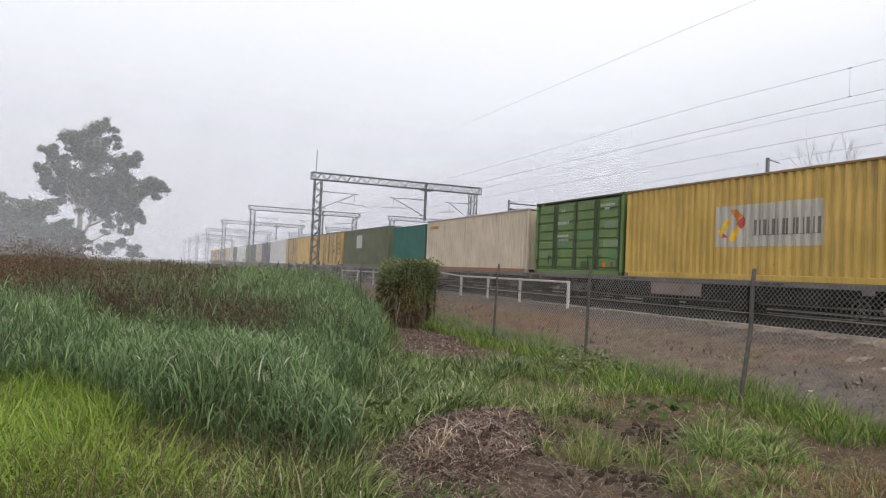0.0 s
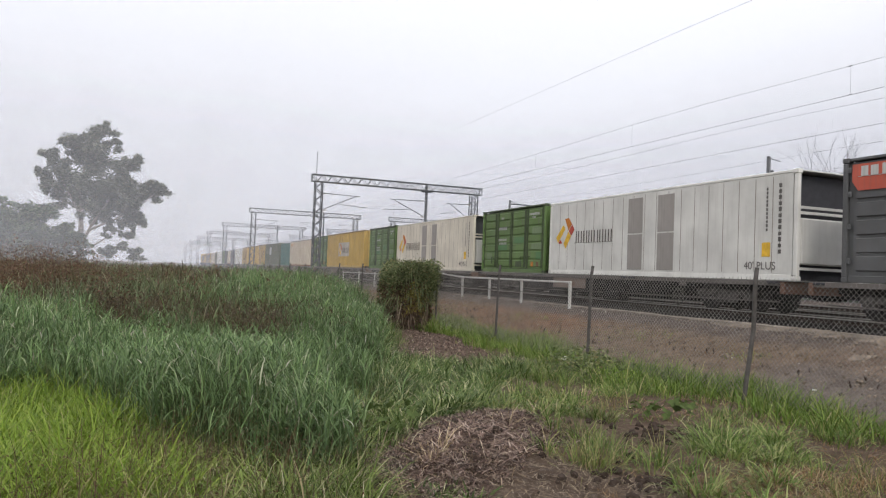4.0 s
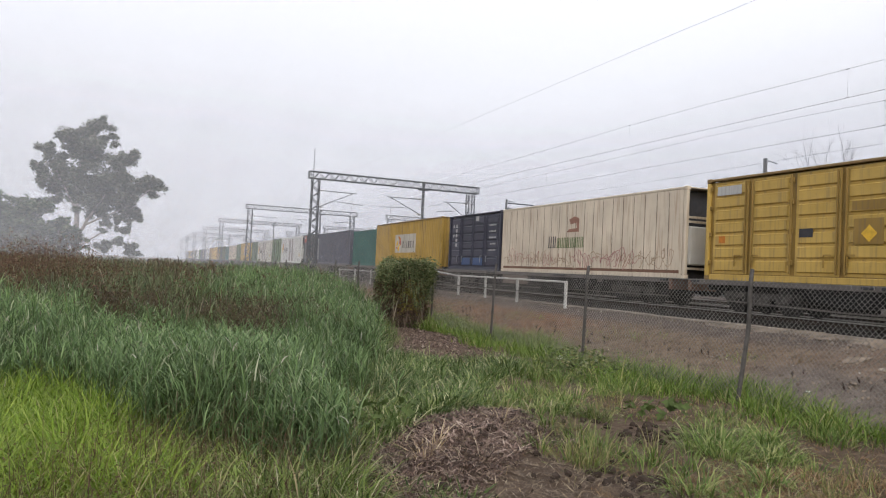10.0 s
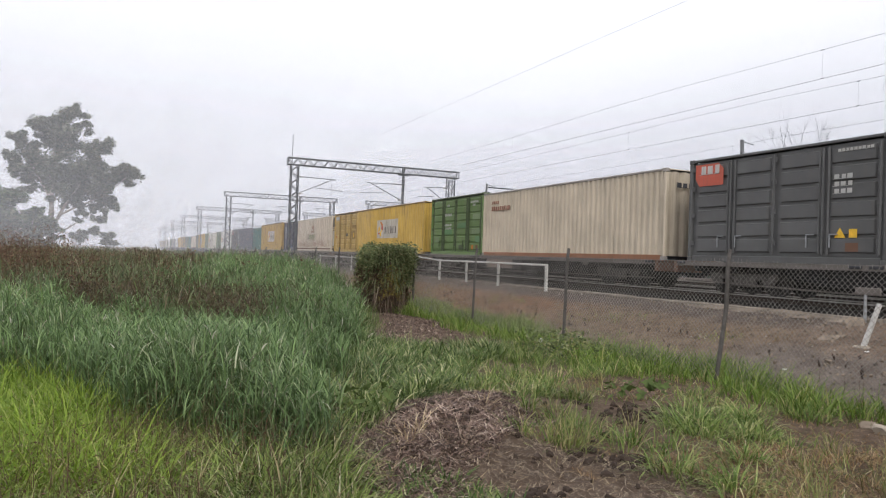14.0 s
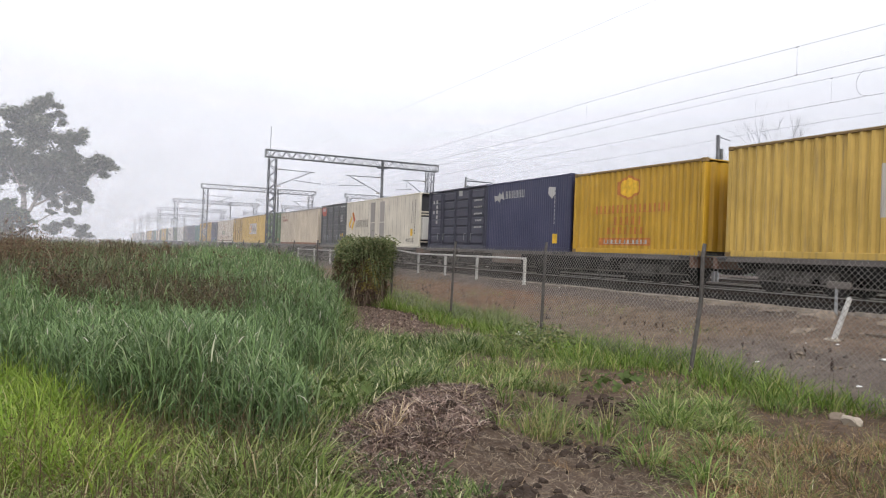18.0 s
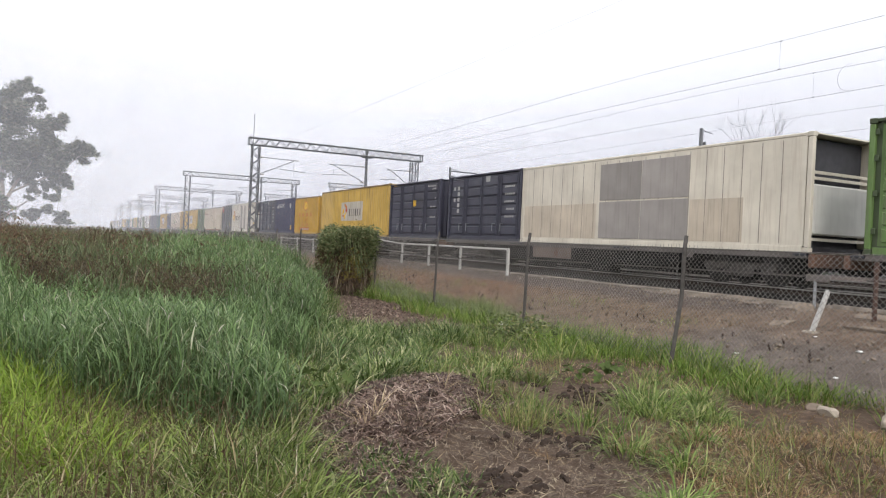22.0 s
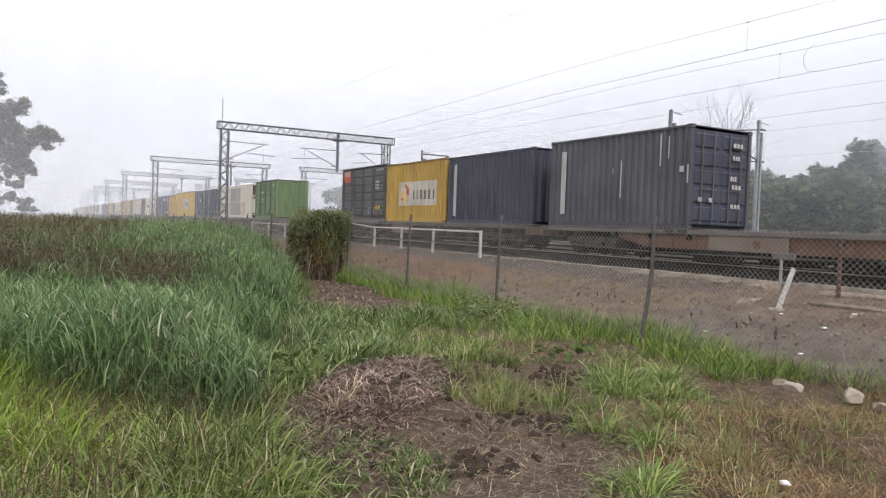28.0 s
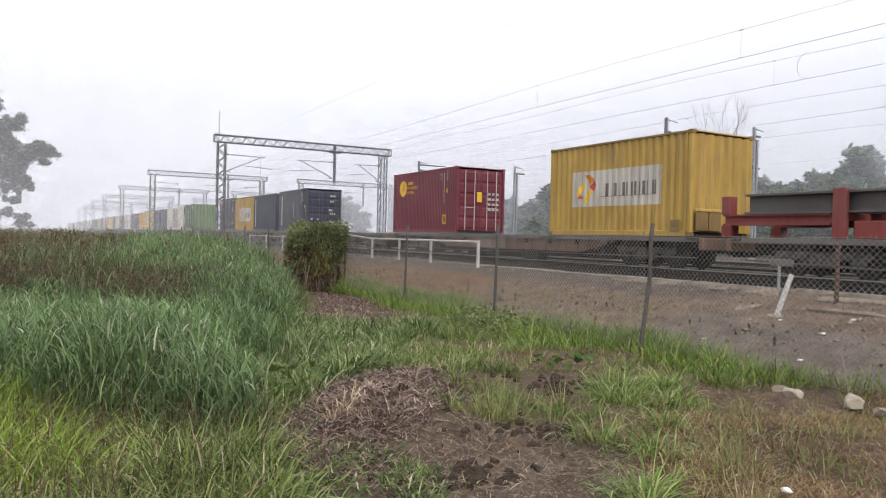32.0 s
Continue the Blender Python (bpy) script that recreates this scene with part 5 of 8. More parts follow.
def plus_marks(c):
    emblem(c, 11.0, 1.0, 1.2, 0.002)
    bars(c, "lettering", 7.9, 1.2, 2.45, 0.46, 7, LOGOGREY, "dark painted lettering bars", 3, 0.002)
    words(c, "40' PLUS", 1.75, 0.28, 0.30, GREYDARK, "dark painted words", 0.004)
    decal(c, "notice", 0.85, 0.62, 0.28, 0.38, GOLD, "yellow notice", 0.002)
    bars(c, "marking", 0.5, 0.7, 0.10, 1.9, 12, GREYDARK, "column of dark marks", 7, 0.002, False, True)
    bars(c, "marking", 0.95, 1.3, 0.06, 1.2, 11, GREYDARK, "column of dark marks", 8, 0.002, False, True)


def green(u):
    c = side_container(u, 6.06, 2.93, GREEN, "faded green side-door container with white markings", 7, GREENHW)
    bars(c, "marking", 3.5, 1.95, 0.85, 0.14, 7, PALE, "white lettering bars", 1, 0.022)
    bars(c, "marking", 3.5, 1.45, 0.85, 0.1, 6, PALE, "white lettering bars", 2, 0.022)
    bars(c, "marking", 3.5, 1.28, 0.75, 0.1, 5, PALE, "white lettering bars", 3, 0.022)
    bars(c, "marking", 3.8, 2.45, 0.3, 0.1, 2, PALE, "white lettering bars", 3, 0.022)
    bars(c, "marking", 0.55, 2.5, 0.85, 0.1, 9, PALE, "white marking bars", 4, 0.022)
    bars(c, "marking", 0.85, 2.36, 0.3, 0.09, 3, PALE, "white marking bars", 5, 0.022)
    decal(c, "notice", 0.5, 0.28, 0.2, 0.2, WAGONRUST, "faded red notice", 0.022)
    decal(c, "paint_patch", 2.0, 0.26, 0.55, 0.24, GREENHW, "dark paint patch", 0.022)
    decal(c, "notice", 0.95, 0.28, 0.2, 0.2, ORANGE, "faded orange notice", 0.022)
    for y, z, w, h in ((1.75, 1.32, 1.0, 0.26), (3.42, 1.02, 0.98, 0.24), (0.2, 0.6, 0.55, 0.3)):
        decal(c, "paint_patch", y, z, w, h, GREENPATCH, "fresh green repainted patch", 0.021)
    for y, z, w, h in ((0.25, 1.02, 0.9, 0.24), (0.3, 1.7, 0.8, 0.26), (5.0, 0.62, 0.5, 0.26)):
        decal(c, "paint_patch", y, z, w, h, GREENPALE, "bleached streaky patch", 0.021)
    bar = shared(("endbar",), "end_bar", lambda: boxes((0.13, -0.012, 0, W - 0.13, 0.03, 0.07), bev=0.008), GREEN)
    for z in (1.05, 1.42):
        share("end_bar", bar, c, (0, 0, z))
    for x in (0.75, 1.55):
        share("end_strap", shared(("endstrap",), "end_strap", lambda: boxes((0, -0.014, 0, 0.06, 0.03, 0.5), bev=0.008), GREENHW), c, (x, 0, 0.55))
    return c


def scf(u):
    c = side_container(u, 6.06, 2.93, GREY, "dark grey side-door container with a red corner sign", 6)
    poly_decal(c, "red_sign", 4.75, 2.14, [(0.0, 0.0), (0.9, 0.0), (1.05, 0.22), (1.05, 0.62), (0.18, 0.62), (0.0, 0.46)], SIGNRED, "red sign with cut corners", -0.004)
    bars(c, "sign_lettering", 4.9, 2.46, 0.75, 0.26, 3, PALE, "white lettering bars", 1, -0.008)
    bars(c, "marking", 0.4, 2.62, 0.9, 0.08, 9, PALE, "white marking bars", 2, 0.022)
    for k in range(3):
        bars(c, "marking", 0.9, 1.65 + 0.17 * k, 0.5, 0.12, 3, PALE, "white marking bars", k, 0.022)
    decal(c, "notice", 0.75, 0.62, 0.2, 0.2, GOLD, "yellow warning sign", 0.022)
    poly_decal(c, "notice", 1.18, 0.62, [(-0.14, 0), (0.14, 0), (0, 0.24)], GOLD, "yellow triangular warning sign", 0.022)
    decal(c, "notice", 0.72, 0.3, 0.32, 0.2, WAGONRUST, "faded red notice", 0.022)
    return c


def black_doors(u, squares=True):
    c = side_container(u, 6.06, 2.84, NAVY, "dark navy side-door container with white square markings", 6, NAVY)
    if squares:
        for k in range(5):
            decal(c, "white_square", 5.02, 1.2 + 0.25 * k, 0.2, 0.17, PALE, "white square marking", 0.022)
        for k in (2, 4):
            decal(c, "white_square", 5.4, 1.2 + 0.25 * k, 0.16, 0.15, PALE, "white square marking", 0.022)
        decal(c, "notice", 2.4, 2.45, 0.34, 0.24, PALE, "white notice", 0.022)
    else:
        decal(c, "notice", 2.7, 1.6, 0.36, 0.3, GOLD, "yellow notice", 0.022)
    for z, w, n in (((2.5, 0.9, 9), (2.36, 0.4, 4), (1.9, 0.12, 1), (1.5, 0.6, 4), (1.0, 0.6, 4)) if not squares else ((2.15, 0.75, 6), (1.85, 0.75, 5), (1.55, 0.75, 6), (1.25, 0.6, 4), (0.95, 0.7, 5))):
        bars(c, "marking", 0.5, z, w, 0.08, n, PALE, "white marking bars", int(10 * z), 0.022)
    return c


def blue_patched(u):
    c = black_doors(u)
    c["label"] = "dark navy side-door container with blue repainted patches"
    for y, w in ((1.85, 1.1), (3.3, 1.1)):
        decal(c, "paint_patch", y, 0.25, w, 0.36, BLUEPATCH, "blue repainted patch", 0.022)
    return c


def yellow_doors(u):
    c = side_container(u, 6.06, 2.93, YELLOW, "yellow side-door container with grimy hardware and faded notices", 7, YELLOWHW)
    decal(c, "logo_patch", 4.75, 2.42, 0.9, 0.26, PALE, "pale logo patch", 0.022)
    decal(c, "paint_patch", 0.35, 1.75, 1.0, 0.22, YELLOWHW, "grimy worn patch", 0.022)
    decal(c, "notice", 5.3, 1.05, 0.24, 0.2, ORANGE, "orange notice", 0.022)
    decal(c, "dark_plate", 2.4, 1.15, 0.4, 0.22, INK, "dark plate", 0.022)
    decal(c, "notice", 0.55, 0.95, 0.75, 0.6, YELLOWHW, "grimy worn patch", 0.021)
    poly_decal(c, "warning_sign", 0.9, 1.0, [(0, 0), (0.2, 0.2), (0, 0.4), (-0.2, 0.2)], GOLD, "yellow diamond warning sign", 0.016)
    return c


def i_beam(x, y0, y1, z0, z1, flange=0.5, tf=0.05, tw=0.06):
    """A steel beam of I section along y."""
    bm = bmesh.new()
    a, m = x, x + flange / 2
    prof = [(a, z0), (a + flange, z0), (a + flange, z0 + tf), (m + tw, z0 + tf), (m + tw, z1 - tf), (a + flange, z1 - tf), (a + flange, z1), (a, z1), (a, z1 - tf), (m - tw, z1 - tf), (m - tw, z0 + tf), (a, z0 + tf)]
    p = [bm.verts.new((px, y0, pz)) for px, pz in prof]
    q = [bm.verts.new((px, y1, pz)) for px, pz in prof]
    bm.faces.new(p)
    bm.faces.new(q[::-1])
    for i in range(12):
        j = (i + 1) % 12
        bm.faces.new((p[j], p[i], q[i], q[j]))
    bmesh.ops.recalc_face_normals(bm, faces=bm.faces[:])
    return bm


def girders(u):
    """Dark girders on red bearers and posts, on the last wagon."""
    c = thing("girder_load", "dark painted steel girders held in red steel supports", "steel load")
    for x in (0.08, 0.95, 1.82):
        part("girder", i_beam(x, 0.6, 17.8, 0.57, 1.06), STEEL_DARK, c, "dark painted steel girder")
    for x in (0.1, W - 0.4):
        part("bearer", i_beam(x, 15.6, 18.45, 0.30, 0.565, 0.3, 0.04), STEEL_RED, c, "red oxide bearer beam")
        part("bracket", boxes((x, 18.2, 0.0, x + 0.3, 18.5, 0.30), bev=0.01), STEEL_RED, c, "red oxide bracket")
        part("end_bracket", boxes((x, 18.26, 0.566, x + 0.3, 18.5, 1.03), bev=0.01), STEEL_RED, c, "red oxide bracket")
    for y in (15.2, 9.0, 3.0):
        for x in (-0.01, W - 0.14):
            part("post", boxes((x, y, 0.0, x + 0.14, y + 0.3, 1.10), bev=0.01), STEEL_RED, c, "red oxide post")
        part("cross_tie", boxes((0.132, y + 0.02, 0.40, W - 0.142, y + 0.28, 0.56), bev=0.01), STEEL_RED, c)
    part("lower_crate", boxes((0.12, 3.4, 0.0, W - 0.12, 8.9, 0.39), bev=0.03), STEEL_RED, c, "red lower crate")
    part("lower_crate", boxes((0.12, 9.4, 0.0, W - 0.12, 15.1, 0.39), bev=0.03), STEEL_RED, c, "red lower crate")
    ROLLING.append((c, u))


build_train()


def motions():
    """The train rolls away along the track."""
    for ob, u in ROLLING:
        z = RAIL_Z if ob.name.startswith("flat_wagon") else DECK_Z
        walk(ob, [(t, pose(SIDE_X, u + s, z)) for t, s in RUN])
    # every wheelset turns with the train's run
    at = lambda t: (lambda w: 9.08893 * w - 0.0626017 * w * w + 0.000701221 * w ** 3)(t - 16)
    steps = [k * 0.05 for k in range(641)]
    kept = {}
    for ob in [o for o in scene.objects if o.name.startswith("wheelset")]:
        q = round(ob.location.y, 2)
        if q not in kept:
            walk(ob, [(t, pose(0, q, 0.42, -math.degrees(at(t) / 0.42))) for t in steps])
            kept[q] = ob.animation_data
        else:
            ob.rotation_mode = "QUATERNION"
            keys = ob.animation_data_create()
            keys.action = kept[q].action
            keys.action_slot = kept[q].action_slot


# ---- overhead line ----
def lattice_column(bm, x, y, z0, z1, w):
    for dx in (0, w):
        for dy in (0, w):
            rod(bm, (x + dx, y + dy, z0), (x + dx, y + dy, z1), 0.05, 5)
    n = int((z1 - z0) / (w * 0.9))
    for i in range(n):
        a, b = z0 + (z1 - z0) * i / n, z0 + (z1 - z0) * (i + 1) / n
        for dx in (0, w):
            p, q = ((0, w) if i % 2 else (w, 0))
            rod(bm, (x + dx, y + p, a), (x + dx, y + q, b), 0.04, 4)
        for dy in (0, w):
            p, q = ((0, w) if i % 2 else (w, 0))
            rod(bm, (x + p, y + dy, a), (x + q, y + dy, b), 0.04, 4)


def portal(y, x0=12.5, x1=28.45, top=9.6):
    c = thing("line_portal", "grey lattice steel gantry carrying the overhead line", "gantry", "overhead line gantries")
    c.location = (0, y, 0)
    for x in (x0 + 0.32, x1 - 1.0):
        bm = bmesh.new()
        lattice_column(bm, x, 0, 0.3, top - 0.62, 0.6)
        part("mast", bm, MASTSTEEL, c)
        part("footing", boxes((x - 0.25, -0.25, 0.2, x + 0.97, 0.97, 0.75), bev=0.03), CONCRETE, c)
    bm = bmesh.new()
    for z in (top - 0.58, top):
        for dy in (0, 0.5):
            rod(bm, (x0, dy, z), (x1, dy, z), 0.05, 5)
    n = 36
    for i in range(n):
        a, b = x0 + (x1 - x0) * i / n, x0 + (x1 - x0) * (i + 1) / n
        for dy in (0, 0.5):
            z = (top - 0.58, top) if i % 2 else (top, top - 0.58)
            rod(bm, (a, dy, z[0]), (b, dy, z[1]), 0.036, 4)
        rod(bm, (a, 0, top), (b, 0.5, top), 0.025, 4)
    for x in (x0, x1):
        for dy in (0, 0.5):
            rod(bm, (x, dy, top - 0.62), (x, dy, top + 0.04), 0.045, 4)
    part("beam", bm, MASTSTEEL, c)
    hx = x0 + 10.5
    part("drop_post", boxes((hx - 0.1, 0.15, 6.2, hx + 0.1, 0.35, top), (hx - 0.5, 0.1, top - 0.75, hx + 0.5, 0.4, top - 0.6)), MASTSTEEL, c)
    for ax, tx in ((x0 + 0.92, TRACKS[0]), (hx - 0.1, TRACKS[1]), (x1 - 1.0, TRACKS[2] - 0.6)):
        s = 1 if tx > ax else -1
        bm = bmesh.new()
        rod(bm, (ax, 0.25, 8.05), (tx + 0.4 * s, 0.25, 8.0), 0.035, 5)
        rod(bm, (ax, 0.25, 6.6), (tx, 0.25, 7.96), 0.035, 5)
        rod(bm, (ax + s * 1.5, 0.25, 7.2), (tx + 1.0 * s, 0.25, 7.05), 0.028, 5)
        rod(bm, (tx, 0.25, 8.0), (tx, 0.25, 6.57), 0.012, 4)
        part("cantilever", bm, MASTSTEEL, c)
        bm = bmesh.new()
        for z in (8.05, 6.62):
            for k in range(4):
                rod(bm, (ax + s * (0.12 + 0.09 * k), 0.25, z), (ax + s * (0.16 + 0.09 * k), 0.25, z), 0.07, 8)
        part("insulator", bm, CONCRETE, c)
    return c


P0 = portal(60.7)
for y in (102.3, 143.0, 184.0, 225.0, 266.0, 307.0):
    copy_thing(P0, pose(0, y, 0))
for y in (102.0, 143.0, 184.0, 225.0, 266.0):
    copy_thing(P0, pose(20.3, y, 0))          # the gantry of the line beyond


def far_mast(x, y, top, arms, brackets=(), steel=GALV):
    c = thing("line_mast", "grey steel twin-column mast with short arms", "mast", "overhead line masts")
    c.location = (x, y, 0)
    for dx, t in ((0, top), (0.2, top - 0.55)):
        part("column", boxes((dx, 0, 0.3, dx + 0.10, 0.14, t), bev=0.01), steel, c)
    bm = bmesh.new()
    rod(bm, (0.0, 0.07, top - 0.06), (0.7, 0.07, top - 0.16), 0.018, 5)
    for z, a in arms:
        rod(bm, (0.0, 0.08, z), (a, 0.08, z), 0.045, 5)
    for xa, za, xb, zb in brackets:
        rod(bm, (xa - x, 0.08, za), (xb - x, 0.08, zb), 0.03, 5)
    part("arm", bm, MASTSTEEL, c)
    part("footing", boxes((-0.2, -0.2, 0.2, 0.8, 0.4, 0.72), bev=0.02), CONCRETE, c)


far_mast(23.0, 21.85, 6.85, (), (), DULLSTEEL)
far_mast(23.0, 44.5, 6.85, ((6.6, 2.2), (6.2, 2.2)), (), DULLSTEEL)
far_mast(27.9, 21.3, 6.85, ((6.45, 0.5), (5.02, 0.5)), ((24.87, 6.1, 27.95, 6.42), (25.77, 5.95, 27.95, 5.05), (24.48, 5.2, 26.6, 5.55), (27.1, 4.97, 27.95, 5.0)))
far_mast(27.9, 39.9, 6.5, ((6.0, 0.9),))

pole = thing("tall_pole", "thin tall pale steel pole beyond the gantry", "pole")
part("shaft", rods([((13.95, 66, 0.3), (13.95, 66, 12.4))], 0.04, 8), GALV, pole)


def wire_run(x, z, sag, group_label, r=0.012, y0=-60, y1=190, span=41.0, start=60.7):
    """A wire along the track that sags between the gantries."""
    bm = bmesh.new()
    pts = []
    y = y0
    while y <= y1:
        f = ((y - start) / span) % 1.0
        pts.append(Vector((x, y, z - sag * 4 * f * (1 - f))))
        y += 4.1
    for a, b in zip(pts, pts[1:]):
        rod(bm, a, b, r, 4)
    return tagged(put("overhead_wire", bm, WIRE), group_label, "wire", "overhead wires", "structure")


def sagged(z, sag, y, span=41.0, start=60.7):
    f = ((y - start) / span) % 1.0
    return z - sag * 4 * f * (1 - f)


for tx, zc, zm in ((TRACKS[0], 6.57, 7.42), (TRACKS[1], 6.57, 7.40), (TRACKS[2], 6.55, 7.4)):
    wire_run(tx, zc, 0.02, "dark contact wire above the track", 0.0068)
    wire_run(tx, zm, 0.2, "dark carrying wire above the track", 0.0052)
    bm = bmesh.new()
    for y in (-5.0, 4.0, 13.0, 22.0, 29.2, 37.4, 45.6, 53.6, 65.0, 73.0, 81.0) if tx < 17 else (-4.0, 5.2, 14.6, 25.3, 34.0, 42.5, 51.0, 66.0, 75.0, 84.0):
        rod(bm, (tx, y, 6.57), (tx, y, sagged(zm, 0.2, y)), 0.003, 4)
        for z in (6.57, sagged(zm, 0.2, y)):
            rod(bm, (tx, y - 0.05, z), (tx, y + 0.05, z), 0.018, 5)
    tagged(put("dropper_wires", bm, WIRE), "thin vertical droppers between two wires", "wire", kind="stuff")
wire_run(15.3, 9.62, 0.05, "single feeder wire along the gantry tops", 0.0055)
wire_run(28.2, 6.4, 0.25, "thin return wire on the far masts", 0.0055)
wire_run(28.2, 5.2, 0.25, "thin return wire on the far masts", 0.0055)
ins = thing("wire_insulator", "small ribbed insulator hanging in the return wire", "insulator")
part("rod", rods([((0, -0.42, 0), (0, 0.42, 0))], 0.03, 6), WIRE, ins)
for k in range(4):
    part("shed", rods([((0, -0.2 + 0.12 * k, 0), (0, -0.16 + 0.12 * k, 0))], 0.085, 10), WIRE, ins)
part("clamp", boxes((-0.03, 0.36, -0.12, 0.03, 0.46, 0.06), bev=0.01), WIRE, ins)
ins.location = (28.2, 28.9, sagged(6.4, 0.25, 28.9))
bm = bmesh.new()
rings = []
for k in range(13):
    a = -1.5 + 3.1 * k / 12
    n = Vector((0, math.cos(a), math.sin(a)))
    c = Vector((TRACKS[1], 13.42, 6.97)) + 0.40 * n
    rings.append([bm.verts.new(c + 0.008 * (math.cos(q) * n + math.sin(q) * Vector((1, 0, 0)))) for q in (0, math.tau / 3, 2 * math.tau / 3)])
for a, b in zip(rings, rings[1:]):
    for k in range(3):
        bm.faces.new((a[k], a[(k + 1) % 3], b[(k + 1) % 3], b[k]))
tagged(put("jumper_cable", bm, WIRE), "curved jumper cable between two wires", "cable")


# ---- fence and trackside things ----
FENCE_X = 7.5


def build_fence():
    f = thing("chain_link_fence", "sagging chain-link fence on dark leaning steel posts", "fence")
    ys = [3.65 + 3.78 * k for k in range(18)]
    rnd = random.Random(11)
    leans = {1: 4.5, 2: 1.2, 3: 1.5}
    for k, y in enumerate(ys):
        lean = leans.get(k, rnd.uniform(-2, 3))
        bm = bmesh.new()
        bent = k == 1
        if bent:
            rod(bm, (-0.17, 0, -0.3), (0, 0, 1.02), 0.03, 8)
            rod(bm, (0, 0, 1.0), (0, 0, 1.66), 0.03, 8)
        else:
            rod(bm, (0, 0, -0.3), (0, 0, 1.66), 0.03, 8)
        rod(bm, (0, 0, 1.66), (0.02, 0.0, 1.84), 0.03, 8, 0.027)
        p = part("post", bm, POSTSTEEL, f)
        p.matrix_basis = pose(FENCE_X + (0.085 if bent else 0.0), y, 0, 0, 1.0 if bent else lean, 0)
    for k in range(len(ys) - 1):
        y0, y1 = ys[k], ys[k + 1]
        d = 0.074 if k < 8 else 0.14
        ny = int(round((y1 - y0) / d))
        nz = int(round(1.62 / d))
        bm = bmesh.new()
        sag = rnd.uniform(0.01, 0.05)
        g = {}

        def pt(i, j):
            if (i, j) not in g:
                y = y0 + (y1 - y0) * i / (2 * ny)
                t = i / (2 * ny)
                z = 0.05 + 1.62 * j / (2 * nz)
                z -= sag * 4 * t * (1 - t) * (j / (2 * nz)) ** 2
                x = FENCE_X + 0.03 * math.sin(y * 1.7 + j * 0.05) + (0.11 if k == 0 else 0.0) * t
                g[(i, j)] = Vector((x, y, z))
            return g[(i, j)]
        r = (0.0026 if k == 0 else 0.0034) if k < 8 else 0.004
        for i in range(2 * ny):
            for j in range(2 * nz):
                a, b = ((i, j), (i + 1, j + 1)) if (i + j) % 2 == 0 else ((i, j + 1), (i + 1, j))
                a, b = pt(*a), pt(*b)
                u = Vector((r, 0, 0))
                w = (b - a).cross(u).normalized() * r
                v = [bm.verts.new(q) for q in (a + u, a - 0.5 * u + w, a - 0.5 * u - w, b + u, b - 0.5 * u + w, b - 0.5 * u - w)]
                for m in range(3):
                    n = (m + 1) % 3
                    bm.faces.new((v[m], v[n], v[3 + n], v[3 + m]))
        for i in range(0, 2 * ny + 1, 2):
            a = pt(min(i, 2 * ny), 2 * nz)
            rod(bm, a, a + Vector((0.004, 0.012 * (-1) ** (i // 2), 0.045)), r, 3)
        part("mesh_panel", bm, MESHWIRE, f, "grey chain-link mesh")
        part("line_wire", rods([(pt(0, 2 * nz), pt(2 * ny, 2 * nz))], 0.003, 4), MESHWIRE, f)


def build_white_rail():
    c = thing("white_guard_rail", "flaking white steel guard rail beside the track", "railing")
    ys = [19.85, 23.1, 25.75, 28.4, 31.6, 37.5, 41.5, 45.0, 49.0]
    X = 12.55
    for y in ys:
        part("post", boxes((X - 0.04, y - 0.045, 0.3, X + 0.04, y + 0.045, 1.5), bev=0.008), WHITEPOST, c)
    for a, b in zip(ys, ys[1:]):
        z0, z1 = (1.46, 1.46) if a < 28 else (1.46, 1.62) if a < 30 else (1.2, 1.2) if a < 34 else (1.4, 1.4)
        if a > 31 and a < 37:
            continue
        bm = bmesh.new()
        rod(bm, (X - 0.06, a, z0), (X - 0.06, b, z1), 0.034, 6)
        part("top_rail", bm, WHITEPOST, c)
        bm = bmesh.new()
        rod(bm, (X - 0.06, a, z0 - 0.42), (X - 0.06, b, z1 - 0.42), 0.02, 5)
        part("mid_rail", bm, POSTSTEEL, c)


build_fence()
build_white_rail()

# small trackside things
lp = thing("leaning_pole", "short white-painted pole leaning over a concrete foot", "pole")
bm = bmesh.new()
rod(bm, (0, 0, -0.05), (0.26, -0.1, 0.72), 0.045, 10, 0.042)
part("shaft", bm, WHITEPOST, lp)
part("foot", boxes((-0.1, -0.16, -0.05, 0.2, 0.12, 0.035), bev=0.03), STONE, lp)
lp.location = (11.09, 7.93, 0.36)
bp = thing("rusty_post", "short rusty steel post with a collar near its top", "post")
part("shaft", rods([((0, 0, -0.2), (0, 0, 1.05))], 0.04, 8), RUSTPOST, bp)
part("collar", rods([((0, 0, 0.86), (0, 0, 0.96))], 0.055, 8), RUSTPOST, bp)
bp.location = (12.18, 7.54, 0.55)
sp = thing("small_post", "small pale steel marker post at the kerb", "post")
part("shaft", rods([((0, 0, -0.2), (0, 0, 0.52))], 0.03, 8), GALV, sp)
part("plate", boxes((-0.03, -0.30, 0.48, 0.03, 0.2, 0.62), bev=0.01), SILL, sp, "dull grey plate")
sp.location = (13.0, 9.25, 0.68)


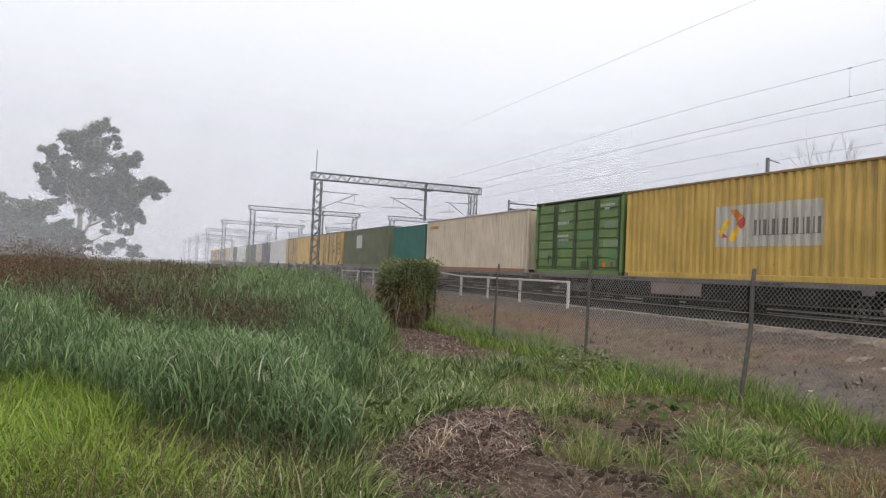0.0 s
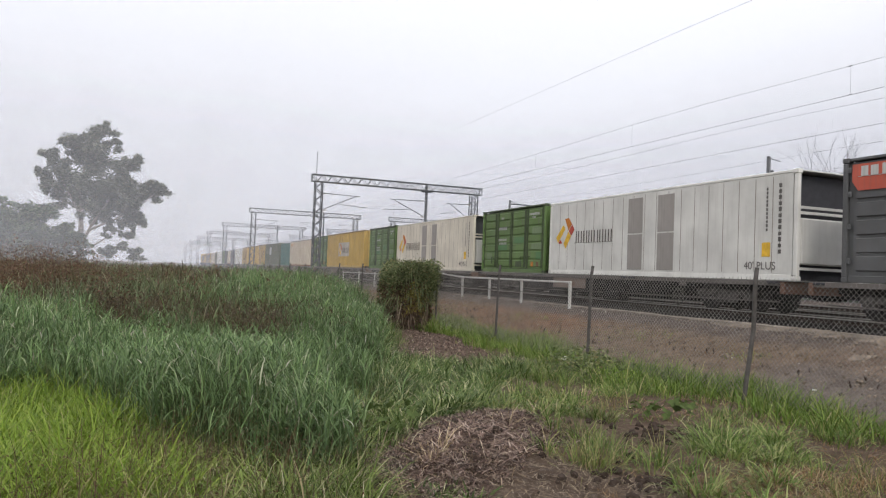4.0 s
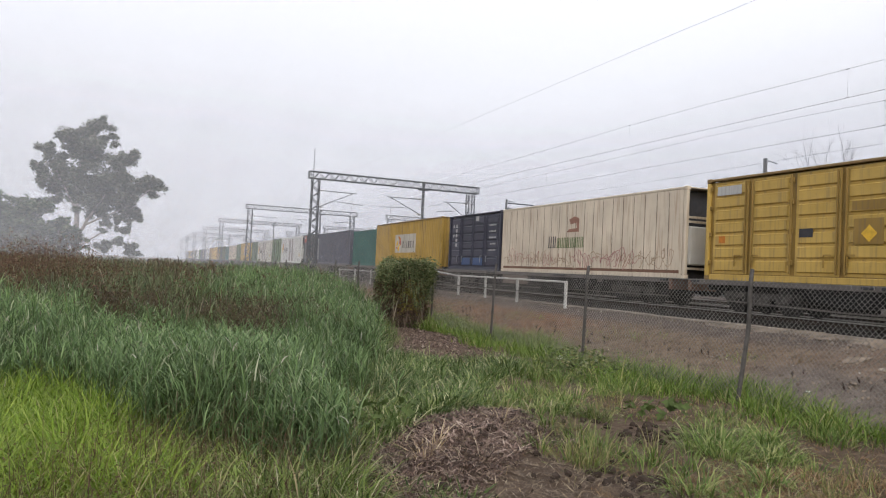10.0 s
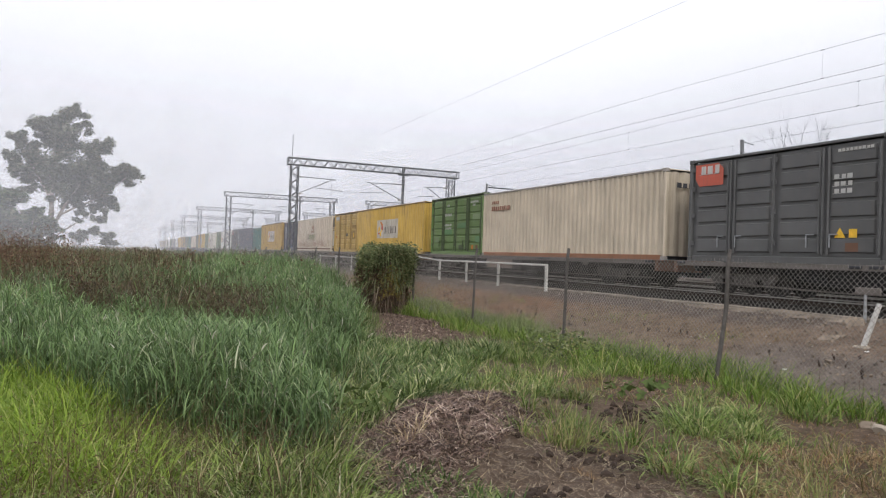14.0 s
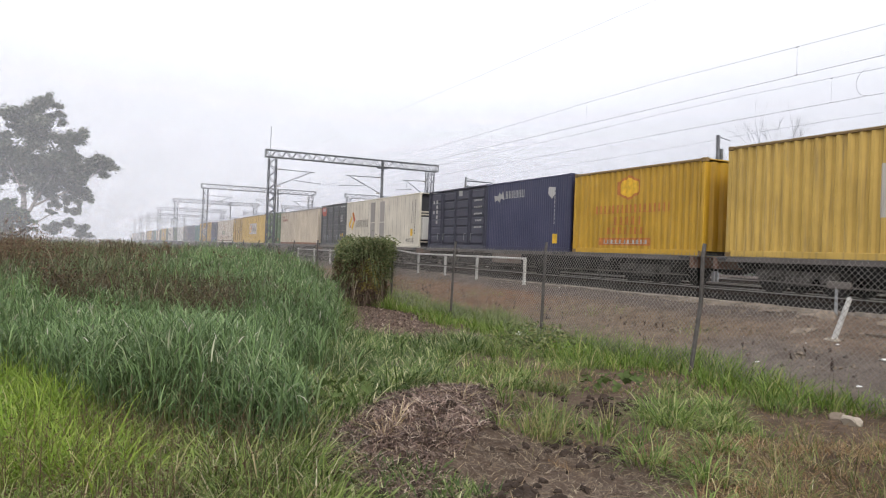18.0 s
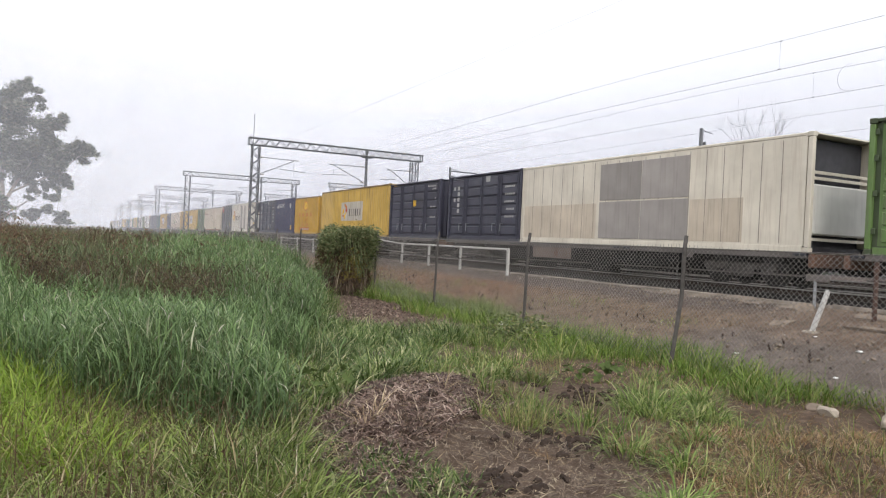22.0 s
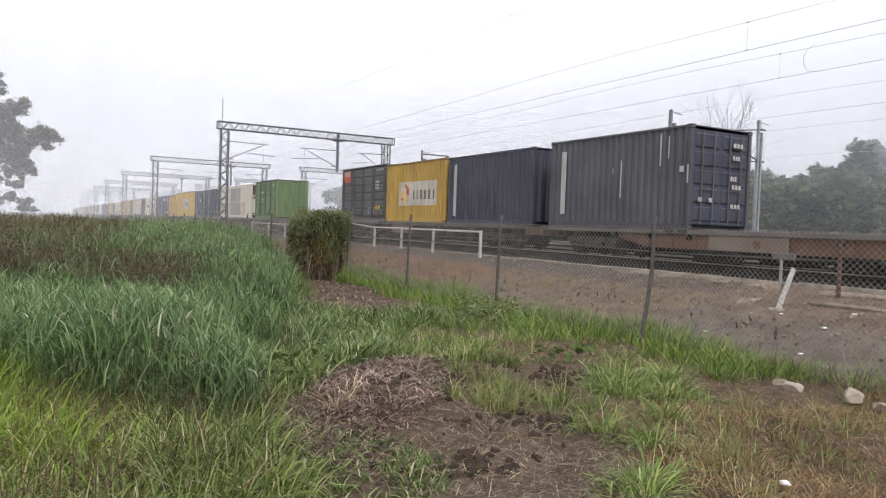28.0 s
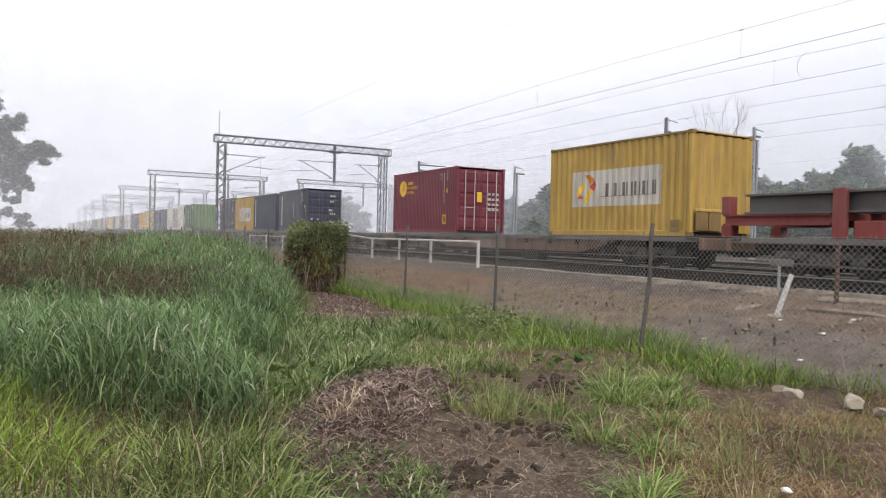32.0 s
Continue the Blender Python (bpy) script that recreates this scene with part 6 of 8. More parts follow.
def slab(x, y, z, lx, ly, lz, rz, ry, label, material, name, cat):
    """A broken lump: the hull of scattered points, never square."""
    rk = random.Random(int(x * 131 + y * 17))
    bm = bmesh.new()
    for k in range(22):
        v = Vector((rk.uniform(-1, 1), rk.uniform(-1, 1), rk.uniform(-1, 1)))
        f = 0.5 / max(0.55, (abs(v.x) ** 4 + abs(v.y) ** 4 + abs(v.z) ** 4) ** 0.25) if "concrete" in name else rk.uniform(0.42, 0.6) / v.length
        bm.verts.new((v.x * f * lx, v.y * f * ly, v.z * f * lz))
    hull = bmesh.ops.convex_hull(bm, input=bm.verts[:])
    bmesh.ops.delete(bm, geom=list(set(hull["geom_interior"] + hull["geom_unused"])), context="VERTS")
    o = put(name, bm, material)
    o.matrix_basis = pose(x, y, z, 0, ry, rz)
    return tagged(o, label, cat)


slab(11.42, 8.73, 0.43, 0.62, 0.34, 0.10, 8, -13, "broken pale concrete slab lying on the bank", RUBBLE, "concrete_slab", "rubble")
slab(12.57, 9.15, 0.6, 0.5, 0.4, 0.24, 35, -20, "broken concrete block by the kerb", RUBBLE, "concrete_block", "rubble")
slab(12.45, 7.35, 0.61, 0.3, 1.5, 0.14, 3, -6, "long broken concrete edging piece", RUBBLE, "concrete_slab", "rubble")
slab(11.7, 7.05, 0.49, 0.28, 1.7, 0.12, -2, -6, "long broken concrete edging piece", RUBBLE, "concrete_slab", "rubble")
slab(6.83, 4.66, 0.05, 0.19, 0.2, 0.15, 20, 10, "pale broken stone on bare ground", STONE, "stone", "stone")
slab(6.93, 4.88, 0.04, 0.16, 0.18, 0.13, 60, 0, "brown broken stone on bare ground", RUBBLE, "stone", "stone")
slab(7.0, 4.12, 0.06, 0.2, 0.2, 0.18, 40, 15, "pale broken stone on bare ground", STONE, "stone", "stone")
slab(6.98, 3.82, 0.04, 0.22, 0.18, 0.12, 10, 5, "pale broken stone on bare ground", STONE, "stone", "stone")
slab(6.98, 11.14, 0.14, 0.13, 0.12, 0.1, 30, 20, "crumpled white plastic litter in the grass", PAPER, "litter", "litter")
slab(4.14, 2.83, 0.06, 0.06, 0.07, 0.04, 30, 20, "crumpled white plastic litter in the grass", PAPER, "litter", "litter")

stalk = thing("dry_stalk", "pale dry stalk arching up beside the stones", "stalk")
pts = [Vector((0.05 * math.sin(1.6 * q) - 0.12 * q * q, 0.05 * q, 0.52 * q)) for q in (i / 8 for i in range(9))]
part("stem", rods(list(zip(pts, pts[1:])), 0.004, 5), STONE, stalk)
stalk.location = (7.08, 4.22, 0.0)

# stones and crumbs on the gravel
rnd = random.Random(3)
bm = bmesh.new()
for i in range(4200):
    x, y = rnd.uniform(8.4, 13.2), rnd.uniform(5.0, 34.0)
    s = rnd.uniform(0.006, 0.015) * (2.4 if rnd.random() < 0.03 else 1)
    m = Matrix.LocRotScale((x, y, ground_z(x, y) + s * 0.2), Euler((rnd.random() * 6, rnd.random() * 6, 0)), (s, s * rnd.uniform(0.6, 1.2), s * 0.7))
    for v in box(bm, -0.8, -0.8, -0.8, 0.8, 0.8, 0.8):
        v.co = m @ v.co
tagged(put("loose_gravel", bm, GRAVEL), "loose pale and grey gravel on the bank", "gravel", kind="stuff")


bm = bmesh.new()
for i in range(900):
    x, y = rnd.uniform(9.6, 13.15), rnd.uniform(5.5, 30.0) if i % 3 else rnd.uniform(5.5, 13.0)
    s = rnd.uniform(0.01, 0.03) * (1.8 if rnd.random() < 0.06 else 1.0)
    m = Matrix.LocRotScale((x, y, ground_z(x, y) + s * 0.3), Euler((rnd.random() * 6, rnd.random() * 6, rnd.random() * 6)), (s * rnd.uniform(0.7, 1.8), s, s * 0.6))
    for v in box(bm, -1, -1, -1, 1, 1, 1):
        v.co = m @ (v.co * rnd.uniform(0.75, 1.1))
tagged(put("broken_stones", bm, RUBBLE), "brown broken stones scattered on the bank", "stones", kind="stuff")
for x, y, s in ((11.36, 6.73, 0.08), (10.52, 6.7, 0.07), (11.9, 6.3, 0.06), (9.44, 8.02, 0.05), (9.22, 6.19, 0.05), (10.9, 7.7, 0.05), (9.2, 9.0, 0.035), (12.8, 13.2, 0.12)):
    slab(x, y, ground_z(x, y) + 0.01, s * 2, s * 1.6, s * 0.5, 40 * x, 4, "scrap of white litter on the gravel", PAPER, "litter", "litter")


# ---- grass and weeds ----
def scatter(n, x0, x1, y0, y1, keep):
    out = np.zeros((0, 2))
    while len(out) < n:
        p = np.stack([np.random.uniform(x0, x1, 4 * n), np.random.uniform(y0, y1, 4 * n)], 1)
        out = np.concatenate([out, p[keep(p[:, 0], p[:, 1])]])
    return out[:n]


def gz(p):
    return np.array([ground_z(x, y) for x, y in p])


def wob(x, y, s, k=0.0):
    return np.sin(x * 1.7 * s + k) * np.cos(y * 1.3 * s + 2 * k) + 0.5 * np.sin(x * 3.9 * s + 1.3 * y * s + k)


def arch_sheet(name, root, length, width, tilt, bend, azim, material, segs=3, twist=0.7):
    """Tapered blades in one mesh: each leaves its root (n,3) at a tilt from upright and arches over towards azim."""
    n = len(root)
    out = np.stack([np.cos(azim), np.sin(azim), np.zeros(n)], 1)
    ta = azim + np.pi / 2 + np.random.uniform(-twist, twist, n)
    side = np.stack([np.cos(ta), np.sin(ta), np.zeros(n)], 1)
    up = np.array([0, 0, 1.0])
    c = root.copy()
    m = 2 * segs + 1
    co = np.zeros((n, m, 3))
    taper = {3: (0.75, 1.0, 0.62), 4: (0.7, 1.0, 0.85, 0.5)}[segs]
    for i in range(segs):
        co[:, 2 * i] = c - side * (width * taper[i] / 2)[:, None]
        co[:, 2 * i + 1] = c + side * (width * taper[i] / 2)[:, None]
        a = tilt + bend * ((i + 0.5) / segs) ** 1.4
        c = c + (length / segs)[:, None] * (out * np.sin(a)[:, None] + up * np.cos(a)[:, None])
    co[:, m - 1] = c
    quads = [[2 * i, 2 * i + 1, 2 * i + 3, 2 * i + 2] for i in range(segs - 1)]
    pattern = np.array(sum(quads, []) + [m - 3, m - 2, m - 1])
    k = len(pattern)
    loops = np.arange(n)[:, None] * m + pattern
    me = bpy.data.meshes.new(name)
    me.vertices.add(n * m)
    me.vertices.foreach_set("co", co.reshape(-1))
    me.loops.add(n * k)
    me.loops.foreach_set("vertex_index", loops.reshape(-1).astype(np.int32))
    me.polygons.add(n * segs)
    starts = (np.arange(n)[:, None] * k + 4 * np.arange(segs)).reshape(-1)
    me.polygons.foreach_set("loop_start", starts.astype(np.int32))
    me.update(calc_edges=True)
    me.materials.append(material)
    return new(name, me)


def u(lo, hi, n):
    return np.random.uniform(lo, hi, n)


def tussocks(name, centres, per, spread, length, width, material, label, category="grass", tilt=(0.05, 0.55), bend=(0.5, 1.9), segs=3, size=None):
    """Tufts whose blades fan out from their own middle; size scales each tuft."""
    k = len(centres)
    s = (u(0.7, 1.25, k) if size is None else size).repeat(per)
    off = np.random.normal(0, spread, (k * per, 2)) * s[:, None]
    p = centres.repeat(per, 0) + off
    n = len(p)
    az = np.arctan2(off[:, 1], off[:, 0]) + np.random.normal(0, 0.7, n)
    far = np.clip(np.hypot(off[:, 0], off[:, 1]) / (spread * 1.6 * s), 0, 1)
    root = np.concatenate([p, (gz(p) - 0.01)[:, None]], 1)
    ob = arch_sheet(name, root, u(*length, n) * s, u(*width, n), u(*tilt, n) * (0.35 + far), u(*bend, n), az, material, segs)
    return tagged(ob, label, category, kind="stuff")


def carried(name, p, top, lo, hi, length, width, material, label, category, tilt=(0.1, 0.6), bend=(0.4, 1.7), segs=3):
    """Leaves carried at heights between lo and hi of a stand whose height is top."""
    n = len(p)
    root = np.concatenate([p, (gz(p) + np.clip(top * u(lo, hi, n), 0, 9))[:, None]], 1)
    ob = arch_sheet(name, root, u(*length, n), u(*width, n), u(*tilt, n), u(*bend, n), u(0, 2 * np.pi, n), material, segs)
    return tagged(ob, label, category, kind="stuff")


def plant(name, p, hmin, hmax, wmin, wmax, lmin, lmax, material, label, category="grass", curl=0.35):
    n = len(p)
    ob = blade_sheet(name, p, u(hmin, hmax, n), u(wmin, wmax, n), u(lmin, lmax, n), material, curl, gz(p))
    return tagged(ob, label, category, kind="stuff")


def reed_edge(y):
    """Edge of the tall reeds towards the tracks."""
    return np.interp(y, [3, 5, 7, 8.5, 11, 14, 16, 20, 30, 60], [-0.1, 1.1, 1.65, 2.3, 3.3, 4.1, 4.6, 5.5, 6.6, 7.0])


def reed_front(x):
    """Near edge of the tall reeds."""
    return np.interp(x, [-6, -1.5, -0.4, 0.3, 0.8, 1.5], [10.0, 9.0, 7.7, 6.0, 5.1, 4.7])


def canopy(x, y):
    """Height of the reed stand."""
    taper = np.clip((reed_edge(y) - x) / 0.8, 0.0, 1.0) * 0.2 + 0.8
    taper = taper * (np.clip((y - reed_front(x)) / 1.2, 0.0, 1.0) * 0.25 + 0.75)
    h = np.clip(0.66 + 0.048 * (y - 6) + 0.10 * wob(x, y, 0.55, 0.7) + 0.07 * wob(x, y, 1.6), 0.4, 1.4)
    return h * taper - 0.34 * np.exp(-((x - 0.5) / 2.0) ** 2 - ((y - 10.6) / 2.2) ** 2)


def gap(x, y):
    """Collapsed brown growth in the middle of the reeds."""
    return ((x - 0.9) / 2.1) ** 2 + ((y - 14.2) / 2.9) ** 2 < 0.85 + 0.75 * wob(x, y, 0.9, 1.0) + 0.5 * wob(x, y, 2.2, 0.3)


def heap(x, y):
    """The mound of mulch, a long heap lying askew."""
    a, b = (x - 2.7) * 0.68 + (y - 5.75) * 0.73, (x - 2.7) * 0.73 - (y - 5.75) * 0.68
    return (a / 1.75) ** 2 + (b / 0.68) ** 2 < 1.0 + 0.45 * wob(x, y, 1.5) + 0.2 * wob(x, y, 4.0, 1.0)


def trodden(x, y):
    """Trodden ground before the mound."""
    return ((x - 2.75) / 1.0) ** 2 + ((y - 4.0) / 1.25) ** 2 < 1.0 + 0.35 * wob(x, y, 1.9, 1.0) + 0.2 * wob(x, y, 4.4)


def mulch(x, y):
    return heap(x, y) | trodden(x, y)


def path_patch(x, y):
    """Bare earth that narrows towards the overgrown post."""
    return (np.abs(x - 5.35 - 0.24 * (y - 12)) < 1.15 - 0.11 * (y - 12) + 0.22 * wob(x, y, 1.2)) & (y > 11.7 + 0.3 * wob(x, y, 1.0, 2.0)) & (y < 18.6)


def bare(x, y):
    """Bare mulch and earth patches."""
    c = (((x - 4.95) / 0.6) ** 2 + ((y - 6.2) / 0.55) ** 2 < 1.0) | (((x - 6.35) / 0.65) ** 2 + ((y - 7.35) / 0.5) ** 2 < 1.0 + 0.3 * wob(x, y, 2.2))
    d = ((x - 6.55) / 1.05) ** 2 + ((y - 4.6) / 0.5) ** 2 < 1.0 + 0.3 * wob(x, y, 2)
    return mulch(x, y) | path_patch(x, y) | c | d


np.random.seed(2)
in_view = lambda x, y: (x > -0.21 * y - 0.8) & (x < 1.9 * y + 1.5)

# tall blue-green reeds: stems in loose clusters, arching leaves up each stem, nodding pale heads
reed_ok = lambda x, y: (x < reed_edge(y) + 0.4 * wob(x, y, 1.0)) & in_view(x, y) & (y > reed_front(x) + 0.6 * wob(x, y, 0.9)) & ((~gap(x, y)) | (wob(x, y, 3.1, 2.0) > 0.7)) & ((x > 2.2 + 0.5 * wob(x, y, 0.4)) | (y < 15 + 2.0 * wob(x, y, 0.3)))
c = scatter(4600, -8, 7, 4.4, 25, reed_ok)
stems = c.repeat(5, 0) + np.random.normal(0, 0.12, (len(c) * 5, 2))
tall = canopy(stems[:, 0], stems[:, 1]) * u(0.78, 1.16, len(c)).repeat(5) * u(0.86, 1.08, len(stems))
n = len(stems)
root = np.concatenate([stems, gz(stems)[:, None]], 1)
tagged(arch_sheet("reed_stems", root, tall, u(0.006, 0.011, n), u(0.0, 0.12, n), u(0.0, 0.35, n), u(0, 2 * np.pi, n), REEDSTEM), "thin upright reed stems", "reeds", kind="stuff")
p, h = stems.repeat(5, 0), tall.repeat(5)
carried("reed_leaves", p + np.random.normal(0, 0.012, p.shape), h, 0.15, 0.88, (0.16, 0.44), (0.007, 0.015), REED, "arching blue-green reed leaves in dense stands", "reeds", (0.08, 0.7), (0.5, 2.5))
sel = np.random.permutation(n)[:4200]
carried("reed_tips", stems[sel], tall[sel], 0.6, 0.95, (0.14, 0.34), (0.007, 0.014), REEDPALE, "upright topmost reed leaves", "reeds", (0.02, 0.5), (0.4, 2.6))
sel = np.random.permutation(n)[:1500]
carried("reed_plumes", stems[sel], tall[sel], 0.82, 1.04, (0.09, 0.18), (0.008, 0.015), PLUME, "pale nodding reed seed heads", "reeds", (0.2, 0.7), (0.8, 2.0))

# broken straw-brown stalks at the foot of the reeds
p = scatter(2600, -1.6, 2.6, 5.0, 9.2, lambda x, y: (np.abs(x - reed_edge(y)) < 0.45 + 0.2 * wob(x, y, 2.0)) | (np.abs(y - reed_front(x)) < 0.45 + 0.2 * wob(x, y, 2.0, 1.0)))
n = len(p)
tagged(arch_sheet("reed_litter", np.concatenate([p, gz(p)[:, None]], 1), u(0.12, 0.42, n), u(0.004, 0.009, n), u(0.1, 1.3, n), u(0.0, 1.2, n), u(0, 6.28, n), THATCH), "broken straw-brown stalks at the foot of the reeds", "reeds", kind="stuff")

# lush low grass
front_ok = lambda x, y: (x < reed_edge(y) + 0.6 + 0.35 * wob(x, y, 1.4, 1.0)) & in_view(x, y) & ~bare(x, y)
lush_ok = lambda x, y: (x < 0.05 + 0.35 * wob(x, y, 1.1) + 0.10 * (y - 6)) & (y > 4.6)
c = scatter(1500, -4, 0.8, 4.4, 10.6, lambda x, y: front_ok(x, y) & lush_ok(x, y))
tussocks("lush_grass", c, 20, 0.09, (0.26, 0.56), (0.006, 0.013), LUSH, "bright lush green grass, knee high", "grass", (0.1, 0.8), (0.6, 2.3))
c = scatter(1050, -2.6, 2.6, 2.7, 8.6, lambda x, y: front_ok(x, y) & ~lush_ok(x, y) & (wob(x, y, 2.4, 0.9) > -0.9))
tussocks("meadow_grass", c, 20, 0.09, (0.18, 0.44), (0.006, 0.013), MEADOW, "mixed dull green and straw-tipped grass, knee high", "grass", (0.15, 0.9), (0.8, 2.3))
c = scatter(520, -3, 6.4, 4.0, 20, lambda x, y: (np.abs(x - reed_edge(y) - 0.15) < 0.6 + 0.3 * wob(x, y, 1.1, 3.0)) & in_view(x, y) & ~bare(x, y))
tussocks("edge_grass", c, 15, 0.10, (0.2, 0.45), (0.006, 0.013), SOFT, "rough mixed grass along the edge of the reeds", "grass", (0.05, 0.6), (0.5, 1.9))

# brown twiggy weeds through the lush grass
c = scatter(95, -1.4, 1.3, 3.4, 6.4, lambda x, y: in_view(x, y) & (((x - 0.3) / 0.95) ** 2 + ((y - 5.0) / 1.4) ** 2 < 1.0 + 0.5 * wob(x, y, 1.6)))
tussocks("twiggy_weeds", c, 14, 0.07, (0.28, 0.62), (0.003, 0.006), TWIG, "thin brown twiggy weed stems in the grass", "weeds", (0.1, 0.9), (-0.2, 0.7))
q = c.repeat(24, 0) + np.random.normal(0, 0.13, (len(c) * 24, 2))
leaf_cloud("twig_leaves", np.concatenate([q, (gz(q) + u(0.12, 0.46, len(q)))[:, None]], 1), 0.009, RUSTWEED)
tagged(scene.objects["twig_leaves"], "small brown leaves on twiggy weeds", "weeds", kind="stuff")

# collapsed brown growth in the gap and rusty shrubby weeds at the back of the field
def brown_mass(name, c, top, per, r, size, material, label):
    k = len(c)
    v = np.random.normal(0, 1, (k * per, 3))
    v /= np.maximum(1e-6, np.linalg.norm(v, axis=1))[:, None]
    v *= (u(0.3, 1.0, k * per) ** 0.4)[:, None]
    s = u(0.6, 1.3, k).repeat(per)
    pts = c.repeat(per, 0) + v[:, :2] * (r * s)[:, None]
    z = gz(c).repeat(per) + top.repeat(per) * (0.62 + 0.38 * v[:, 2] * s)
    leaf_cloud(name, np.concatenate([pts, z[:, None]], 1), size, material, None, "", 1.2)
    tagged(scene.objects[name], label, "weeds", kind="stuff")


c = scatter(250, -3, 4, 10.5, 18, lambda x, y: gap(x, y) & in_view(x, y))
brown_mass("collapsed_growth", c, 0.94 + 0.16 * wob(c[:, 0], c[:, 1], 1.3), 120, 0.34, 0.02, WEED, "dark brown collapsed weed growth among the reeds")
c2 = c.repeat(26, 0) + np.random.normal(0, 0.26, (len(c) * 26, 2))
carried("collapsed_stalks", c2, np.full(len(c2), 0.95), 0.1, 0.85, (0.2, 0.5), (0.004, 0.010), WEED, "dark broken stalks in the brown growth", "weeds", (0.1, 1.1), (0.2, 1.6))
c = scatter(330, -12, 3.2, 12.5, 34, lambda x, y: in_view(x, y) & (x < reed_edge(y) - 1.5) & ((x < -0.125 * y + 0.35 * wob(x, y, 0.8)) | (wob(x, y, 0.75, 3.0) > 0.8)))
brown_mass("rusty_weeds", c, 1.32 + 0.2 * wob(c[:, 0], c[:, 1], 0.9), 170, 0.36, 0.021, RUSTWEED, "reddish-brown shrubby weeds in the field")

c = scatter(56, -5.5, -0.8, 13.5, 23, lambda x, y: in_view(x, y) & (x < -0.06 * y - 0.1 + 0.3 * wob(x, y, 0.9)))
brown_mass("tall_rusty_shrubs", c, 1.86 + 0.2 * wob(c[:, 0], c[:, 1], 0.9), 330, 0.44, 0.022, RUSTWEED, "tall dark reddish-brown shrubs in the corner of the field")
c2 = c.repeat(12, 0) + np.random.normal(0, 0.25, (len(c) * 12, 2))
n = len(c2)
tagged(arch_sheet("shrub_twigs", np.concatenate([c2, gz(c2)[:, None]], 1), u(1.2, 2.25, n), u(0.006, 0.011, n), u(0.0, 0.3, n), u(-0.1, 0.4, n), u(0, 6.28, n), TWIG), "bare brown twigs of tall shrubs", "weeds", kind="stuff")
# dull green and olive weeds behind the reeds, thinning to the back of the field
back = lambda x, y: (x < reed_edge(y) - 0.2) & in_view(x, y) & (~gap(x, y)) & (~reed_ok(x, y) | (wob(x, y, 0.3, 1.0) > 0.9))
p = scatter(3300, -14, 6.5, 11.5, 42, back)
p = p.repeat(12, 0) + np.random.normal(0, 0.2, (len(p) * 12, 2))
carried("back_weeds", p, 1.05 + 0.012 * np.clip(p[:, 1] - 12, 0, 25) + 0.2 * wob(p[:, 0], p[:, 1], 0.8, 0.3) + 0.12 * wob(p[:, 0], p[:, 1], 2.3, 1.0), 0.25, 0.85, (0.2, 0.5), (0.010, 0.026), FIELD, "olive and dull green tall weeds", "weeds", (0.05, 0.6), (0.2, 1.6))
p = scatter(1300, -12, 3, 11.0, 27, lambda x, y: in_view(x, y) & ~gap(x, y) & (y > 13) & (x < reed_edge(y) - 0.5) & (wob(x, y, 0.7, 4.0) > -0.1))
p = p.repeat(8, 0) + np.random.normal(0, 0.13, (len(p) * 8, 2))
carried("straggling_reeds", p, 1.08 + 0.2 * wob(p[:, 0], p[:, 1], 0.7, 1.0), 0.45, 0.9, (0.24, 0.5), (0.008, 0.019), BACKREED, "green reeds straggling through brown weeds", "reeds", (0.02, 0.4), (0.2, 1.5))
p = scatter(1700, -40, 7.0, 24, 110, lambda x, y: (x < reed_edge(y)) & in_view(x, y))
p = p.repeat(11, 0) + np.random.normal(0, 0.28, (len(p) * 11, 2))
carried("field_weeds", p, 1.25 + 0.2 * wob(p[:, 0], p[:, 1], 0.35) + 0.12 * wob(p[:, 0], p[:, 1], 1.4, 2.0), 0.3, 0.85, (0.25, 0.6), (0.03, 0.06), FIELD, "tall dull weeds across the field", "weeds", (0.05, 0.5), (0.1, 1.2))
p = scatter(1300, -2, 7.0, 20, 90, lambda x, y: (x < reed_edge(y)) & in_view(x, y) & (x > 1.5 + 0.04 * y))
p = p.repeat(12, 0) + np.random.normal(0, 0.22, (len(p) * 12, 2))
carried("field_reeds", p, 1.15 + 0.15 * wob(p[:, 0], p[:, 1], 0.5), 0.25, 0.85, (0.25, 0.55), (0.018, 0.04), BACKREED, "dull green reeds farther off along the fence", "reeds", (0.03, 0.45), (0.2, 1.4))
# tall stalks with rusty heads standing out of the field
p = scatter(620, -14, 5.5, 11.5, 38, lambda x, y: (x < reed_edge(y) - 0.4) & in_view(x, y) & (wob(x, y, 0.5, 2.5) > -0.3))
plant("tall_stalks", p, 1.1, 1.6, 0.006, 0.010, 0.02, 0.15, TWIG, "tall thin brown stalks standing out of the weeds", "weeds", 0.05)
q = np.concatenate([p, u(1.05, 1.55, (len(p), 1))], 1).repeat(6, 0)
leaf_cloud("stalk_heads", q + np.random.normal(0, 0.035, q.shape), 0.024, RUSTWEED)
tagged(scene.objects["stalk_heads"], "rusty brown seed heads over the weeds", "weeds", kind="stuff")

# bright soft grass between the reeds, the mound and the bare earth
c = scatter(290, 1.2, 6.6, 6.2, 12.2, lambda x, y: (wob(x, y, 2.6, 0.5) > 0.1) & (x > reed_edge(y) + 0.1) & (x < 2.6 + 0.62 * (y - 6) + 0.4 * wob(x, y, 0.9)) & ~bare(x, y))
tussocks("soft_grass", c, 34, 0.10, (0.22, 0.46), (0.007, 0.015), SOFT, "soft bright green grass lying over in waves", "grass", (0.15, 0.9), (0.8, 2.1), 4)
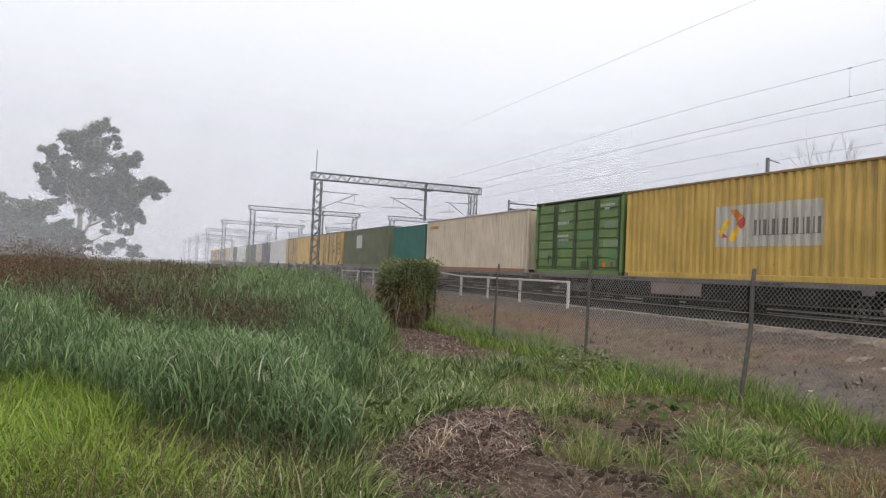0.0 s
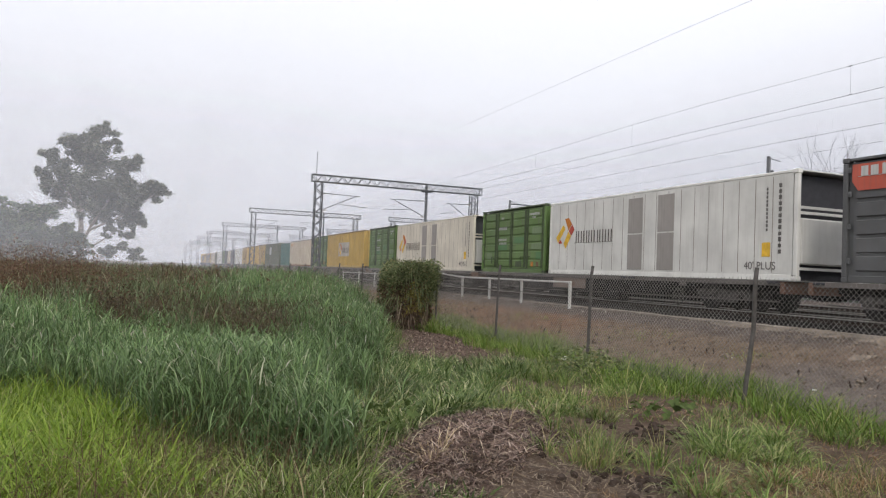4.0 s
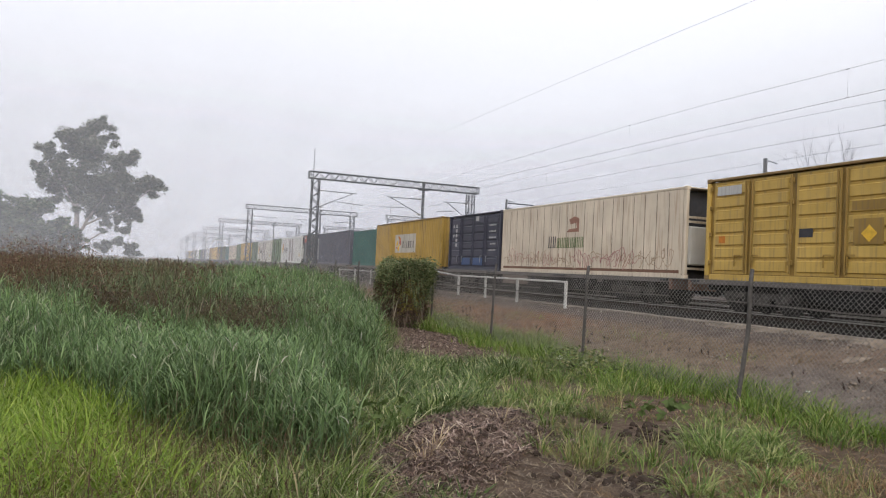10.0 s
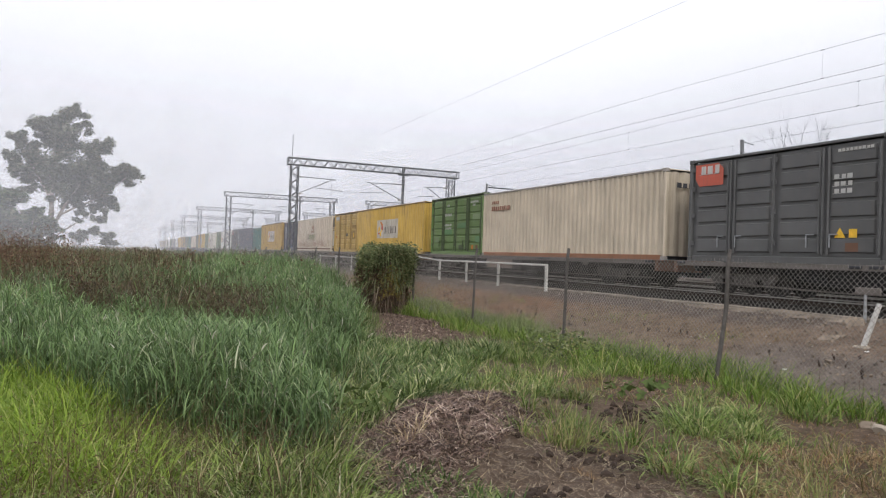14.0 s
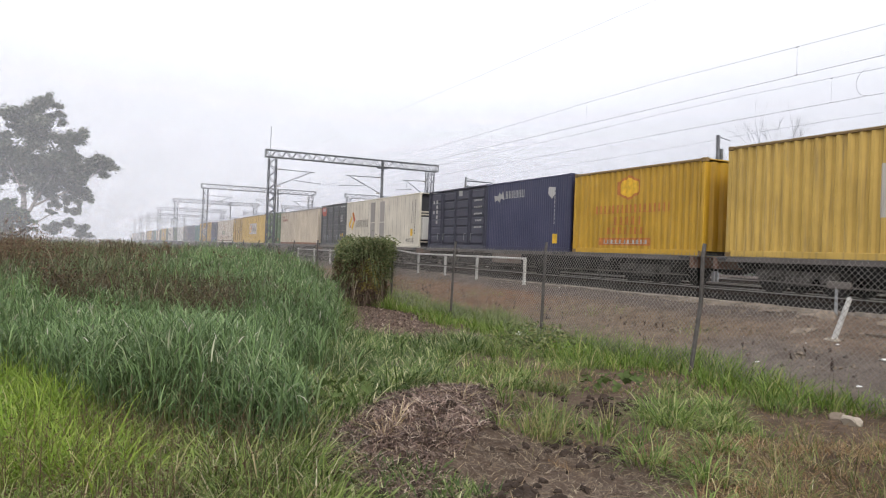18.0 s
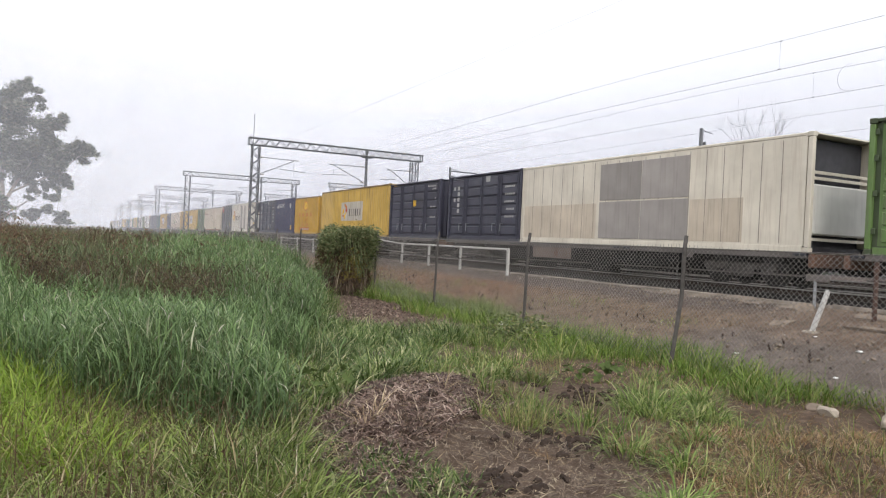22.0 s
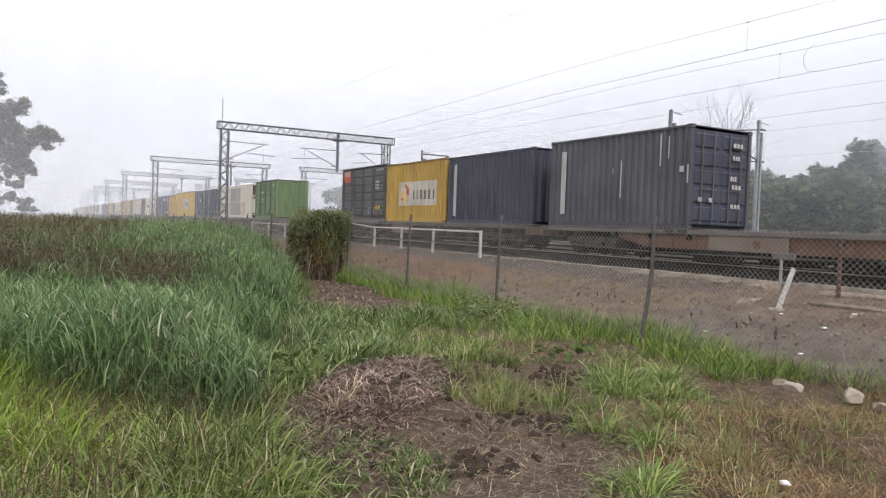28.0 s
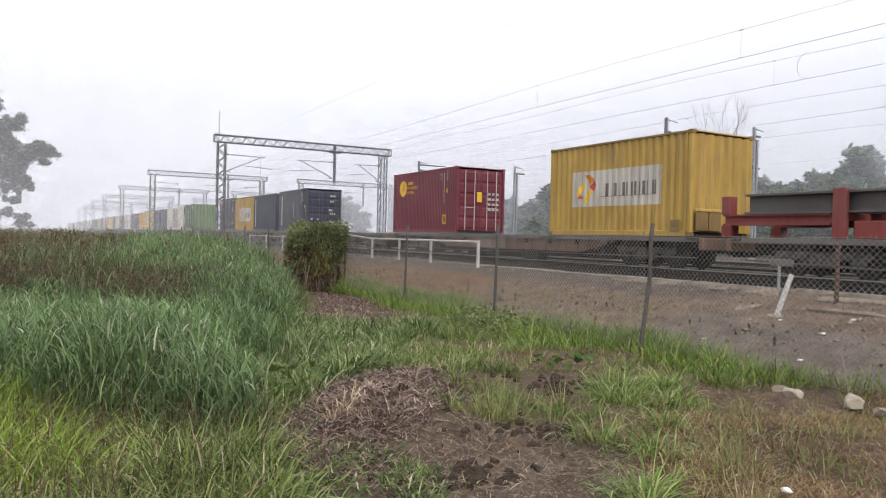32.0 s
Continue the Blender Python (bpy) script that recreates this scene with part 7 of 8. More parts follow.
# patchy short tufts towards the fence
c = scatter(210, 2.6, 8.1, 4.6, 11.5, lambda x, y: (x > 2.6 + 0.62 * (y - 6) - 0.3) & ~bare(x, y) & ((wob(x, y, 1.1, 2.0) > 0.05) | (y > 8.2)))
tussocks("short_grass", c, 34, 0.075, (0.14, 0.36), (0.006, 0.012), TURF, "tufts of short green grass with yellow tips", "grass", (0.1, 0.8), (0.6, 2.0))
c = scatter(700, -0.5, 8.1, 2.6, 17, lambda x, y: (x > reed_edge(y) - 0.2) & in_view(x, y) & ~bare(x, y))
tussocks("sparse_grass", c, 9, 0.09, (0.06, 0.2), (0.005, 0.010), MEADOW, "sparse low grass on bare earth", "grass", (0.2, 1.1), (0.3, 1.4))
# full arching clumps, the largest ones near the mound
spots = np.array([(5.0, 5.45), (5.2, 5.2), (5.45, 5.05), (5.65, 5.0), (5.3, 5.5), (5.0, 5.15), (3.9, 4.25), (4.02, 3.82), (3.22, 3.1), (3.35, 3.2), (3.67, 7.5), (4.0, 7.65), (3.3, 7.3), (4.75, 4.4), (4.5, 7.2), (5.5, 5.9), (5.95, 5.5), (4.15, 7.0)])
tussocks("grass_clumps", spots, 120, 0.105, (0.2, 0.44), (0.006, 0.012), CLUMP, "full arching clumps of green grass", "grass", (0.15, 0.95), (1.0, 2.4), 4, u(0.85, 1.1, len(spots)))
spots = np.array([(3.5, 5.05), (3.62, 5.2), (3.75, 5.4), (3.4, 5.25), (4.15, 3.2), (4.3, 3.35), (4.07, 3.7), (4.5, 3.55), (5.2, 3.6), (4.85, 6.9), (5.4, 7.4), (5.9, 7.9), (4.4, 5.4), (4.1, 6.2), (5.1, 8.2), (5.6, 4.15), (6.1, 3.9), (4.9, 3.2), (5.7, 3.4), (3.7, 2.7), (5.0, 4.0), (6.4, 3.5), (5.9, 4.5)])
tussocks("olive_tufts", spots, 60, 0.12, (0.16, 0.42), (0.003, 0.007), DRYMIX, "olive and straw grass tufts on dry earth", "grass", (0.1, 0.9), (0.4, 1.8), 3, u(0.8, 1.15, len(spots)))
# green strip along the fence
c = scatter(1300, 6.3, 10.2, 4.2, 34, lambda x, y: (x > 6.75 + 0.25 * wob(x, y, 0.8)) & (x < 8.15 + 0.075 * np.clip(y - 6, 0, 16) + 0.3 * wob(x, y, 0.7, 1.0)) & ~bare(x, y))
tussocks("fence_grass", c, 19, 0.10, (0.2, 0.46), (0.007, 0.014), FENCEGREEN, "lush green grass strip along the fence", "grass", (0.1, 0.65), (0.5, 1.8))
# rough grass about the foot of the overgrown post
c = scatter(60, 5.2, 8.4, 17.4, 20.4, lambda x, y: (np.hypot(x - 6.74, y - 19.2) > 0.75) & (np.hypot(x - 6.74, y - 19.2) < 1.6) & ((x > 6.9) | (x < 6.0)))
tussocks("post_grass", c, 22, 0.10, (0.3, 0.62), (0.008, 0.016), MEADOW, "rough grass about the foot of the overgrown post", "grass", (0.05, 0.6), (0.4, 1.7))
# dry straw and thatch
p = scatter(13000, 2.4, 8.0, 2.3, 4.7, lambda x, y: in_view(x, y) & ~bare(x, y) & (wob(x, y, 1.1, 0.8) + (x - 3.5) * 0.2 > -0.5))
n = len(p)
tagged(arch_sheet("dry_thatch", np.concatenate([p, (gz(p) + 0.006)[:, None]], 1), u(0.03, 0.14, n), u(0.003, 0.006, n), u(0.9, 1.5, n), u(-0.1, 0.5, n), u(0, 2 * np.pi, n), STRAW), "orange-tan dry thatch matted on the ground", "straw", kind="stuff")
c = scatter(170, 1.6, 8.0, 2.3, 4.9, lambda x, y: in_view(x, y) & ~bare(x, y) & (wob(x, y, 1.3, 0.4) + (x - 3.5) * 0.3 + (4.2 - y) * 0.35 > 0.1))
tussocks("dry_grass", c, 22, 0.09, (0.05, 0.18), (0.004, 0.007), STRAW, "dry straw-coloured grass tufts", "grass", (0.2, 1.2), (0.3, 1.5))
spots = np.array([(2.2, 5.4), (2.32, 5.55), (2.1, 5.25), (1.6, 4.9), (1.75, 4.7), (3.3, 6.3), (3.9, 6.7)])
tussocks("dry_tufts", spots, 30, 0.09, (0.14, 0.34), (0.005, 0.010), PALESTRAW, "bleached straw lying over the mulch", "grass", (0.5, 1.2), (0.6, 1.4), 3, u(0.7, 1.1, len(spots)))
p = scatter(11500, 0.8, 5.2, 3.0, 8.2, heap)
plant("mulch_chips", p, 0.012, 0.06, 0.005, 0.018, 0.6, 2.6, MULCH, "brown fibrous mulch and thatch on the mound", "mulch")
p = scatter(12000, 0.8, 4.6, 2.5, 5.8, trodden)
n = len(p)
tagged(arch_sheet("fine_thatch", np.concatenate([p, (gz(p) + 0.006)[:, None]], 1), u(0.02, 0.09, n), u(0.003, 0.007, n), u(1.1, 1.55, n), u(-0.1, 0.4, n), u(0, 2 * np.pi, n), THATCH), "fine pale brown thatch on trodden ground", "straw", kind="stuff")
c = scatter(75, 1.2, 2.6, 3.2, 4.8, lambda x, y: ((x - 1.85) / 0.6) ** 2 + ((y - 4.1) / 0.55) ** 2 < 1.0 + 0.4 * wob(x, y, 2.0))
tussocks("creeping_weed", c, 22, 0.07, (0.04, 0.14), (0.008, 0.016), SOFT, "low creeping green weed at the foot of the mound", "weeds", (0.3, 1.2), (0.4, 1.4))
p = scatter(750, 0.8, 5.2, 3.0, 8.2, mulch)
n = len(p)
tagged(arch_sheet("mulch_straw", np.concatenate([p, (gz(p) + 0.015)[:, None]], 1), u(0.05, 0.2, n), u(0.003, 0.007, n), u(1.2, 1.55, n), u(-0.1, 0.3, n), u(0, 2 * np.pi, n), PALESTRAW), "pale dry stalks lying on the mulch", "straw", kind="stuff")
p = scatter(4500, 4.0, 7.6, 11.4, 18.6, path_patch)
plant("earth_crumbs", p, 0.012, 0.04, 0.01, 0.03, 0.6, 2.2, MULCH, "dark crumbled earth on the bare patch", "mulch")
p = scatter(9000, 1.0, 8.2, 2.2, 8.5, lambda x, y: in_view(x, y) & ~mulch(x, y) & (wob(x, y, 0.8, 1.4) > -0.4))
plant("ground_thatch", p, 0.01, 0.05, 0.004, 0.010, 0.8, 3.5, STRAW, "flat dry thatch scattered over the earth", "straw")
# dark clods of turned earth, in heaps
bm = bmesh.new()
rk = random.Random(8)
for i in range(330):
    gx, gy, sp = rk.choice(((3.0, 5.6, 0.7), (2.6, 4.9, 0.7), (3.59, 4.69, 0.16), (2.55, 3.98, 0.14), (4.95, 6.15, 0.28), (5.1, 6.0, 0.2), (3.7, 6.9, 0.2)))
    x, y = rk.gauss(gx, sp), rk.gauss(gy, sp)
    s = rk.uniform(0.012, 0.05)
    m = Matrix.LocRotScale((x, y, ground_z(x, y) + s * 0.3), Euler((rk.random() * 6, rk.random() * 6, rk.random() * 6)), (s, s * rk.uniform(0.6, 1.3), s * 0.8))
    bmesh.ops.create_icosphere(bm, subdivisions=1, radius=1.0, matrix=m)
for v in bm.verts:
    v.co += Vector([noise.noise(v.co * 40 + Vector((k * 7, 0, 0))) for k in range(3)]) * 0.014
tagged(put("earth_clods", bm, DARKEARTHCORE), "dark clods of turned earth on the mound", "earth", kind="stuff")
# dry tan grass on the bank, low green weeds at its foot
c = scatter(520, 9.2, 12.4, 9, 34, lambda x, y: np.abs(x - 10.6 - 0.3 * wob(x, y, 0.5)) < 0.55 + 0.035 * np.clip(y - 12, 0, 16))
tussocks("bank_grass", c, 13, 0.13, (0.05, 0.17), (0.006, 0.012), BANKGRASS, "dry tan grass thinly covering the bank", "grass", (0.2, 1.2), (0.2, 1.2))
c = scatter(190, 8.0, 11.2, 6, 30, lambda x, y: (wob(x, y, 0.9, 4.0) > 0.25) & ((x < 9.2) | (y > 10)))
tussocks("bank_weeds", c, 14, 0.12, (0.06, 0.2), (0.006, 0.012), MEADOW, "low green weeds on the gravel bank", "grass", (0.2, 1.0), (0.3, 1.5))
# dark seed heads along the fence
p = scatter(64, 7.7, 9.8, 5.5, 24, lambda x, y: np.abs(x - 8.0 - 0.08 * (y - 6)) < 0.4 + 0.3 * wob(x, y, 1.2))
n = len(p)
h = u(0.3, 0.55, n)
root = np.concatenate([p, gz(p)[:, None]], 1)
tagged(arch_sheet("seed_stalks", root, h, u(0.004, 0.007, n), u(0.0, 0.2, n), u(0.0, 0.3, n), u(0, 6.28, n), TWIG), "thin dark stalks beside the fence", "weeds", kind="stuff")
root = np.concatenate([p, (gz(p) + h * 0.94)[:, None]], 1).repeat(3, 0)
tagged(arch_sheet("seed_heads", root + np.random.normal(0, 0.008, root.shape), u(0.06, 0.11, 3 * n), u(0.014, 0.024, 3 * n), u(0.0, 0.5, 3 * n), u(0.2, 1.2, 3 * n), u(0, 6.28, 3 * n), DARKHEAD), "small dark seed heads on stalks", "weeds", kind="stuff")


def lobed_leaf():
    """One broad lobed leaf, cupped, with a stalk."""
    bm = bmesh.new()
    mid = bm.verts.new((0.02, 0, 0))
    rim = []
    for k in range(15):
        a = math.tau * k / 15
        r = (0.75 + 0.25 * math.cos(5 * a)) * (1.0 if k else 0.35)
        rim.append(bm.verts.new((-r * math.cos(a), r * math.sin(a), 0.16 * r * r + 0.05 * (k % 2))))
    for k in range(15):
        bm.faces.new((mid, rim[k], rim[(k + 1) % 15]))
    rod(bm, (0.02, 0, 0), (-0.9, 0, -1.0), 0.035, 4)
    return bm


def broad_plant(x, y, n, s, seed):
    rk = random.Random(seed)
    c = thing("broadleaf_weed", "low green weed with broad lobed leaves in the grass", "weed", "broad-leaved weeds")
    for k in range(n):
        leaf = share("leaf", shared(("lobed",), "leaf", lobed_leaf, BROADLEAF), c)
        a, r = rk.uniform(0, math.tau), rk.uniform(0.05, 0.32) * s
        q = s * rk.uniform(0.06, 0.11)
        leaf.matrix_basis = pose(r * math.cos(a), r * math.sin(a), rk.uniform(0.06, 0.28) * s, rk.uniform(-40, 40), rk.uniform(5, 60), math.degrees(a)) @ Matrix.Diagonal((q, q, q, 1))
    c.location = (x, y, ground_z(x, y))


for k, (x, y, n, s) in enumerate(((5.75, 6.85, 18, 0.9), (5.45, 7.1, 12, 0.7), (2.1, 6.4, 18, 0.95), (1.95, 7.3, 20, 1.0), (2.5, 7.0, 14, 0.8), (1.75, 6.8, 16, 0.8))):
    broad_plant(x, y, n, s, k)


# leafy weeds by the fence
for x, y, h in ((6.6, 10.3, 0.34), (6.95, 10.8, 0.4), (6.3, 9.8, 0.3), (7.1, 10.1, 0.36)):
    n = 200
    c = np.stack([np.random.normal(x, 0.28, n), np.random.normal(y, 0.28, n), u(0.05, h, n)], 1)
    tagged(leaf_cloud("leafy_weed", c, 0.04, VINE), "leafy green weed clump by the fence", "weed", "leafy weeds", "stuff")


# ---- overgrown post ----
def vine_bush(x, y):
    """A post buried in vine: lumpy green shoulders, a brown hollow of dead stems below, trails hanging from the edge."""
    c = thing("vine_covered_post", "fence post smothered in green vine over brown dead stems", "bush")
    rng = np.random
    n = 20000
    th = u(0, 2 * np.pi, n)
    z = u(0.0, 1.0, n) ** 0.62
    rad = np.interp(z, [0, 0.15, 0.45, 0.7, 0.88, 1.0], [0.78, 0.66, 0.60, 0.72, 0.80, 0.70])
    lump = 0.07 * np.sin(4 * th + 7 * z) + 0.06 * np.sin(9 * th - 11 * z) + 0.05 * np.sin(17 * th + 19 * z)
    r = (rad + lump) * (1 - 0.35 * u(0, 1, n) ** 3) + 0.06 * rng.normal(size=n)
    zz = 1.80 * z + 0.10 * np.sin(3 * th + 0.6) * (z > 0.7) + 0.06 * rng.normal(size=n)
    # the side that faces the field has lost its leaves low down
    bald = np.exp(-(((th - 4.45 + np.pi) % (2 * np.pi) - np.pi) / 0.75) ** 2)
    keep = (zz > 0.45 + 0.85 * bald + 0.16 * np.sin(6 * th)) | (u(0, 1, n) < 0.25 * (1 - bald))
    pts = np.stack([r * np.cos(th) + 0.2 * (zz - 0.9), r * np.sin(th), zz], 1)
    leaf_cloud("leaves", pts[keep], 0.036, VINE, c, "dense green leaves")
    k = 3200
    a, q = u(0, 2 * np.pi, k), np.sqrt(u(0, 1, k))
    top = np.stack([0.76 * q * np.cos(a) + 0.19, 0.76 * q * np.sin(a), 1.78 + 0.07 * np.sin(5 * a) * q + 0.05 * np.sin(11 * a + 2) * q - 0.07 * q ** 3 + 0.05 * rng.normal(size=k)], 1)
    leaf_cloud("crown_leaves", top, 0.036, VINE, c)
    trails = []
    for j in range(46):
        a = rng.uniform(0, 2 * np.pi)
        ln = rng.uniform(0.3, 1.1)
        f = u(0, 1, 60)
        rr = 0.72 + 0.05 * rng.normal(size=60) + 0.06 * f
        trails.append(np.stack([rr * np.cos(a + 0.10 * f) + 0.12, rr * np.sin(a + 0.10 * f), 1.72 - ln * f + 0.03 * rng.normal(size=60)], 1))
    leaf_cloud("hanging_leaves", np.concatenate(trails), 0.032, VINE, c, "vine trails hanging from the edge")
    k = 1100
    a, f = u(0, 2 * np.pi, k), u(0.4, 1.0, k)
    r = 0.72 + 0.07 * rng.normal(size=k) + 0.05 * np.sin(7 * a)
    hang = arch_sheet("hanging_vine", np.stack([r * np.cos(a) + 0.1, r * np.sin(a), 1.78 * f], 1), u(0.12, 0.38, k), u(0.008, 0.02, k), u(2.2, 3.0, k), u(0.0, 0.4, k), a, VINE)
    hang.parent = c
    tagged(hang, "loose strands of vine hanging down")
    k = 2200
    a = 4.75 + 0.3 * rng.normal(size=k)
    f = u(0, 1, k)
    leaf_cloud("yellow_leaves", np.stack([(0.64 + 0.05 * rng.normal(size=k)) * np.cos(a), (0.64 + 0.05 * rng.normal(size=k)) * np.sin(a), 0.5 + 0.85 * f - 0.35 * np.abs(a - 4.75)], 1), 0.03, YELLOWLEAF, c, "yellowing leaves in the hollow")
    k = 7000
    a = u(0, 2 * np.pi, k)
    leaf_cloud("withered_leaves", np.stack([(0.66 + 0.07 * rng.normal(size=k)) * np.cos(a), (0.66 + 0.07 * rng.normal(size=k)) * np.sin(a), 1.3 * u(0, 1, k) ** 0.8], 1), 0.034, TWIG, c, "brown withered vine leaves")
    k = 130
    a = 4.5 + 0.8 * rng.normal(size=k)
    r = u(0.62, 1.0, k)
    dry = arch_sheet("dead_stalk", np.stack([r * np.cos(a) - 0.1, r * np.sin(a), u(-0.03, 0.25, k)], 1), u(0.25, 0.85, k), u(0.008, 0.02, k), u(0.0, 0.6, k), u(0.0, 0.7, k), u(0, 6.28, k), THATCH)
    dry.parent = c
    tagged(dry, "pale dead stalks about the foot")
    segs = []
    for j in range(240):
        a = rng.uniform(0, 2 * np.pi)
        r = rng.uniform(0.45, 0.95)
        p0 = Vector((r * math.cos(a), r * math.sin(a), -0.05))
        b = a + rng.uniform(-1.3, 1.3)
        p1 = Vector((rng.uniform(0.56, 0.72) * math.cos(b), rng.uniform(0.56, 0.72) * math.sin(b), rng.uniform(0.3, 0.9)))
        p2 = Vector((0.58 * math.cos(a), 0.58 * math.sin(a), 1.5))
        segs += [(p0, p1), (p1, p2)]
    part("vine_tangle", rods(segs, 0.006, 4), DARKTWIG, c, "brown tangled vine stems")
    # Solid dark core added inside: stands in for shade behind the leaves.
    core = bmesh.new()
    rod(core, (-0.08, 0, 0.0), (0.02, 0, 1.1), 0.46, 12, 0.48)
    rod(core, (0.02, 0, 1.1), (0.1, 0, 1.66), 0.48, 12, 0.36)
    part("inner_growth", core, DARKEARTHCORE, c)
    c.location = (x, y, 0)


vine_bush(6.74, 19.2)


# ---- trees ----
def limb(bm, a, d, length, r, depth, tips, rng, spread=0.6):
    a = Vector(a)
    d = Vector(d).normalized()
    n = 3
    p, q = a, r
    for i in range(n):
        d = (d + Vector(rng.normal(0, 0.12, 3)) + Vector((0, 0, 0.03))).normalized()
        b = p + d * (length / n)
        r2 = q * 0.84
        rod(bm, p, b, q, 7 if q > 0.06 else 4, r2)
        p, q = b, r2
    if depth == 0:
        tips.append(p)
        return
    for k in range(rng.integers(2, 4)):
        nd = (d + Vector(rng.normal(0, spread, 3))).normalized()
        limb(bm, p, nd, length * rng.uniform(0.6, 0.85), q * 0.68, depth - 1, tips, rng, spread)


def crowned(name, label, x, y, seed, clumps, leaf, leaf_size, per, trunk_segs, material, bark=BARK):
    """A tree given by its main limbs and leaf clumps: clumps (x, y, z, radius)."""
    c = thing(name, label, "tree")
    rng = np.random.default_rng(seed)
    bm = bmesh.new()
    for a, b, r, r2 in trunk_segs:
        a, b = Vector(a), Vector(b)
        p, n = a, 4
        for i in range(n):
            q = a.lerp(b, (i + 1) / n) + Vector(rng.normal(0, 0.012 * (b - a).length, 3)) * (i < n - 1)
            rod(bm, p, q, r + (r2 - r) * i / n, 8, r + (r2 - r) * (i + 1) / n)
            p = q
    part("trunk", bm, bark, c, "pale smooth bark")
    for cx, cy, cz, cr in clumps:
        pts = []
        k = max(5, int(cr * 9))
        sub = rng.normal(0, 0.5, (k, 3)) * cr * np.array([1, 1, 0.75]) + np.array([cx, cy, cz])
        for s in sub:
            sr = cr * rng.uniform(0.24, 0.46)
            v = rng.normal(0, 0.62, (per, 3)) * rng.uniform(0.55, 1.35, 3)
            pts.append(s + v * sr * np.array([1, 1, 0.75]))
        leaf_cloud("leaf_clump", np.concatenate(pts), leaf_size, material, c)
    c.location = (x, y, 0)
    return c


# the tall gum tree across the field, eighty metres off
crowned("gum_tree", "tall grey-green gum tree with pale forked trunk", -7.9, 100, 4,
        [(1.3, 0, 15.0, 1.2), (0.1, 0, 14.5, 1.1), (-1.9, 0, 13.5, 1.2), (2.3, 0.5, 13.8, 0.9), (0.9, 0, 13.6, 1.0), (-0.6, 0, 13.3, 1.0), (-0.5, 0, 12.4, 1.4), (-3.3, 0, 12.0, 1.0), (-2.4, 0.4, 10.6, 1.5), (-3.9, 0, 10.4, 1.0), (0.9, -0.4, 11.2, 1.7),
         (4.3, 0.3, 12.0, 1.1), (3.2, 0.3, 11.0, 1.1), (3.6, 0, 9.8, 1.6), (-3.6, 0, 9.0, 1.0), (-1.0, 0, 9.0, 1.7), (1.6, 0, 8.6, 2.0), (4.6, 0, 8.0, 1.6), (3.0, 0.6, 7.2, 1.6), (6.3, 0, 8.7, 1.3), (7.5, 0, 9.3, 0.9), (5.4, 0, 8.9, 1.1),
         (0.4, 0, 7.0, 1.5), (-2.9, 0.5, 7.6, 1.0), (4.7, 0, 6.6, 1.1), (5.4, 0.3, 5.6, 0.7), (3.9, 0, 5.3, 0.9), (3.0, 0, 4.2, 0.7), (4.6, 0, 4.0, 0.6), (2.0, 0.4, 5.4, 0.9), (4.0, 0, 2.8, 0.7), (5.2, 0, 1.9, 0.8), (2.6, 0, 2.2, 0.8)],
        None, 0.165, 200,
        [((-0.3, 0, 0), (-0.2, 0, 4.6), 0.36, 0.28), ((-0.2, 0, 4.6), (-0.5, 0, 9.0), 0.26, 0.14), ((-0.5, 0, 9.0), (0.2, 0, 13.5), 0.14, 0.05), ((-0.1, 0, 3.2), (1.8, 0, 6.8), 0.2, 0.12), ((1.8, 0, 6.8), (3.4, 0, 9.6), 0.11, 0.05),
         ((0.6, 0, 4.4), (4.6, 0, 6.6), 0.12, 0.07), ((4.6, 0, 6.6), (7.2, 0, 9.0), 0.07, 0.03), ((-0.3, 0, 6.0), (-2.6, 0, 10.2), 0.13, 0.05), ((0.0, 0, 2.0), (3.2, 0, 4.4), 0.1, 0.04)],
        LEAF_TREE).scale = (1.16, 1.16, 1.18)


def scrub(name, label, x, y, seed, w, h, n, leaf_size, per, material, base=0.0):
    rng = np.random.default_rng(seed)
    cl = []
    for i in range(n):
        a = rng.uniform(-1, 1)
        zz = rng.uniform(0.18, 1.0)
        cl.append((a * w * math.sqrt(max(0.05, 1 - (zz - 0.3) ** 2)), rng.uniform(-1, 1) * w * 0.4, h * zz * 0.92, h * rng.uniform(0.12, 0.2) * (0.62 if w < 2 else 0.9)))
    seg = [((0, 0, 0), (0, 0, h * 0.5), 0.16, 0.10)] + [((0, 0, h * 0.3), (c[0] * 0.8, c[1] * 0.8, c[2]), 0.07, 0.02) for c in cl[: max(3, n // 3)]]
    t = crowned(name, label, x, y, seed + 50, cl, None, leaf_size, per, seg, material)
    t.location = (x, y, base)
    return t


# scrub at the left of the gum tree
for k, (x, y, w, h) in enumerate(((-15.4, 94, 4.1, 9.2), (-19.3, 95, 4.4, 9.4), (-12.6, 93, 3.4, 7.6), (-9.6, 91, 2.7, 5.4), (-14.4, 88, 3.4, 5.6), (-17.6, 90, 3.6, 7.2))):
    scrub("field_tree", "grey-green scrubby tree behind the field", x, y, 20 + k, w, h, 24, 0.23, 50, LEAF_FAR)
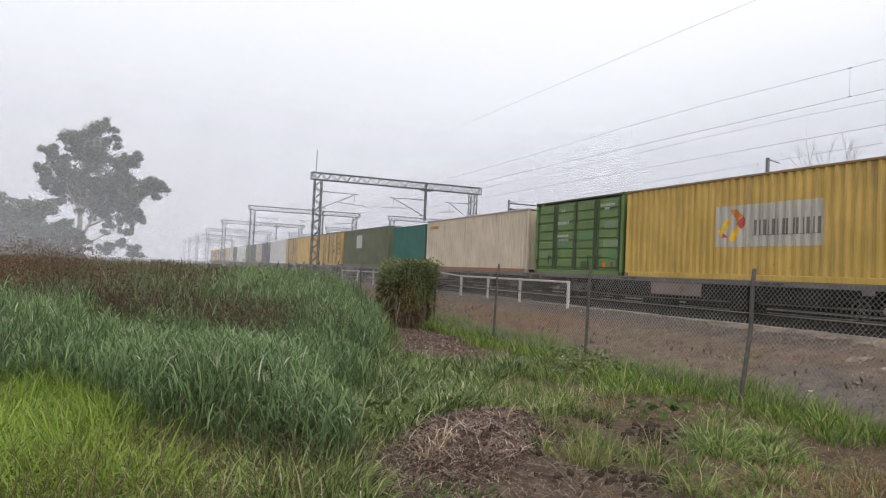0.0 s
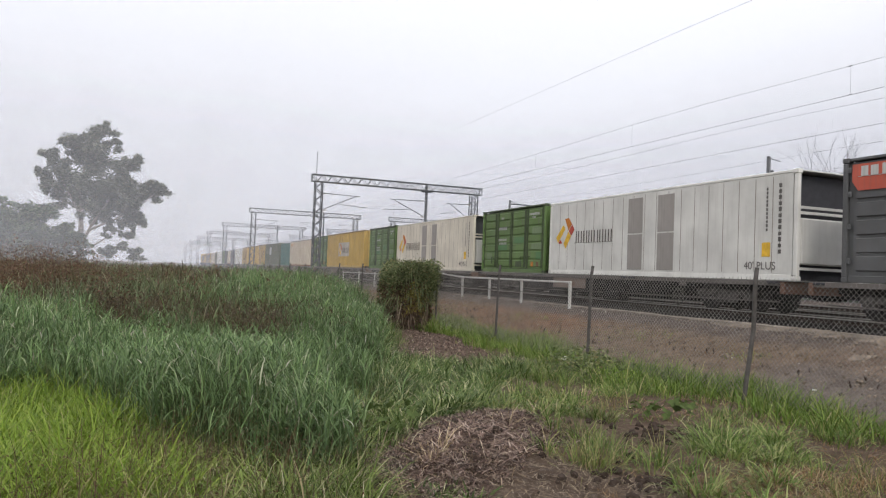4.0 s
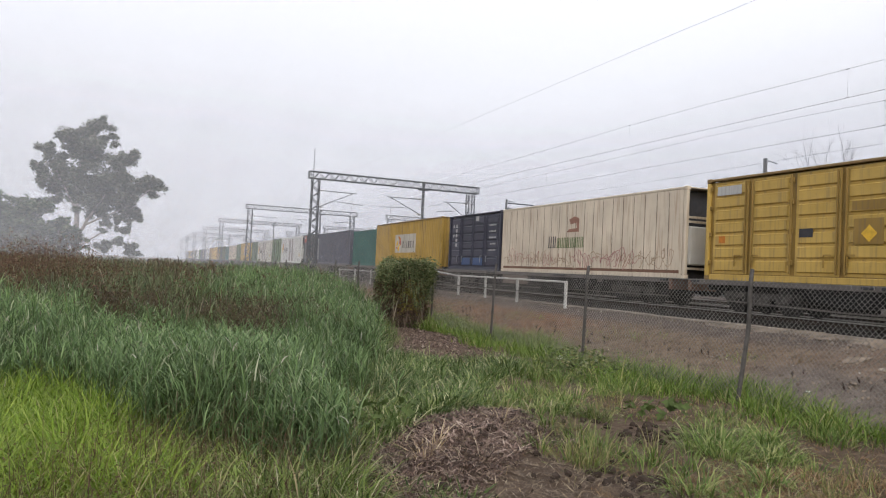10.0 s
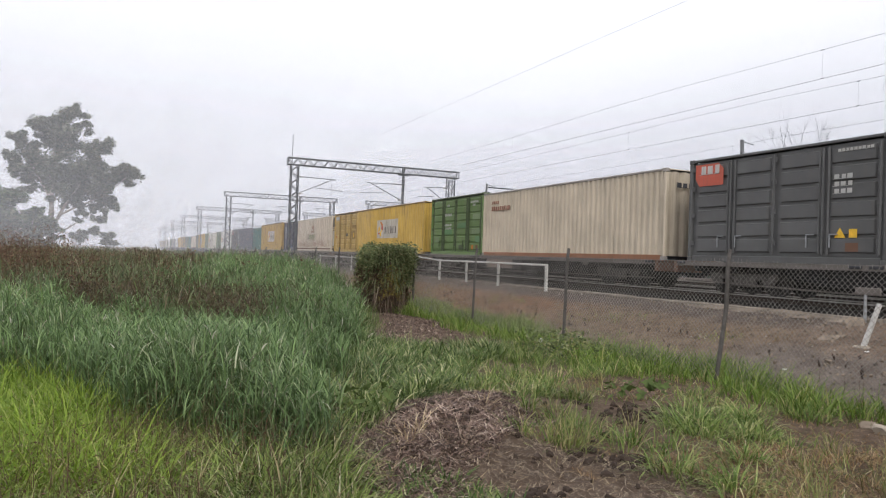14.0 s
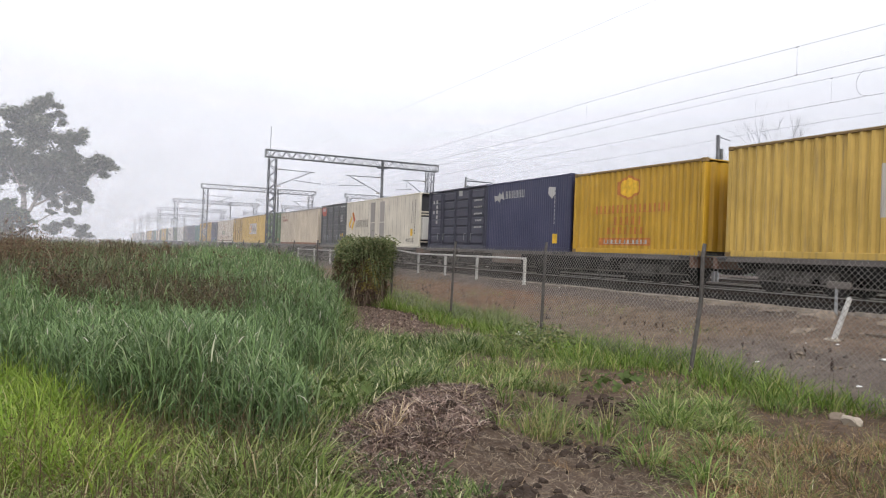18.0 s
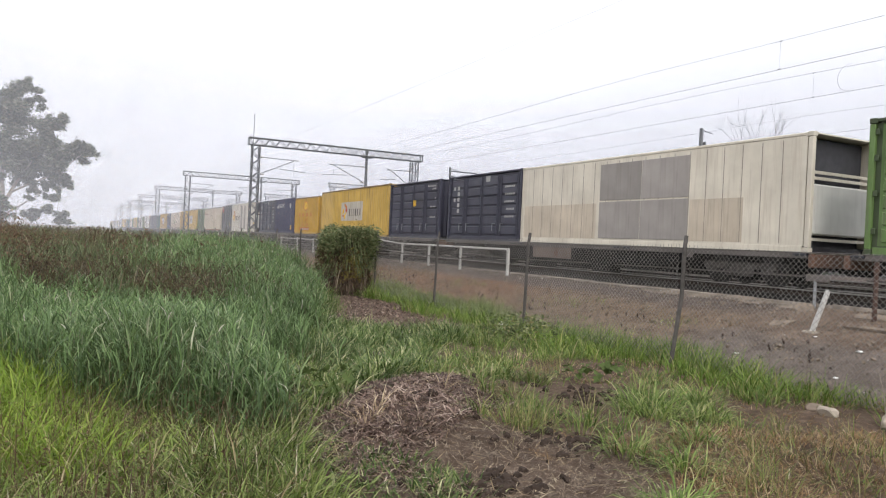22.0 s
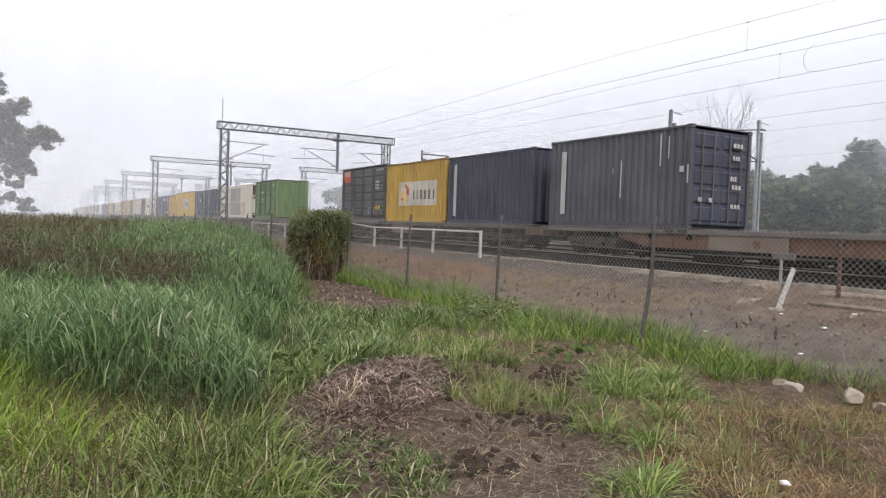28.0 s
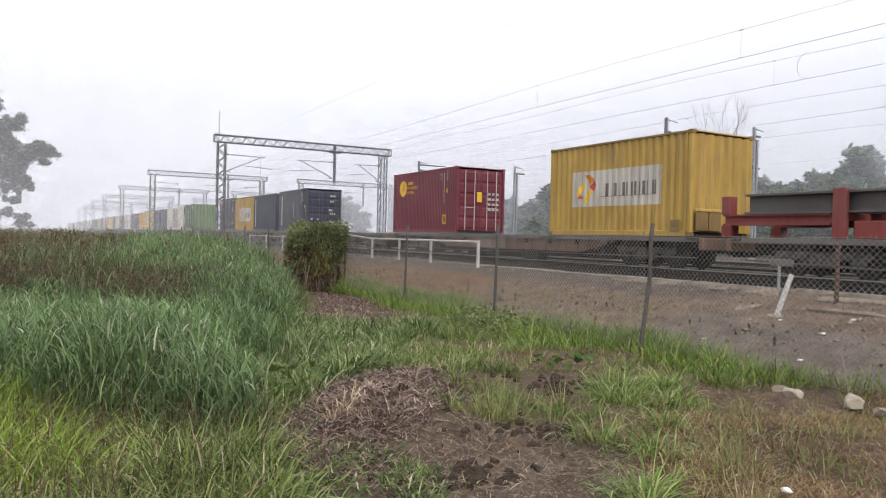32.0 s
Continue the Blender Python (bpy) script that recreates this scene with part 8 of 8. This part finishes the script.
# belt of trees beyond the tracks
far = [(50, 58, 4.5, 7.8), (50, 53, 4.5, 7.2), (51, 49, 4.5, 8.3), (51, 45.5, 3.8, 9.6), (50, 42, 4.2, 8.4), (49, 39.5, 4, 6.8), (50, 37, 4, 6.5), (49, 34.5, 4, 6.0), (50, 32.2, 1.4, 7.6), (50, 30.8, 3, 5.4), (50, 29.6, 1.3, 8.8), (50.5, 27.6, 1.8, 6.6), (47, 25, 4, 5.0), (54, 23, 4.5, 5.8), (47, 22, 4, 5.6), (48, 58, 4, 8.0), (48, 54.5, 4, 8.2), (48, 51, 4, 7.8), (48, 47.5, 3.5, 6.6), (47.5, 44.2, 3.5, 5.8), (47.5, 41, 3.5, 5.9), (47.5, 37.8, 3.5, 6.0), (47.5, 35, 3.2, 6.3), (47.5, 32.5, 3.0, 6.2), (47.5, 30, 2.6, 6.5), (47, 27.5, 3, 5.8), (52, 66, 5, 7.0), (51, 75, 5, 7.0), (58, 90, 5, 7.5), (50, 126, 5, 8.6), (56, 70, 5, 7.5)]
for k, (x, y, w, h) in enumerate(far):
    scrub("trackside_tree", "dull green tree in the fog beyond the tracks", x, y, 60 + k, w, h, 26, 0.38, 28, LEAF_FAR)

# bare dead tree beyond the far track
dead = thing("dead_tree", "leafless grey dead tree beyond the tracks", "tree")
rng = np.random.default_rng(9)
bm = bmesh.new()
tips = []
rod(bm, (0.25, 0, 0), (0, 0, 5.2), 0.17, 8, 0.12)
rod(bm, (0, 0, 5.2), (0, 0, 6.4), 0.12, 8, 0.07)
part("trunk", bm, DEADWOOD, dead)
for k in range(10):
    bm = bmesh.new()
    limb(bm, (rng.normal(0, 0.08), rng.normal(0, 0.08), 5.0 + 0.12 * k), (-0.06 * (k - 4.5) + rng.normal(0, 0.12), 0.08 * (k - 4.5) + rng.normal(0, 0.12), 1.0), 3.0, 0.042, 2, tips, rng, 0.3)
    part("branch", bm, DEADWOOD, dead)
dead.location = (49.4, 40.5, -0.3)
dead.scale = (1.2, 1.2, 1.2)


# ---- fog: thin drifting sheets that thicken with distance ----
def mist(y, density, k):
    bm = bmesh.new()
    h = 20 + 0.22 * y
    v = [bm.verts.new(p) for p in ((-330, 0, -2), (330, 0, -2), (330, 0, h), (-330, 0, h))]
    bm.faces.new(v)
    ob = put("fog_sheet", bm, mist_material("fog_sheet_%d" % k, density))
    ob.location = (0, y, 0)
    tagged(ob, "thin pale sheet of morning fog across the line", "fog", "fog sheets", "stuff")


for k in range(0, 16):
    mist(46.0 + 14.6 * k + 0.25 * k * k, (0.064 if k < 4 else 0.042) + 0.06 * max(0, k - 12), k)


def side_mist(x, density):
    bm = bmesh.new()
    v = [bm.verts.new(p) for p in ((0, -80, -2), (0, 420, -2), (0, 420, 26), (0, -80, 26))]
    bm.faces.new(v)
    ob = put("fog_sheet", bm, mist_material("fog_side_%d" % int(x), density))
    ob.location = (x, 0, 0)
    tagged(ob, "thin pale sheet of morning fog before the trees", "fog", "fog sheets", "stuff")


# Flat see-through sheet, added to lay pale haze before the field trees.
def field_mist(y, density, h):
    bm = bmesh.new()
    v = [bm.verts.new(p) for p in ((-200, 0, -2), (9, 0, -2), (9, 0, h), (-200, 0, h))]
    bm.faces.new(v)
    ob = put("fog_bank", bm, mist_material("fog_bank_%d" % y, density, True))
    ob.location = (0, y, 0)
    tagged(ob, "flat pale sheet added as haze over the left field", "fog", "fog banks", "stuff")


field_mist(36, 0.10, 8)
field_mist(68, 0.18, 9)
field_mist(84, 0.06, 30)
for x, d in ((42.4, 0.19), (45.5, 0.07), (49.6, 0.2), (54.0, 0.2)):
    side_mist(x, d)


motions()
